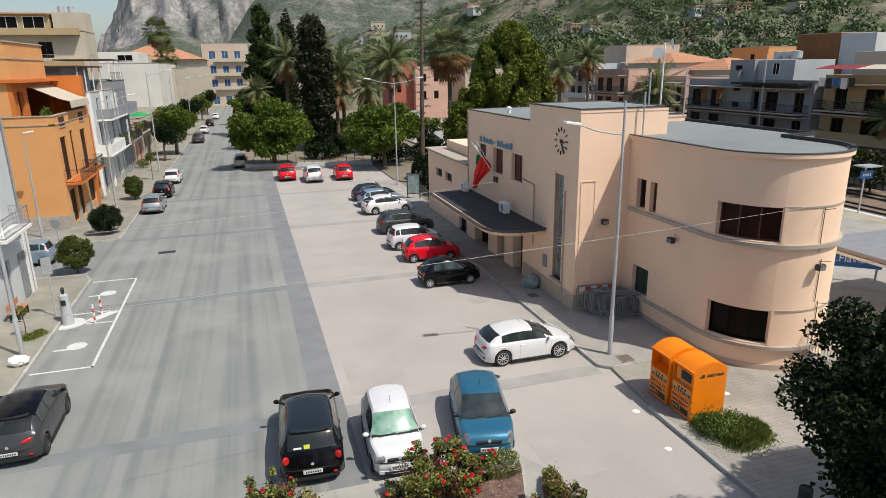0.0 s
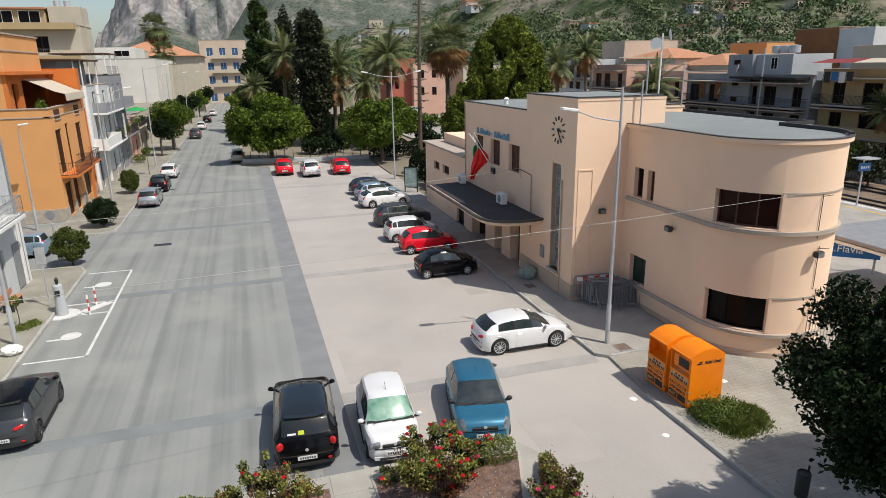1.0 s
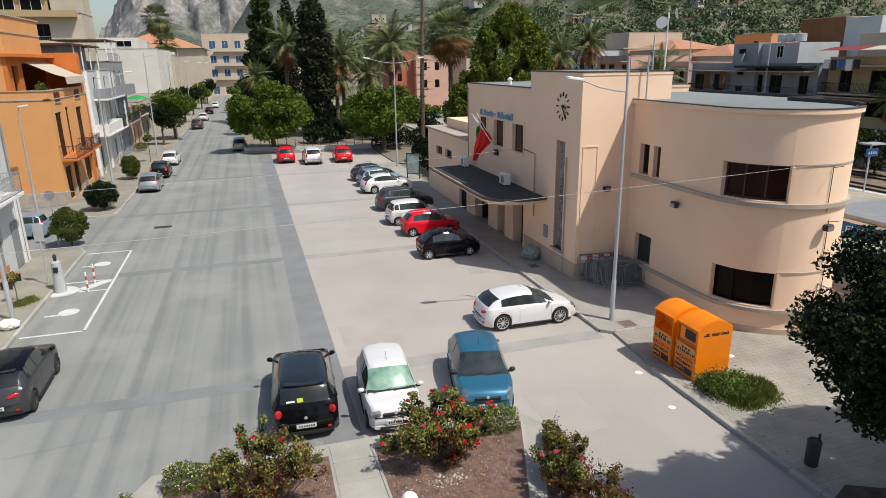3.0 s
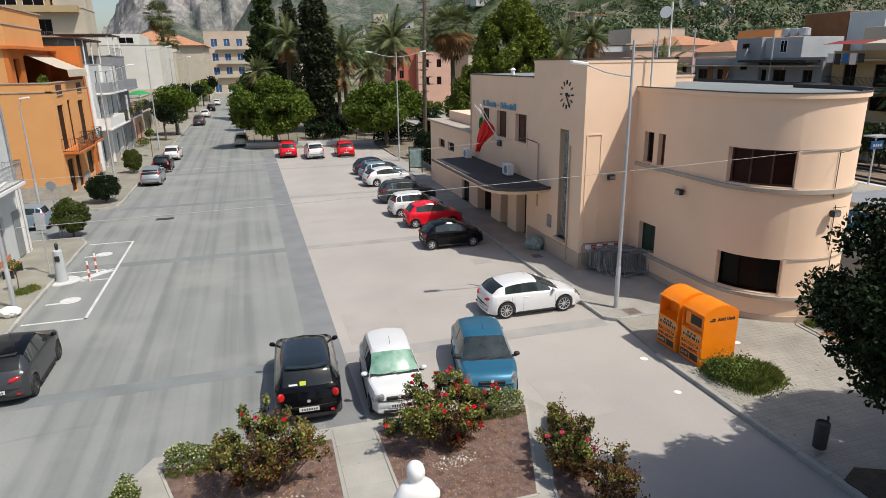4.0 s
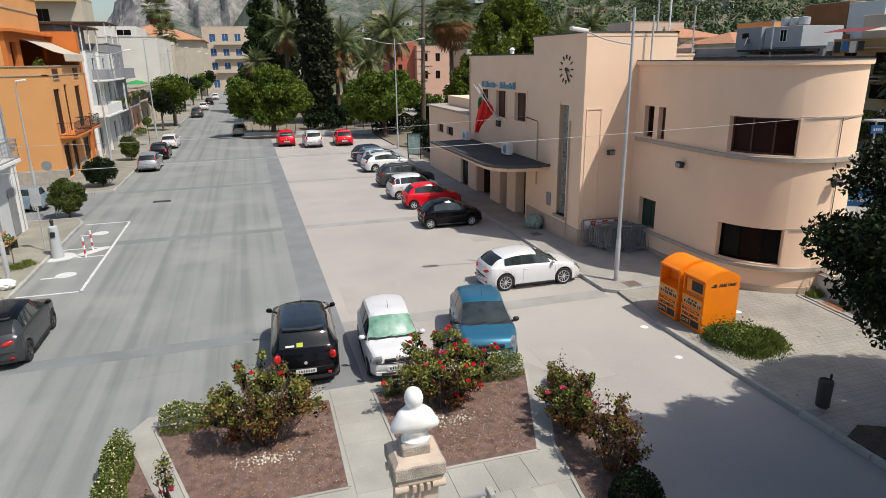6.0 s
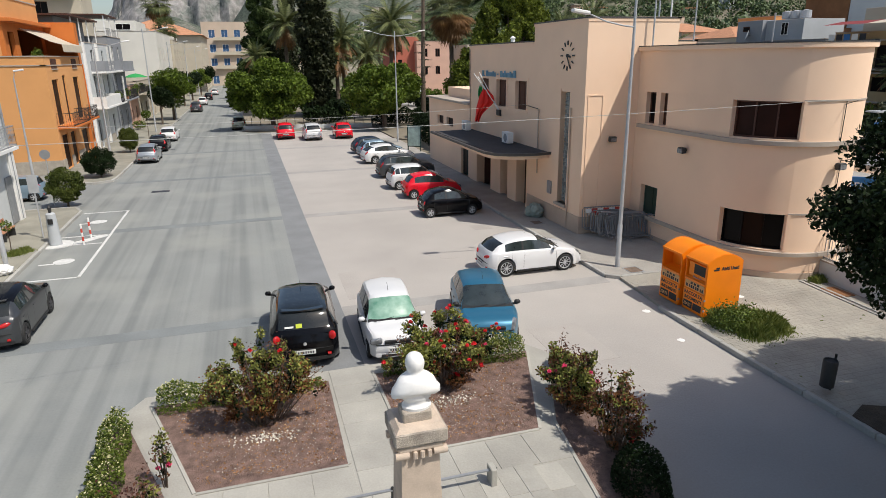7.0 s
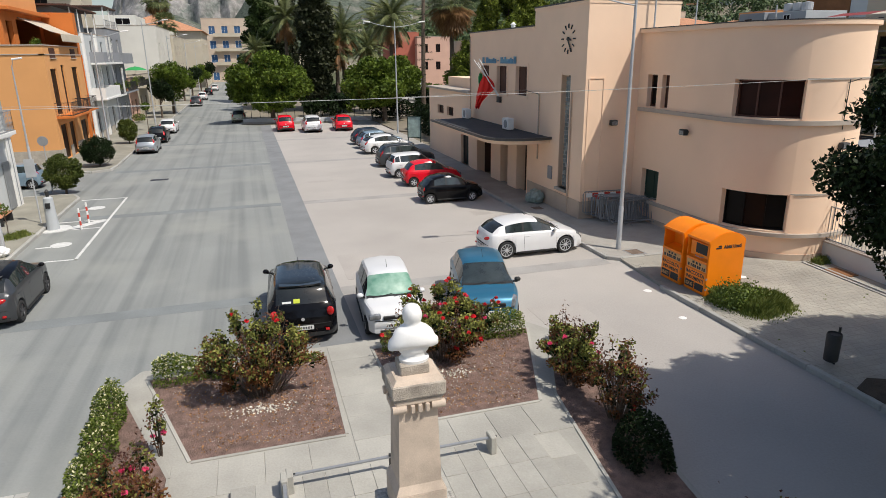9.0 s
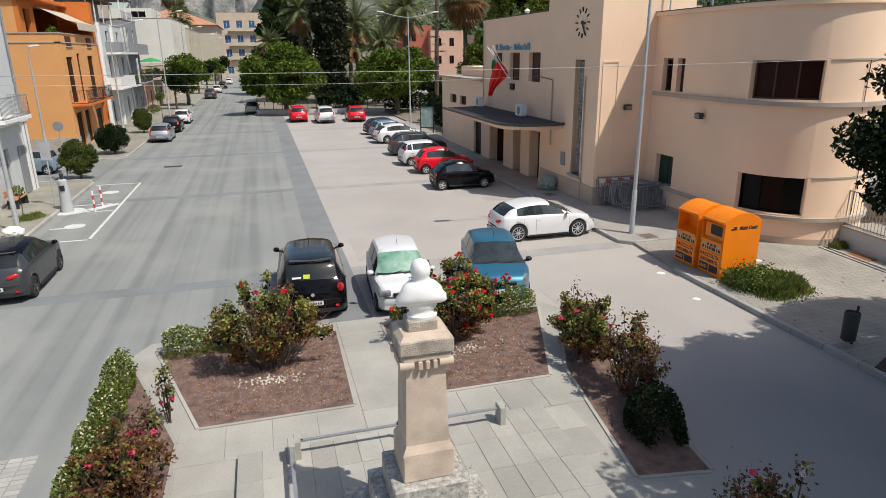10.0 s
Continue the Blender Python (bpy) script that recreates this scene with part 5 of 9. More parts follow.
def car(name, label, x, y, heading, col, L=4.0, W=1.7, H=1.48, wb=2.5, r=0.30, front=0.80, hood=0.95, belt=0.90, nose=0.70, rake=0.80,
        rear_rake=0.35, roof_col=None, style="alloy", rails=False, trim=None, tall_lights=False, shade=False, spoiler=False, doors=2, drop=0.06, sticker=False, low_lights=False, chrome=False, quarter=True, square=False, lamp=1.0, bumper=None, size=1.0, oval=False):
    """A hatchback lofted from cross sections. x, y: centre on the ground; heading: degrees of its front from +x. rake: length of the windscreen from the side; drop: fall of the roof to the rear."""
    t = thing(name, Matrix.Translation((x, y, 0)) @ Matrix.Rotation(radians(heading), 4, "Z") @ Matrix.Scale(size, 4), label, "car", "parked cars")
    xf, xr = L / 2, -L / 2
    wf, wr = xf - front, xf - front - wb
    ra = r + 0.05
    xc = xf - hood
    xt = xc - rake
    zbelt = belt
    g0 = xr + 0.09
    g1 = g0 + rear_rake
    top = [(xr, 0.62), (xr + 0.025, 0.80), (g0 - 0.02, zbelt - 0.02), (g0, zbelt + 0.03), (g0 + rear_rake * 0.55, zbelt + 0.60 * (H - zbelt)), (g1, H - drop - 0.05), (g1 + 0.12, H - drop), (g1 + 0.45, H - drop * 0.4), ((g1 + xt) / 2, H - 0.005), (xt - 0.3, H), (xt, H - 0.035), (xc - rake * 0.5, zbelt + 0.56 * (H - zbelt)), (xc, zbelt + 0.045), (xc + 0.10, zbelt + 0.005), (xc + hood * 0.55, zbelt * 0.55 + nose * 0.45 + 0.03), (xf - 0.20, nose + 0.03), (xf - 0.08, nose - 0.05), (xf - 0.02, nose - 0.20), (xf, 0.46)]
    bottom = [(xr, 0.36), (xr + 0.03, 0.25), (xr + 0.25, 0.20), (xf - 0.25, 0.19), (xf - 0.03, 0.24), (xf, 0.34)]

    def half(px):
        k = 1.0
        u = (px - xf) / 0.95 + 1
        if u > 0:
            k -= 0.26 * u ** 2.4
        u = (xr - px) / 0.65 + 1
        if u > 0:
            k -= 0.19 * u ** 2.8
        return W / 2 * k

    def bow(px, y, z):
        """Rounds nose, tail and greenhouse in plan: the flanks draw back towards both ends."""
        a = min(1.0, abs(y) / (W / 2))
        h = max(0.0, min(1.0, (z - zbelt) / 0.10))
        xm = (g1 + xt) / 2
        for end, e0, sg in ((xf, wf + ra, -1), (xr, wr - ra, 1)):
            lo = max(0.0, min(1.0, (px - e0) / (end - e0)))
            hi = max(0.0, min(1.0, (px - xm) / (end - xm))) ** 0.6
            px += sg * ((1 - h) * 0.13 * a ** 2.6 * lo + h * 0.30 * a ** 2.0 * hi * (1.0 if sg < 0 else 0.8))
        return px, y, z

    def section(px):
        zt, zl, w = sum(lerp_line(top, px + e) for e in (-0.09, -0.06, -0.03, 0, 0.03, 0.06, 0.09)) / 7, lerp_line(bottom, px), half(px)
        line = zbelt + 0.06 * (0.5 - (px - xr) / L)
        zs = min(line, zt - 0.035)
        za = zl
        for cx in (wf, wr):
            if abs(px - cx) < ra:
                za = max(za, r + math.sqrt(ra * ra - (px - cx) ** 2))
        za = min(za, zs - 0.12)
        arch = za > zl + 0.02
        f = max(0.0, min(1.0, (zt - zs - 0.035) / (H - zbelt)))
        wt = w * (0.90 - 0.155 * f) * (1 - 0.13 * min(1.0, abs(px - (g1 + xt) / 2) / ((xt - g1) / 2 + 0.45)) ** 2.0 * f)
        zm = max(za + 0.03, min(0.56, zs - 0.08))
        return [(0, zl), (w * 0.60, zl if not arch else max(zl, za - 0.02)), (w * 0.93, za), (w * 0.985, za + 0.04 if not arch else za + 0.012), (w, zm), (w * 0.985, zs - 0.05), (w * 0.945, zs),
                (w * 0.915, zs + (zt - zs) * 0.10), (wt, zs + (zt - zs) * (0.80 if f > 0.1 else 0.50)), (wt * 0.91, zs + (zt - zs) * (0.925 if f > 0.1 else 0.78)), (wt * 0.60, zt - 0.012), (0, zt + 0.010)]

    mid = xt + (g1 - xt) * (0.42 if doors == 2 else 0.34)
    a_in = xc - rake * 0.36          # front corner of the side glass
    b0, b1 = mid + 0.045, mid - 0.045
    c0 = g1 + 0.30
    c1 = c0 - 0.07
    d1 = g0 + rear_rake * 0.55 + 0.05
    if not quarter:
        c0 = g1 + 0.02
        c1, d1 = c0 - 0.004, c0 - 0.008
    if doors == 1:
        c0, c1 = d1 + 0.03, d1 + 0.02
    xs = {xr, xr + 0.012, xr + 0.025, xr + 0.045, xr + 0.06, g0 - 0.02, g0, g0 + rear_rake * 0.12, g0 + rear_rake * 0.55, g1, g1 + 0.12, g1 + 0.45, (g1 + xt) / 2, xt - 0.3, xt - 0.06, xt, xt + rake * 0.07, xc - rake * 0.5, a_in, xc - rake * 0.07, xc, xc + 0.10, xc + hood * 0.3, xc + hood * 0.55, xf - 0.30, xf - 0.20, xf - 0.13, xf - 0.08, xf - 0.04, xf - 0.02, xf - 0.008, xf, b0, b1, c0, c1, d1, xf - 0.36 * lamp, xr + 0.14, xr + 0.2}
    for cx in (wf, wr):
        xs |= {cx + ra * math.cos(math.pi * k / 12) for k in range(13)} | {cx + ra + 0.004, cx - ra - 0.004}
    xs |= {xr + 0.14 * k for k in range(1, int(L / 0.14))}
    xs = [v for v in sorted(xs) if xr <= v <= xf]
    xs = [v for i, v in enumerate(xs) if i == 0 or v - xs[i - 1] > 0.0035]
    secs = [section(v) for v in xs]
    n = len(secs[0])
    bags = {}

    def kind_of(i, j, s):
        m = (xs[i] + xs[i + 1]) / 2
        if not square and j in (5, 6, 7, 8) and xf - 0.36 * lamp < m < xf - 0.02:
            return "headlight", s, 0
        if tall_lights and j in (7, 8) and g0 - 0.02 < m < g0 + rear_rake * 0.55:
            return "tail_light", s, 0
        if not tall_lights and not low_lights and not oval and j in (5, 6, 7, 8) and xr + 0.045 < m < xr + 0.2:
            return "tail_light", s, 0
        if j == 7 and b1 < m < b0:
            return "pillar", s, 0
        if j == 7:
            if b0 < m < a_in:
                return "side_window", s, 0
            if c0 < m < b1:
                return "side_window", s, 1
            if d1 < m < c1 and doors == 2:
                return "side_window", s, 2
        if j >= 8:
            if xt + rake * 0.07 < m < xc - rake * 0.07:
                return "windscreen", 0, 0
            if xc - rake * 0.07 < m < xc:
                return "cowl", 0, 0
            if g0 + rear_rake * 0.12 < m < g1 - 0.001 and j >= 9 - (0 if rear_rake > 0.3 else 0):
                return "rear_window", 0, 0
            if roof_col is not None and g1 <= m <= xt + rake * 0.07:
                return "roof", 0, 0
        if j == 0:
            return "underbody", 0, 0
        return "body", 0, 0

    def quad(key, pts):
        vs, fs, idx = bags.setdefault(key, ([], [], {}))
        f = []
        for q in pts:
            k = (round(q[0], 4), round(q[1], 4), round(q[2], 4))
            if k not in idx:
                idx[k] = len(vs)
                vs.append(k)
            if idx[k] not in f:
                f.append(idx[k])
        if len(f) > 2:
            fs.append(f)
    for i in range(len(xs) - 1):
        for j in range(n - 1):
            for s in (1, -1):
                pts = [(xs[i], s * secs[i][j][0], secs[i][j][1]), (xs[i + 1], s * secs[i + 1][j][0], secs[i + 1][j][1]), (xs[i + 1], s * secs[i + 1][j + 1][0], secs[i + 1][j + 1][1]), (xs[i], s * secs[i][j + 1][0], secs[i][j + 1][1])]
                quad(kind_of(i, j, s), [bow(*q) for q in (pts if s > 0 else pts[::-1])])
    for i, flip in ((0, False), (len(xs) - 1, True)):
        ring = [(xs[i], p[0], p[1]) for p in secs[i]] + [(xs[i], -p[0], p[1]) for p in secs[i][-2:0:-1]]
        quad(("body", 0, 0), [bow(*q) for q in (ring if not flip else ring[::-1])])
    looks = {"headlight": M_LAMPCLEAR, "tail_light": M_LAMPRED, "body": col, "roof": roof_col, "underbody": M_BLACK, "cowl": M_BLACK, "pillar": M_BLACK, "windscreen": M_SUNSHADE if shade else M_CARGLASS, "rear_window": M_REARGLASS, "side_window": M_CARGLASS}
    for (nm, _, _), (vs, fs, _) in bags.items():
        me = bpy.data.meshes.new(nm)
        me.from_pydata(vs, [], fs)
        me.materials.append(looks[nm])
        me.shade_smooth()
        me.set_sharp_from_angle(angle=radians(42))
        o = new(nm, me)
        o.parent = t
        if nm == "windscreen" and shade:
            o["label"] = "windscreen with a green foil sunshade behind it"

    def skin(px, z, s):
        """Half width of the flank at a height."""
        sec = section(px)
        for p, q in zip(sec[2:9], sec[3:10]):
            if p[1] <= z <= q[1]:
                return s * (p[0] + (q[0] - p[0]) * (z - p[1]) / max(1e-6, q[1] - p[1]))
        return s * half(px)

    def across(name, x0, x1, y1, z0, z1, material, lift=0.0):
        """A trim strip from side to side that follows the rounded end."""
        bm = bmesh.new()
        n_ = 14
        rows = []
        for k in range(n_ + 1):
            y_ = -y1 + 2 * y1 * k / n_
            rows.append([bm.verts.new(bow(px, y_, z)) for px, z in ((x0, z0), (x1, z0), (x1, z1), (x0, z1))])
        for p, q in zip(rows, rows[1:]):
            for k in range(4):
                bm.faces.new((p[k], p[(k + 1) % 4], q[(k + 1) % 4], q[k]))
        bm.faces.new(rows[0][::-1])
        bm.faces.new(rows[-1])
        bmesh.ops.recalc_face_normals(bm, faces=bm.faces)
        return part(name, bm, material, t, smooth=40)

    gaps = [a_in + 0.16, mid] + ([max(c1, wr + ra * 0.6)] if doors == 2 else [max(c0 + 0.25, wr + ra)])
    for s in (-1, 1):
        for gx in gaps:
            zs_ = [0.30 + (zbelt - 0.32) * k / 6 for k in range(7)]
            bm = bmesh.new()
            rows = [[bm.verts.new((gx + e, skin(gx, z, s) + s * 0.0025, z)) for e in (-0.005, 0.005)] for z in zs_]
            for ra_, rb_ in zip(rows, rows[1:]):
                bm.faces.new((ra_[0], ra_[1], rb_[1], rb_[0]))
            part("door_gap", bm, M_BLACK, t)
        for hx in ([mid + 0.14] + ([c0 + 0.08] if doors == 2 else [])):
            yh = skin(hx, zbelt - 0.12, s)
            part("door_handle", box(bmesh.new(), hx - 0.085, yh - 0.02, zbelt - 0.135, hx + 0.085, yh + 0.02, zbelt - 0.105, bevel=0.008), trim or col, t)
        ym = s * (half(a_in) * 0.96 + 0.085)
        part("door_mirror", box(bmesh.new(), a_in - 0.02, ym - 0.085, zbelt + 0.03, a_in + 0.11, ym + 0.085, zbelt + 0.15, bevel=0.04), trim or (P_BLACK if roof_col is not None else col), t, smooth=60)
        part("mirror_arm", boxbm(a_in + 0.02, min(ym, s * half(a_in) * 0.9), zbelt + 0.02, a_in + 0.09, max(ym, s * half(a_in) * 0.9), zbelt + 0.06), M_BLACK, t)
        ysl = skin(0, 0.26, s)
        part("sill_trim", box(bmesh.new(), wr + ra + 0.04, ysl - 0.03, 0.19, wf - ra - 0.04, ysl + 0.012, 0.26, bevel=0.008), M_BLACK if not chrome else M_RIM, t)
        yl = s * half(xf - 0.16)
        if square:
            hl = bmesh.new()
            box(hl, -0.07, -0.15, -0.065, 0.045, 0.15, 0.065, bevel=0.02)
            hl.transform(Matrix.Translation((xf - 0.05, yl * 0.86, nose - 0.10)) @ Matrix.Rotation(radians(s * -10), 4, "Z"))
            part("headlight", hl, M_LAMPCLEAR, t, smooth=60)
        yt = half(xr + 0.05)
        if low_lights:
            tl = bmesh.new()
            bmesh.ops.create_uvsphere(tl, u_segments=14, v_segments=9, radius=1, matrix=Matrix.Translation((xr + 0.07, s * yt * 0.93, zbelt - 0.13)) @ Matrix.Rotation(radians(s * 28), 4, "Z") @ Matrix.Rotation(radians(14), 4, "Y") @ Matrix.Diagonal((0.045, 0.105, 0.115, 1)))
            part("tail_light", tl, M_LAMPRED, t, smooth=60)
        if oval:
            tl = bmesh.new()
            bx_, by_, _ = bow(xr + 0.05, s * yt * 0.74, zbelt - 0.16)
            bmesh.ops.create_uvsphere(tl, u_segments=16, v_segments=9, radius=1, matrix=Matrix.Translation((bx_ + 0.012, by_, zbelt - 0.16)) @ Matrix.Rotation(radians(s * -28), 4, "Z") @ Matrix.Rotation(radians(s * 9), 4, "X") @ Matrix.Diagonal((0.06, 0.20, 0.075, 1)))
            part("tail_light", tl, M_LAMPRED, t, smooth=60)
        part("reflector", box(bmesh.new(), xr - 0.004, s * yt * 0.80 - 0.05, 0.38, xr + 0.05, s * yt * 0.80 + 0.05, 0.44, bevel=0.01), M_LAMPRED, t)
    for sx, xe in ((1, xf), (-1, xr)):
        yb = half(xe - sx * 0.04)
        across("bumper_trim", min(xe - sx * 0.12, xe + sx * 0.014), max(xe - sx * 0.12, xe + sx * 0.014), yb * 0.97, 0.26, 0.35, bumper or trim or (M_BLACK if not chrome else M_RIM))
        across("bumper_crease", min(xe - sx * 0.08, xe + sx * 0.006), max(xe - sx * 0.08, xe + sx * 0.006), yb * 0.95, 0.575, 0.587, M_BLACK)
        p = part("number_plate", boxbm(-0.012, -0.26, 0.0, 0.012, 0.26, 0.11), M_PLATE, t)
        p.matrix_basis = Matrix.Translation((xe + sx * 0.012, 0, 0.40 if sx > 0 else 0.46))
        for k in range(7):
            part("plate_mark", boxbm(sx * 0.013 - 0.003, -0.21 + 0.062 * k, 0.025, sx * 0.013 + 0.003, -0.175 + 0.062 * k, 0.085), M_BAR, p)
    part("grille", box(bmesh.new(), xf - 0.08, -W * 0.22, nose - 0.19, xf - 0.012, W * 0.22, nose - 0.10, bevel=0.012), M_BLACK, t)
    part("lower_grille", box(bmesh.new(), xf - 0.05, -W * 0.28, 0.27, xf + 0.016, W * 0.28, 0.345, bevel=0.01), M_BLACK, t)
    part("badge", lathe(bmesh.new(), [(0.05, 0), (0.045, 0.02)], 12), M_RIM, t).matrix_basis = Matrix.Translation((xr + 0.02, 0, 0.74)) @ Matrix.Rotation(radians(-90), 4, "Y")
    part("badge", lathe(bmesh.new(), [(0.05, 0), (0.045, 0.02)], 12), M_RIM, t).matrix_basis = Matrix.Translation((xf - 0.035, 0, nose - 0.10)) @ Matrix.Rotation(radians(80), 4, "Y")
    if spoiler:
        across("spoiler", g1 - 0.06, g1 + 0.14, half(g1) * 0.60, H - drop - 0.06, H - drop - 0.022, col if roof_col is None else roof_col)
    dz = (H - zbelt)
    for y0, y1 in ((-0.5, 0.02), (0.04, 0.52)):
        part("wiper", tube(bmesh.new(), [(xc + 0.02, y0, zbelt + 0.06), (xc - rake * 0.10, y1, zbelt + 0.05 + 0.12 * dz)], 0.007, seg=5), M_BLACK, t)
    part("aerial", tube(bmesh.new(), [(xt - 0.25, 0, H), (xt - 0.42, 0, H + 0.17)], 0.006, seg=5), M_BLACK, t)
    if rails:
        for s in (-1, 1):
            yr_ = s * half(0) * 0.74
            part("roof_rail", tube(bmesh.new(), [(xt - 0.1, yr_, H - 0.05), (xt - 0.25, yr_, H + 0.02), (g1 + 0.35, yr_, H - drop + 0.02), (g1 + 0.15, yr_, H - drop - 0.06)], 0.018, seg=6), M_DARKSTEEL, t)
    if sticker:
        m = Matrix.Translation((g0 + rear_rake * 0.22 - 0.012, 0.12, zbelt + 0.20 * dz)) @ Matrix.Rotation(math.atan2(rear_rake * 0.55, 0.6 * dz), 4, "Y")
        part("sticker", boxbm(-0.02, -0.08, 0.0, -0.012, 0.08, 0.11), mat("yellow_sticker", (0.55, 0.62, 0.05), 0.5, bump=0.0), t).matrix_basis = m
        part("sticker", boxbm(-0.02, 0.14, 0.01, -0.012, 0.36, 0.06), M_PLATE, t).matrix_basis = m
    for wx in (wf, wr):
        for s in (-1, 1):
            wheel(t, wx, s * (half(wx) - 0.105), r, style)
    return t


M_SUNSHADE = mat("green_foil_sunshade", (0.36, 0.52, 0.42), 0.3, var=0.6, scale=2.2, fine=6, bump=0.01, spec=0.6, col2=(0.05, 0.20, 0.13))
car("hatchback", "black small family car with tinted rear window and yellow sticker", 1.17, 18.42, 87, P_BLACK, size=1.06, spoiler=True, roof_col=P_GLASSROOF, L=4.15, W=1.78, H=1.60, wb=2.61, r=0.315, front=0.82, hood=0.85, belt=1.02, nose=0.85, rake=0.85, rear_rake=0.34, style="dark", low_lights=True, sticker=True, drop=0.05)
car("hatchback", "old white three-door car with green windscreen sunshade", 3.66, 17.55, -94, P_WHITE, size=1.1, L=3.34, W=1.51, H=1.44, wb=2.2, r=0.26, front=0.66, hood=0.74, belt=0.88, nose=0.79, rake=0.62, rear_rake=0.30, style="steel", shade=True, doors=1, drop=0.04, trim=P_WHITE, square=True, bumper=P_WHITE)
car("hatchback", "dusty blue metallic hatchback with black mirrors", 6.74, 17.68, -102, P_BLUE, size=1.08, L=3.77, W=1.64, H=1.42, wb=2.47, r=0.28, front=0.74, hood=0.84, belt=0.90, nose=0.80, rake=0.80, rear_rake=0.45, style="steel", trim=M_BLACK, drop=0.07, bumper=P_BLUE, lamp=0.8)
car("hatchback", "clean white hatchback with many-spoked alloy wheels", 10.5, 22.45, 0, P_WHITE, size=0.95, L=4.35, W=1.8, H=1.53, wb=2.634, r=0.36, front=0.90, hood=1.12, belt=1.0, nose=0.76, rake=1.0, rear_rake=0.58, style="multi", drop=0.10, trim=P_WHITE, quarter=False, oval=True, bumper=P_WHITE)
car("hatchback", "small black city car parked nose to the kerb", 10.35, 32.45, 0, P_BLACK, low_lights=True, L=3.41, W=1.61, H=1.465, wb=2.34, r=0.28, front=0.70, hood=0.72, belt=0.92, nose=0.78, rake=0.85, rear_rake=0.42, drop=0.10, quarter=False)
car("hatchback", "bright red small hatchback parked nose to the kerb", 10.65, 37.25, -2, P_RED, low_lights=True, L=3.62, W=1.66, H=1.5, wb=2.37, r=0.28, front=0.72, hood=0.82, belt=0.93, nose=0.74, rake=0.85, rear_rake=0.42, drop=0.09, quarter=False)
car("hatchback", "white boxy city car parked nose to the kerb", 10.35, 40.35, 2, P_WHITE, L=3.65, W=1.64, H=1.55, wb=2.3, r=0.28, front=0.76, hood=0.78, belt=0.98, nose=0.82, rake=0.70, rear_rake=0.25, tall_lights=True)
car("estate_car", "dark grey crossover parked nose to the kerb", 10.8, 44.7, 2, P_GREY, L=4.2, W=1.78, H=1.58, wb=2.6, r=0.32, front=0.85, hood=1.0, belt=1.0, nose=0.82, rake=0.85, rear_rake=0.40, rails=True)
car("hatchback", "white hatchback with alloy wheels parked nose to the kerb", 10.95, 51.5, 6, P_WHITE, L=4.37, W=1.79, H=1.5, wb=2.64, r=0.32, front=0.88, hood=1.1, belt=0.95, nose=0.72, rake=0.92, rear_rake=0.7, drop=0.12, quarter=False)
car("hatchback", "light blue metallic hatchback behind a white car", 11.0, 54.6, 6, P_LIGHTBLUE, L=4.1, W=1.75, H=1.48, wb=2.55, front=0.85, hood=1.05, rake=0.88, rear_rake=0.45)
car("hatchback", "dark blue hatchback at the far end of the row", 10.9, 57.4, 8, P_NAVY, L=4.0, W=1.72, H=1.46, wb=2.5, front=0.82, hood=1.0, rake=0.85, rear_rake=0.45)
car("hatchback", "red hatchback parked against the garden wall", 3.95, 72.0, 90, P_RED, size=1.1, L=3.87, W=1.68, H=1.5, wb=2.46, hood=0.9, rear_rake=0.32, tall_lights=True)
car("estate_car", "white crossover parked against the garden wall", 6.65, 70.0, 90, P_WHITE, size=1.05, L=4.3, W=1.8, H=1.6, wb=2.65, r=0.33, belt=1.02, nose=0.85, rear_rake=0.42)
car("hatchback", "dark red hatchback half in tree shade", 9.95, 70.2, 88, P_RED, size=1.1, L=3.9, W=1.7, H=1.46, wb=2.5, rear_rake=0.4)
car("hatchback", "silver hatchback parked along the kerb", -8.2, 59.5, 90, P_SILVER, L=4.03, W=1.69, H=1.49, wb=2.51, rear_rake=0.35, tall_lights=True)
car("hatchback", "black hatchback parked along the kerb", -8.15, 66.6, 90, P_BLACK, L=4.0, W=1.7, H=1.5, rear_rake=0.35)
car("hatchback", "white hatchback parked along the kerb", -8.05, 74.8, 90, P_WHITE, L=4.0, W=1.7, H=1.45, rear_rake=0.38)
car("estate_car", "dark crossover parked under the street trees", -7.8, 116.0, 90, P_GREY, L=4.4, W=1.82, H=1.65, wb=2.65, r=0.34, belt=1.05, nose=0.88, rear_rake=0.35)
car("estate_car", "dark grey crossover with chrome trim on the carriageway edge", -7.78, 22.1, 90, P_GREY, L=4.12, W=1.78, H=1.57, wb=2.606, r=0.335, front=0.85, hood=0.98, belt=1.02, nose=0.86, rake=0.85, rear_rake=0.50, roof_col=P_BLACK, style="dark", oval=True, spoiler=True, drop=0.10, quarter=False)
car("hatchback", "pale blue boxy city car in the side street", -14.1, 44.65, 180, P_LIGHTBLUE, L=3.54, W=1.58, H=1.54, wb=2.3, r=0.28, front=0.70, hood=0.75, belt=0.98, nose=0.82, rake=0.68, rear_rake=0.22, tall_lights=True)
car("estate_car", "pale green car in the shade of the trees", -0.9, 84.0, 90, P_BEIGE, L=4.1, W=1.7, H=1.6, rear_rake=0.3)
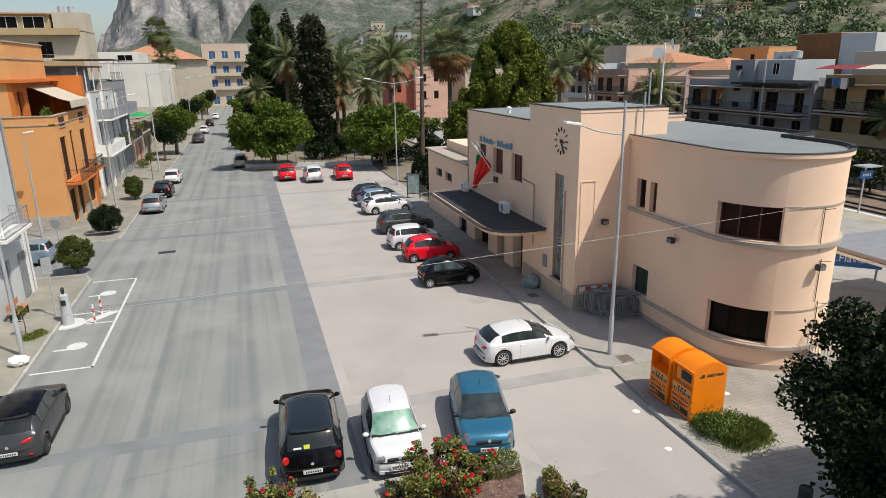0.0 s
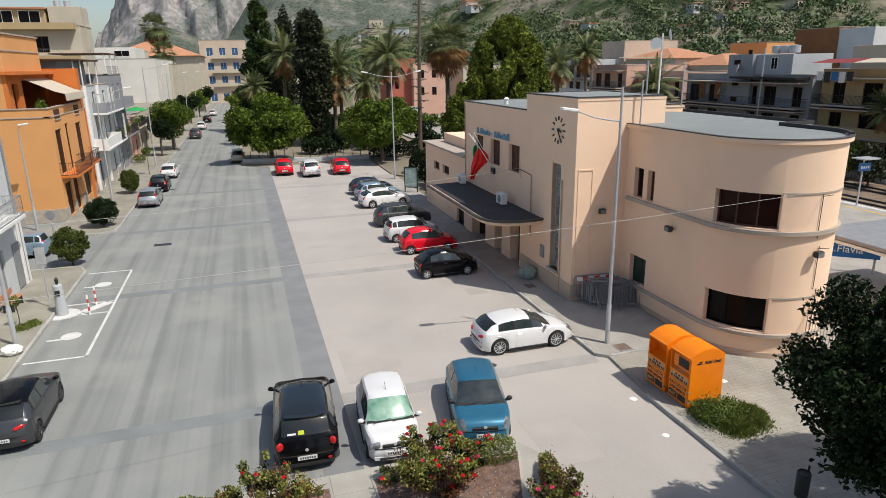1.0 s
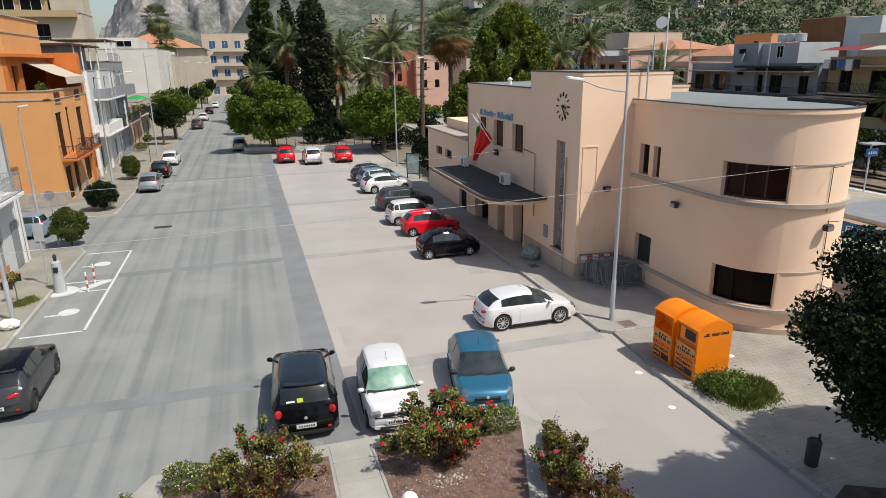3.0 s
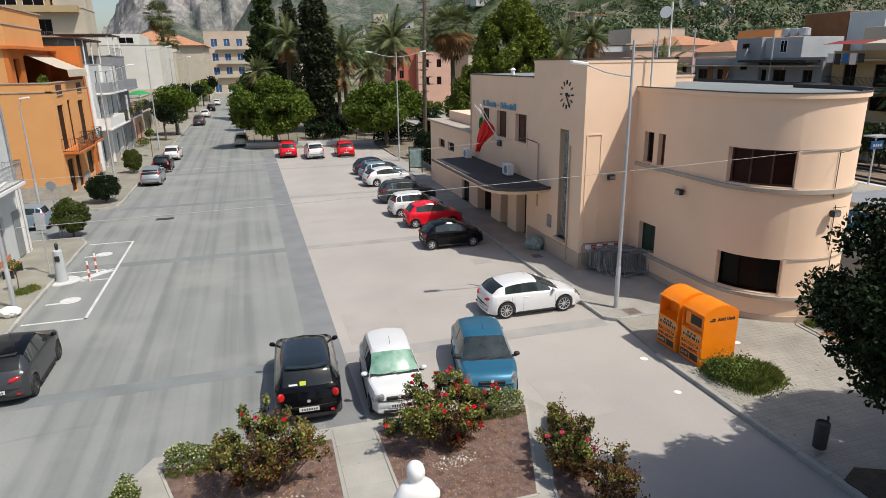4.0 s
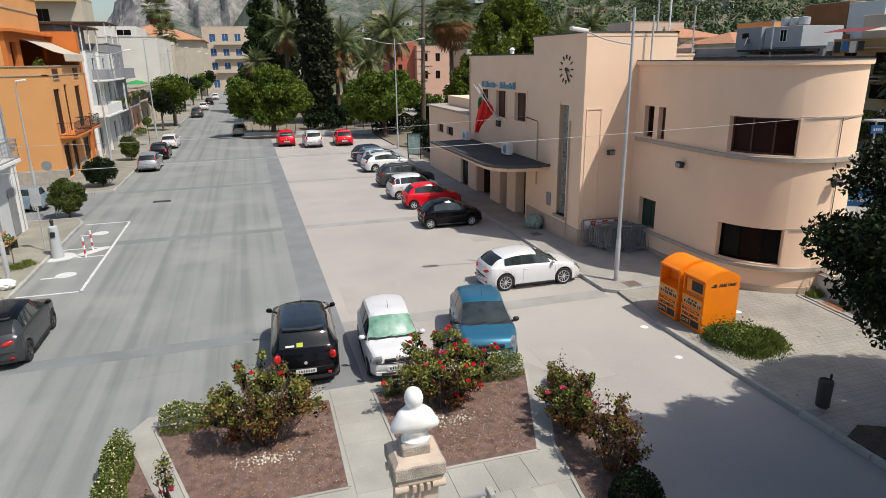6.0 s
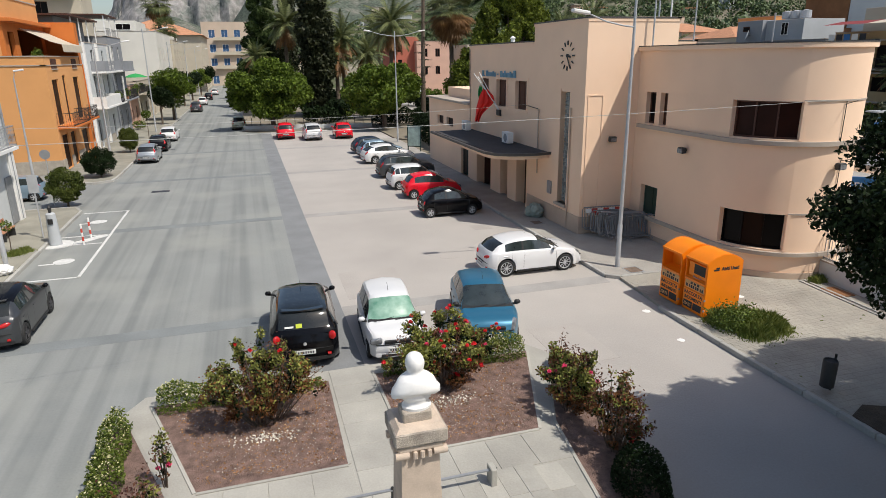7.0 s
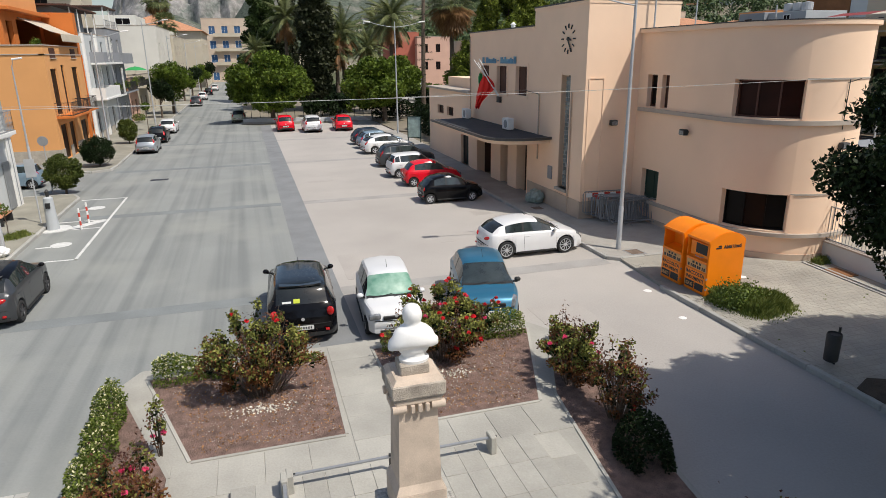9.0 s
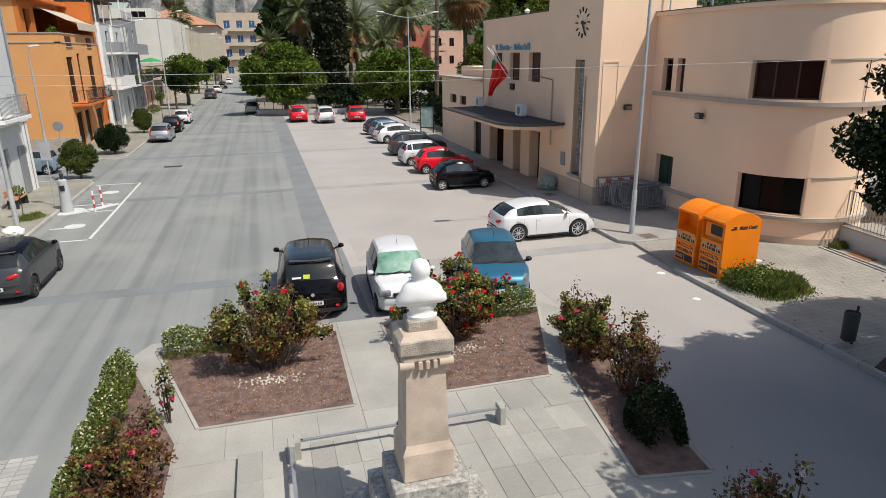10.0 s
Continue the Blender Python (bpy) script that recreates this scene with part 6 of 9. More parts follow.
for k, (px, py, pc, lb) in enumerate(((-7.7, 133, P_WHITE, "white car far down the street"), (-7.4, 150, P_BLACK, "black car far down the street"), (-2.6, 146, P_GREY, "grey car far down the street"), (-6.9, 171, P_WHITE, "white car far down the street"), (-2.2, 190, P_BLACK, "black car far down the street"), (4.2, 205, P_WHITE, "white car parked before the far building"), (10.0, 206, P_SILVER, "silver car parked before the far building"))):
    car("hatchback", lb, px, py, 90 if k < 5 else 5, pc, rear_rake=0.35)

# ---- monument garden ----
AX = 2.13
isl = part("garden_island", prism(bmesh.new(), [(AX - 5.75, 2.0), (6.62, 2.0), (7.1, 7.5), (AX + 5.75, 14.6), (AX + 5.1, 15.75), (AX - 5.1, 15.75), (AX - 5.75, 14.6)], -0.05, 0.13), M_TILE)
tagged(isl, "raised island of grey paving slabs with flower beds", "island", kind="structure")


def bed(pts, name, lb):
    b = tagged(part(name, prism(bmesh.new(), pts, 0.1, 0.15), M_SOIL), lb, "flower bed", kind="structure")
    n = len(pts)
    for i in range(n):
        a, c = Vector(pts[i]), Vector(pts[(i + 1) % n])
        d = (c - a).normalized()
        nn = Vector((d.y, -d.x))
        q = [a, c, c + nn * 0.07, a + nn * 0.07]
        part("edging", prism(bmesh.new(), [tuple(v) for v in q], 0.1, 0.156), M_TILE, b)
    return b


bed1 = bed([(AX - 3.65, 11.45), (AX - 0.68, 11.45), (AX - 0.62, 15.15), (AX - 4.85, 15.15)], "flower_bed", "bed of dark mulch with rose bushes and edging stones")
bed2 = bed([(AX + 0.68, 11.45), (AX + 3.65, 11.45), (AX + 5.0, 15.15), (AX + 0.62, 15.15)], "flower_bed", "bed of dark mulch with a large red rose bush")
bed5 = bed([(5.75, 3.0), (6.6, 3.0), (6.93, 6.75), (5.72, 6.9)], "flower_bed", "small bed with tall pale roses in the tree shade")
bed3 = bed([(5.72, 7.8), (6.98, 7.6), (7.76, 14.5), (7.5, 14.5), (6.3, 11.6)], "flower_bed", "narrow bed with roses and a clipped hedge")
bed4 = bed([(AX - 5.6, 5.2), (AX - 4.05, 5.2), (AX - 4.05, 11.0), (AX - 5.3, 14.4), (AX - 5.6, 14.4)], "flower_bed", "narrow bed with a low hedge and roses")
plat = part("monument_platform", prism(bmesh.new(), rect(AX - 2.9, 3.5, AX + 2.9, 10.2), 0.1, 0.24), M_TILE)
tagged(plat, "low paved platform of the monument", "platform", kind="structure")
MX, MY = 1.95, 7.5
mon = thing("monument", Matrix.Translation((MX, MY, 0)), "weathered sandstone pedestal on a stepped stone base", "monument")


def taper_box(bm, w0, d0, z0, w1, d1, z1):
    v = [bm.verts.new(p) for p in ((-w0, -d0, z0), (w0, -d0, z0), (w0, d0, z0), (-w0, d0, z0), (-w1, -d1, z1), (w1, -d1, z1), (w1, d1, z1), (-w1, d1, z1))]
    for f in ((3, 2, 1, 0), (4, 5, 6, 7), (0, 1, 5, 4), (1, 2, 6, 5), (2, 3, 7, 6), (3, 0, 4, 7)):
        bm.faces.new([v[i] for i in f])
    return bm


for x0, x1 in ((-1.05, -0.56), (-0.51, 0.52), (0.53, 1.05)):
    part("step", box(bmesh.new(), x0, -0.95, 0.22, x1, 0.95, 0.5, bevel=0.02), M_OLDMARBLE, mon)
part("step", box(bmesh.new(), -0.72, -0.7, 0.5, 0.72, 0.7, 0.95, bevel=0.02), M_OLDMARBLE, mon)
part("step", box(bmesh.new(), -0.52, -0.5, 0.95, 0.52, 0.5, 1.36, bevel=0.02), M_OLDMARBLE, mon)
part("base", box(bmesh.new(), -0.36, -0.34, 1.36, 0.36, 0.34, 1.78, bevel=0.015), M_SANDSTONE, mon)
part("base_moulding", taper_box(bmesh.new(), 0.36, 0.34, 1.78, 0.30, 0.28, 1.9), M_SANDSTONE, mon)
part("shaft", taper_box(bmesh.new(), 0.30, 0.28, 1.9, 0.265, 0.25, 3.06), M_SANDSTONE, mon)
part("capital", box(bmesh.new(), -0.325, -0.31, 3.15, 0.325, 0.31, 3.24, bevel=0.02), M_SANDSTONE, mon)
part("neck", boxbm(-0.275, -0.26, 3.05, 0.275, 0.26, 3.16), M_SANDSTONE, mon)
for s in (-1, 1):
    for k in range(3):
        part("dentil", box(bmesh.new(), -0.12 + 0.10 * k, min(s * 0.25, s * 0.335), 3.04, -0.06 + 0.10 * k, max(s * 0.25, s * 0.335), 3.16, bevel=0.012), M_SANDSTONE, mon)
        part("dentil", box(bmesh.new(), min(s * 0.26, s * 0.35), -0.12 + 0.10 * k, 3.04, max(s * 0.26, s * 0.35), -0.06 + 0.10 * k, 3.16, bevel=0.012), M_SANDSTONE, mon)
    for e in (-1, 1):
        part("scroll", tube(bmesh.new(), [(e * 0.17, s * 0.285, 3.11), (e * 0.36, s * 0.285, 3.11)], 0.06, seg=12), M_SANDSTONE, mon, smooth=40)
part("cornice", box(bmesh.new(), -0.365, -0.345, 3.26, 0.365, 0.345, 3.46, bevel=0.016), M_LICHEN, mon)
part("cornice_fillet", boxbm(-0.335, -0.32, 3.23, 0.335, 0.32, 3.285), M_LICHEN, mon)
part("top_block", taper_box(bmesh.new(), 0.345, 0.325, 3.46, 0.29, 0.27, 3.52), M_SANDSTONE, mon)
part("bust_plinth", box(bmesh.new(), -0.205, -0.17, 3.51, 0.19, 0.16, 3.66, bevel=0.012), M_LICHEN, mon)
# plain marble bust: one mesh turned from widths at each height
def smooth_step(u):
    u = max(0.0, min(1.0, u))
    return u * u * (3 - 2 * u)


bb = bmesh.new()
levels = [(3.66, 0.20, 0.16), (3.70, 0.205, 0.165), (3.72, 0.17, 0.13), (3.76, 0.165, 0.12), (3.80, 0.20, 0.14), (3.84, 0.215, 0.155), (3.875, 0.215, 0.15), (3.90, 0.30, 0.17), (3.925, 0.338, 0.19), (3.96, 0.345, 0.20), (4.01, 0.335, 0.20), (4.06, 0.295, 0.19), (4.10, 0.255, 0.18), (4.13, 0.20, 0.155), (4.15, 0.15, 0.13), (4.17, 0.118, 0.115), (4.185, 0.108, 0.112), (4.205, 0.112, 0.122), (4.24, 0.124, 0.142), (4.285, 0.13, 0.153), (4.33, 0.128, 0.152), (4.38, 0.112, 0.135), (4.415, 0.085, 0.10), (4.435, 0.045, 0.055)]
rows = []
for z, a, b in levels:
    rows.append([bb.verts.new((a * math.cos(q) * (1 + 0.015 * math.sin(5 * q + z * 30)), b * math.sin(q) + (0.035 if z > 4.19 else 0.02 if z > 4.14 else 0), z - 0.075 * smooth_step((z - 3.88) / 0.03) * smooth_step((4.12 - z) / 0.06) * abs(math.cos(q)) ** 2.5 + 0.010 * math.sin(4 * q + 60 * z) * (3.8 < z < 4.05))) for q in [2 * math.pi * k / 32 for k in range(32)]])
for a, b in zip(rows, rows[1:]):
    for k in range(32):
        bb.faces.new((a[k], a[(k + 1) % 32], b[(k + 1) % 32], b[k]))
bb.faces.new(rows[-1])
bb.faces.new(rows[0][::-1])
bust = tagged(part("bust_statue", bb, M_MARBLE, None, smooth=60), "plain white marble bust on the pedestal", "statue")
bust.matrix_basis = Matrix.Translation((MX + 0.02, MY, 0))
# low rail on stone stubs round the monument
RX0, RX1, RY0, RY1 = 0.15, 4.03, 4.6, 9.86
for (x0, y0, x1, y1) in ((RX0 + 0.1, RY1, 2.05, RY1), (2.9, RY1, RX1, RY1), (RX0, RY0, RX0, RY1 - 0.1)):
    rl = thing("low_railing", None, "low flat steel rail on short stone stubs", "railing", "railings round the monument")
    ox, oy = (0.0, 0.03) if y0 == y1 else (0.03, 0.0)
    part("bar", boxbm(x0 - ox, y0 - oy, 0.53, x1 + ox, y1 + oy, 0.56), M_STEEL, rl)
    for k, (x, y) in enumerate(((x0, y0), (x1, y1))):
        if (x, y) != (2.05, RY1) and (x, y) != (2.9, RY1):
            part("stone_stub", box(bmesh.new(), x - 0.06, y - 0.14, 0.22, x + 0.06, y + 0.14, 0.62, bevel=0.015), M_TILE, rl)
            part("rail_end", tube(bmesh.new(), [(x, y, 0.545), (x + 0.1, y, 0.545)], 0.03, seg=8), M_DARKSTEEL, rl)
        else:
            part("end_post", boxbm(x - 0.025, y - 0.025, 0.22, x + 0.025, y + 0.025, 0.6), M_DARKSTEEL, rl)
st = tagged(part("stone_stub", box(bmesh.new(), 4.05, 6.2, 0.22, 4.17, 6.48, 0.55, bevel=0.015), M_TILE), "short stone stub of the missing rail", "stub")

# ---- hills and mountain ----
def hill(name, label, az0, az1, na, r0, r1, nr, rise, rough, material, cat):
    bm = bmesh.new()
    grid = []
    for i in range(na + 1):
        az = az0 + (az1 - az0) * i / na
        row = []
        for j in range(nr + 1):
            r = r0 + (r1 - r0) * (j / nr) ** 1.25
            z = rise(az, r, j / nr)
            p = Vector((r * math.sin(radians(az)), r * math.cos(radians(az)), 0))
            z += rough * (min(1.0, z / 90) if rough > 50 else 1.0) * (j / nr) ** 0.5 * (noise.fractal(p * 0.006, 0.9, 2.1, 5) + 0.5 * noise.ridged_multi_fractal(p * 0.011, 0.8, 2, 4, 1, 2) - 0.5)
            if rough > 50:
                crag = 14 * noise.noise(p * 0.03) + 9 * noise.noise(p * 0.07) + 5 * noise.noise(p * 0.15)
                z += crag * min(1, z / 60)
                p *= 1 + 0.02 * noise.noise(Vector((az * 0.9, z * 0.012, 3.0))) + 0.008 * noise.noise(Vector((az * 3, z * 0.05, 7.0)))
            row.append(bm.verts.new((p.x, p.y, max(-2, z) if j else -3)))
        grid.append(row)
    for a, b in zip(grid, grid[1:]):
        for j in range(nr):
            bm.faces.new((a[j], b[j], b[j + 1], a[j + 1]))
    bmesh.ops.recalc_face_normals(bm, faces=bm.faces)
    return tagged(part(name, bm, material, None, smooth=80), label, cat, kind="structure")


def rock_rise(az, r, u):
    side = max(0.0, min(1.0, (az + 10.7 + 0.4 * math.sin(u * 9)) / 10.0)) ** 0.9
    return side * (18 + 370 * smooth_step((u - 0.16) / 0.40) ** 0.8)


def foot_rise(az, r, u):
    return (48 + 10 * math.sin(az * 0.9)) * smooth_step(u * 1.2) * smooth_step((az + 10.9) / 1.6)


def green_rise(az, r, u):
    k = smooth_step((az - 12) / 26)
    return (8 + 150 * smooth_step(u * 1.02) ** 0.9) * (0.25 + 0.75 * k) * smooth_step((az - 2) / 10)


def middle_rise(az, r, u):
    return 190 * smooth_step(u) * smooth_step((az + 4) / 9)


hill("mountain", "grey limestone cliffs with scrub at the foot, haze put into the colour", -24, 24, 260, 900, 1700, 100, rock_rise, 60, M_HILLROCK, "mountain")
hill("foot_hill", "green slope at the foot of the cliffs, dulled in colour for haze", -13, 14, 90, 690, 980, 24, foot_rise, 9, M_HILLFAR, "hill")
hill("far_hill", "green ridge behind the garden trees, haze put into the colour", -4, 40, 80, 620, 1300, 34, middle_rise, 30, M_HILLFAR, "hill")
hill_ob = hill("hillside", "green scrubby hillside dotted with houses", 4, 80, 150, 190, 720, 60, green_rise, 14, M_HILLGREEN, "hill")
# scrub on the hillside
rng = np.random.default_rng(5)
co = np.empty(3 * len(hill_ob.data.vertices))
hill_ob.data.vertices.foreach_get("co", co)
co = co.reshape(-1, 3)
ok = co[(co[:, 2] > 4) & (np.hypot(co[:, 0], co[:, 1]) < 690) & (np.arctan2(co[:, 0], co[:, 1]) < 0.98)]
ok = ok[np.array([noise.noise(Vector(p) * 0.011) + 0.5 * noise.noise(Vector(p) * 0.03) > (-0.05 if math.atan2(p[0], p[1]) < 0.62 else -0.35) for p in ok])]
NB, NQ = 6200, 64
pick = ok[rng.integers(0, len(ok), NB)] + rng.normal(size=(NB, 3)) * (4.0, 4.0, 0.2)
size = np.clip(rng.lognormal(0.55, 0.45, NB), 0.6, 4.4)
out = rng.normal(size=(NB, NQ, 3))
out[..., 2] = np.abs(out[..., 2]) - 0.25
out /= np.linalg.norm(out, axis=2, keepdims=True)
mid = pick[:, None] + out * rng.uniform(0.72, 1.08, (NB, NQ, 1)) * (size[:, None] * rng.uniform(0.8, 1.25, (NB, 3)))[:, None] + np.c_[np.zeros((NB, 2)), size * 0.4][:, None]
nrm = out + rng.normal(size=out.shape) * 0.30
nrm /= np.linalg.norm(nrm, axis=2, keepdims=True)
ta = np.cross(nrm, rng.normal(size=out.shape))
ta /= np.linalg.norm(ta, axis=2, keepdims=True)
tb = np.cross(nrm, ta)
ls = size[:, None, None] * rng.uniform(0.09, 0.21, (NB, NQ, 1))
q = np.stack([mid - ta * ls, mid - tb * ls * 0.7, mid + ta * ls, mid + tb * ls * 0.7], axis=2).reshape(-1, 4, 3)
tagged(quads_object("hillside_scrub", q, M_HILLBUSH), "dark scrub and small trees on the hillside", "scrub", kind="stuff")
spots = [(160.4, 205.7, 28.4), (165.8, 201.4, 29.2), (171.1, 196.9, 29.0), (153.8, 183.5, 23.0), (141.5, 184.8, 20.0), (127.3, 236.2, 24.2), (129.8, 226.3, 23.4), (179.4, 179.2, 28.2)]
for k in range(70):
    p = ok[rng.integers(0, len(ok))]
    if k < len(spots):
        p = spots[k]
    elif p[2] > 90 or math.hypot(p[0], p[1]) < 360:
        continue
    w, d, h = (rng.uniform(6, 13), rng.uniform(5, 9), rng.uniform(3, 6.5)) if k >= len(spots) else (rng.uniform(4.5, 7.5), 4.0, rng.uniform(1.8, 2.8))
    hv = thing("hill_house", Matrix.Translation((p[0], p[1], p[2] - 1.0)) @ Matrix.Rotation(rng.uniform(-0.4, 0.4), 4, "Z"), "small pale house on the hillside", "house", "houses on the hillside")
    part("wall", boxbm(-w / 2, -d / 2, 0, w / 2, d / 2, h + 1), (M_WHITEWALL, M_CREAM, M_PINK)[k % 3], hv)
    part("roof", boxbm(-w / 2 - 0.3, -d / 2 - 0.3, h + 1, w / 2 + 0.3, d / 2 + 0.3, h + 1.4), (M_TERRA, M_SILL)[k % 2], hv)
    for i in range(3):
        part("window", boxbm(-w / 2 + w * (0.2 + 0.28 * i), -d / 2 - 0.04, h * 0.45, -w / 2 + w * (0.2 + 0.28 * i) + 1.0, -d / 2 + 0.05, h * 0.45 + 1.4), M_DARKGLASS, hv)

# ---- trees ----
def crown_tree(name, label, x, y, trunk_h, trunk_r, blobs, n, leaf, lm, seed, z=0.0, limbs=7, cat="tree", shell=0.5, flat=0.0, bark=M_BARK, fill=0):
    """Tapered trunk with limbs that reach into a crown of loose leaves."""
    rg = np.random.default_rng(seed)
    t = thing(name, Matrix.Translation((x, y, z)), label, cat)
    bm = bmesh.new()
    tube(bm, [(0, 0, -0.1), (0.03, 0.02, trunk_h * 0.5), (0.0, 0.05, trunk_h), (0.05, 0, trunk_h * 1.25)], trunk_r, trunk_r * 0.6, 9)
    part("trunk", bm, bark, t, smooth=60)
    for k in range(limbs):
        b = blobs[k % len(blobs)]
        d = rg.normal(size=3) * 0.35
        e = Vector((b[0] + d[0] * b[3], b[1] + d[1] * b[4], b[2] + d[2] * b[5]))
        s = Vector((0, 0, trunk_h * rg.uniform(0.75, 1.15)))
        m = s.lerp(e, 0.5) + Vector((0, 0, 0.12 * (e - s).length))
        part("limb", tube(bmesh.new(), [s, m, e], trunk_r * 0.42, trunk_r * 0.12, 6), bark, t, smooth=60)
    pts = blob_points(rg, blobs, n, shell)
    pts = pts[pts[:, 2] > 0.15]
    q = leaves(rg, pts, leaf, leaf * 0.55, 0.3, flat)
    if fill:
        inner = blob_points(rg, [(b[0], b[1], b[2], b[3] * 0.86, b[4] * 0.86, b[5] * 0.86) for b in blobs], fill, 0.9)
        inner = inner[inner[:, 2] > 0.3]
        q = np.concatenate((q, leaves(rg, inner, leaf * 2.2, leaf * 1.3, 0.3)))
    quads_object("crown", q, lm, t)
    return t


def lumps(rg, n, c, r, size, squash=0.8):
    """Blobs spread over an ellipsoid."""
    out = []
    for k in range(n):
        d = rg.normal(size=3)
        d /= np.linalg.norm(d)
        s = size * rg.uniform(0.7, 1.2)
        out.append((c[0] + d[0] * r[0], c[1] + d[1] * r[1], c[2] + d[2] * r[2], s, s, s * squash))
    out.append((*c, r[0] * 0.9, r[1] * 0.9, r[2] * 0.9))
    return out


rg = np.random.default_rng(3)
# two broad clipped trees at the end of the forecourt
crown_tree("broad_tree", "broad glossy-leaved clipped tree at the forecourt end", 3.1, 81.0, 1.8, 0.34, lumps(rg, 26, (0, 0, 4.8), (3.9, 3.4, 2.4), 1.5), 26000, 0.34, M_LEAF, 11, fill=5000)
crown_tree("broad_tree", "broad glossy-leaved clipped tree by the garden corner", 15.9, 76.0, 1.8, 0.34, lumps(rg, 26, (0, 0, 4.6), (3.5, 3.2, 2.3), 1.4), 26000, 0.34, M_LEAF, 12, fill=5000)
# street trees
crown_tree("street_tree", "leafy street tree on the pavement", -9.8, 99.0, 2.4, 0.2, lumps(rg, 9, (0.6, 0, 5.0), (1.9, 1.9, 2.2), 1.4), 6000, 0.36, M_LEAF, 13, z=0.12)
crown_tree("street_tree", "small round street tree on the pavement", -10.6, 92.0, 2.0, 0.14, lumps(rg, 6, (0, 0, 3.3), (1.0, 1.0, 0.8), 0.9), 2600, 0.32, M_LEAFDARK, 14, z=0.12)
for k, (tx, ty, s) in enumerate(((-10.6, 128, 0.75), (-10.4, 146, 0.9), (-9.8, 166, 0.9), (-9.4, 186, 1.0), (-1.0, 150, 0.9), (-0.6, 170, 1.0))):
    crown_tree("street_tree", "dark street tree further down the street", tx, ty, 2.4, 0.18, lumps(rg, 7, (0, 0, 4.6 * s), (1.7 * s, 1.7 * s, 1.8 * s), 1.3 * s), 2200, 0.5, M_LEAFDARK if k % 2 else M_LEAF, 20 + k, z=0.1)
# clipped bushes on the pavement
for k, (bx, by, w, h) in enumerate(((-10.45, 41.4, 1.06, 2.35), (-10.45, 51.1, 1.2, 2.25), (-10.5, 64.6, 0.88, 2.4))):
    crown_tree("round_bush", "clipped round oleander bush on the pavement" if k == 1 else "clipped round bush on the pavement", bx, by, 0.5, 0.07, lumps(rg, 60, (0, 0, h * 0.52), (w * 0.84, w * 0.84, h * 0.38), w * 0.20) + [(0, 0, h * 0.5, w * 0.86, w * 0.86, h * 0.42)], 15000, 0.10, M_BUSH if k != 1 else M_LEAFDARK, 30 + k, z=0.14, limbs=5, cat="bush")
crown_tree("sapling", "thin young tree with a sparse top", -10.3, 76.0, 2.3, 0.04, [(0, 0, 2.6, 0.5, 0.5, 0.4)], 350, 0.2, M_LEAF, 37, z=0.14, limbs=3)
crown_tree("flower_shrub", "yellow-flowered shrub against the house", -12.6, 86.5, 0.4, 0.04, [(0, 0, 0.6, 0.8, 0.7, 0.5)], 700, 0.16, M_HEDGE, 38, z=0.14, limbs=3, cat="bush")
# dark tall tree over the clipped ones, cypresses and conifers
crown_tree("cypress", "tall dark cypress with a browned top", 10.3, 95, 2.0, 0.45, [(0, 0, 4, 2.0, 2.0, 4), (0.2, 0, 8, 2.5, 2.4, 4.2), (0, 0.1, 12.2, 2.7, 2.5, 3.6), (-0.2, 0, 16.0, 2.0, 1.9, 3.0)], 16000, 0.55, M_CYPRESS, 40, shell=0.6)
crown_tree("conifer", "tall green conifer behind the garden", 4.2, 120, 3.0, 0.4, [(0.9 * (4.4 - 0.17 * q) * math.cos(2.4 * q), 0.9 * (4.4 - 0.17 * q) * math.sin(2.4 * q), 4.0 + 0.78 * q, 1.75 - 0.035 * q, 1.75 - 0.035 * q, 1.3) for q in range(23)] + [(0, 0, 10, 2.6, 2.6, 7), (0, 0, 20.5, 1.1, 1.1, 2.2)], 20000, 0.42, M_CONIFER, 41, shell=0.7, fill=4000)
crown_tree("cypress", "slim dark cypress behind the garden", 9.9, 140, 2.0, 0.3, [(0, 0, 8, 1.8, 1.8, 7), (0, 0, 16, 1.9, 1.9, 6.6)], 5000, 0.7, M_CYPRESS, 42)
crown_tree("cypress", "slim dark cypress among the palms", 6.6, 118, 2.0, 0.3, [(0, 0, 6, 1.6, 1.6, 6), (0, 0, 10, 1.4, 1.4, 4)], 4000, 0.7, M_CYPRESS, 43)
pine = [(0.3, 0, 7.5, 3.0, 3.0, 3.2)]
for k in range(190):
    a, u = rg.uniform(0, 2 * math.pi), rg.uniform(0, 1) ** 1.15
    rr = 5.7 * (1 - u ** 2.1) ** 0.62 * (0.72 + 0.28 * smooth_step(u / 0.3)) * rg.uniform(0.72, 1.0)
    sz = rg.uniform(0.65, 1.05)
    pine.append((rr * math.cos(a) + 0.5 * u, rr * math.sin(a), 4.9 + 10.6 * u, sz, sz, sz * 1.45))
crown_tree("pine_tree", "large bright green pine with upright tufts behind the station", 30.3, 72.5, 4.5, 0.5, pine, 90000, 0.30, M_PINE, 44, shell=0.75, limbs=12, fill=14000)
crown_tree("pine_tree", "small lower pine beside the large one", 24.6, 70.5, 2.2, 0.22, lumps(rg, 34, (0, 0, 4.9), (2.0, 2.0, 2.3), 0.8, 1.2), 16000, 0.30, M_PINE, 45, shell=0.75, fill=3000)


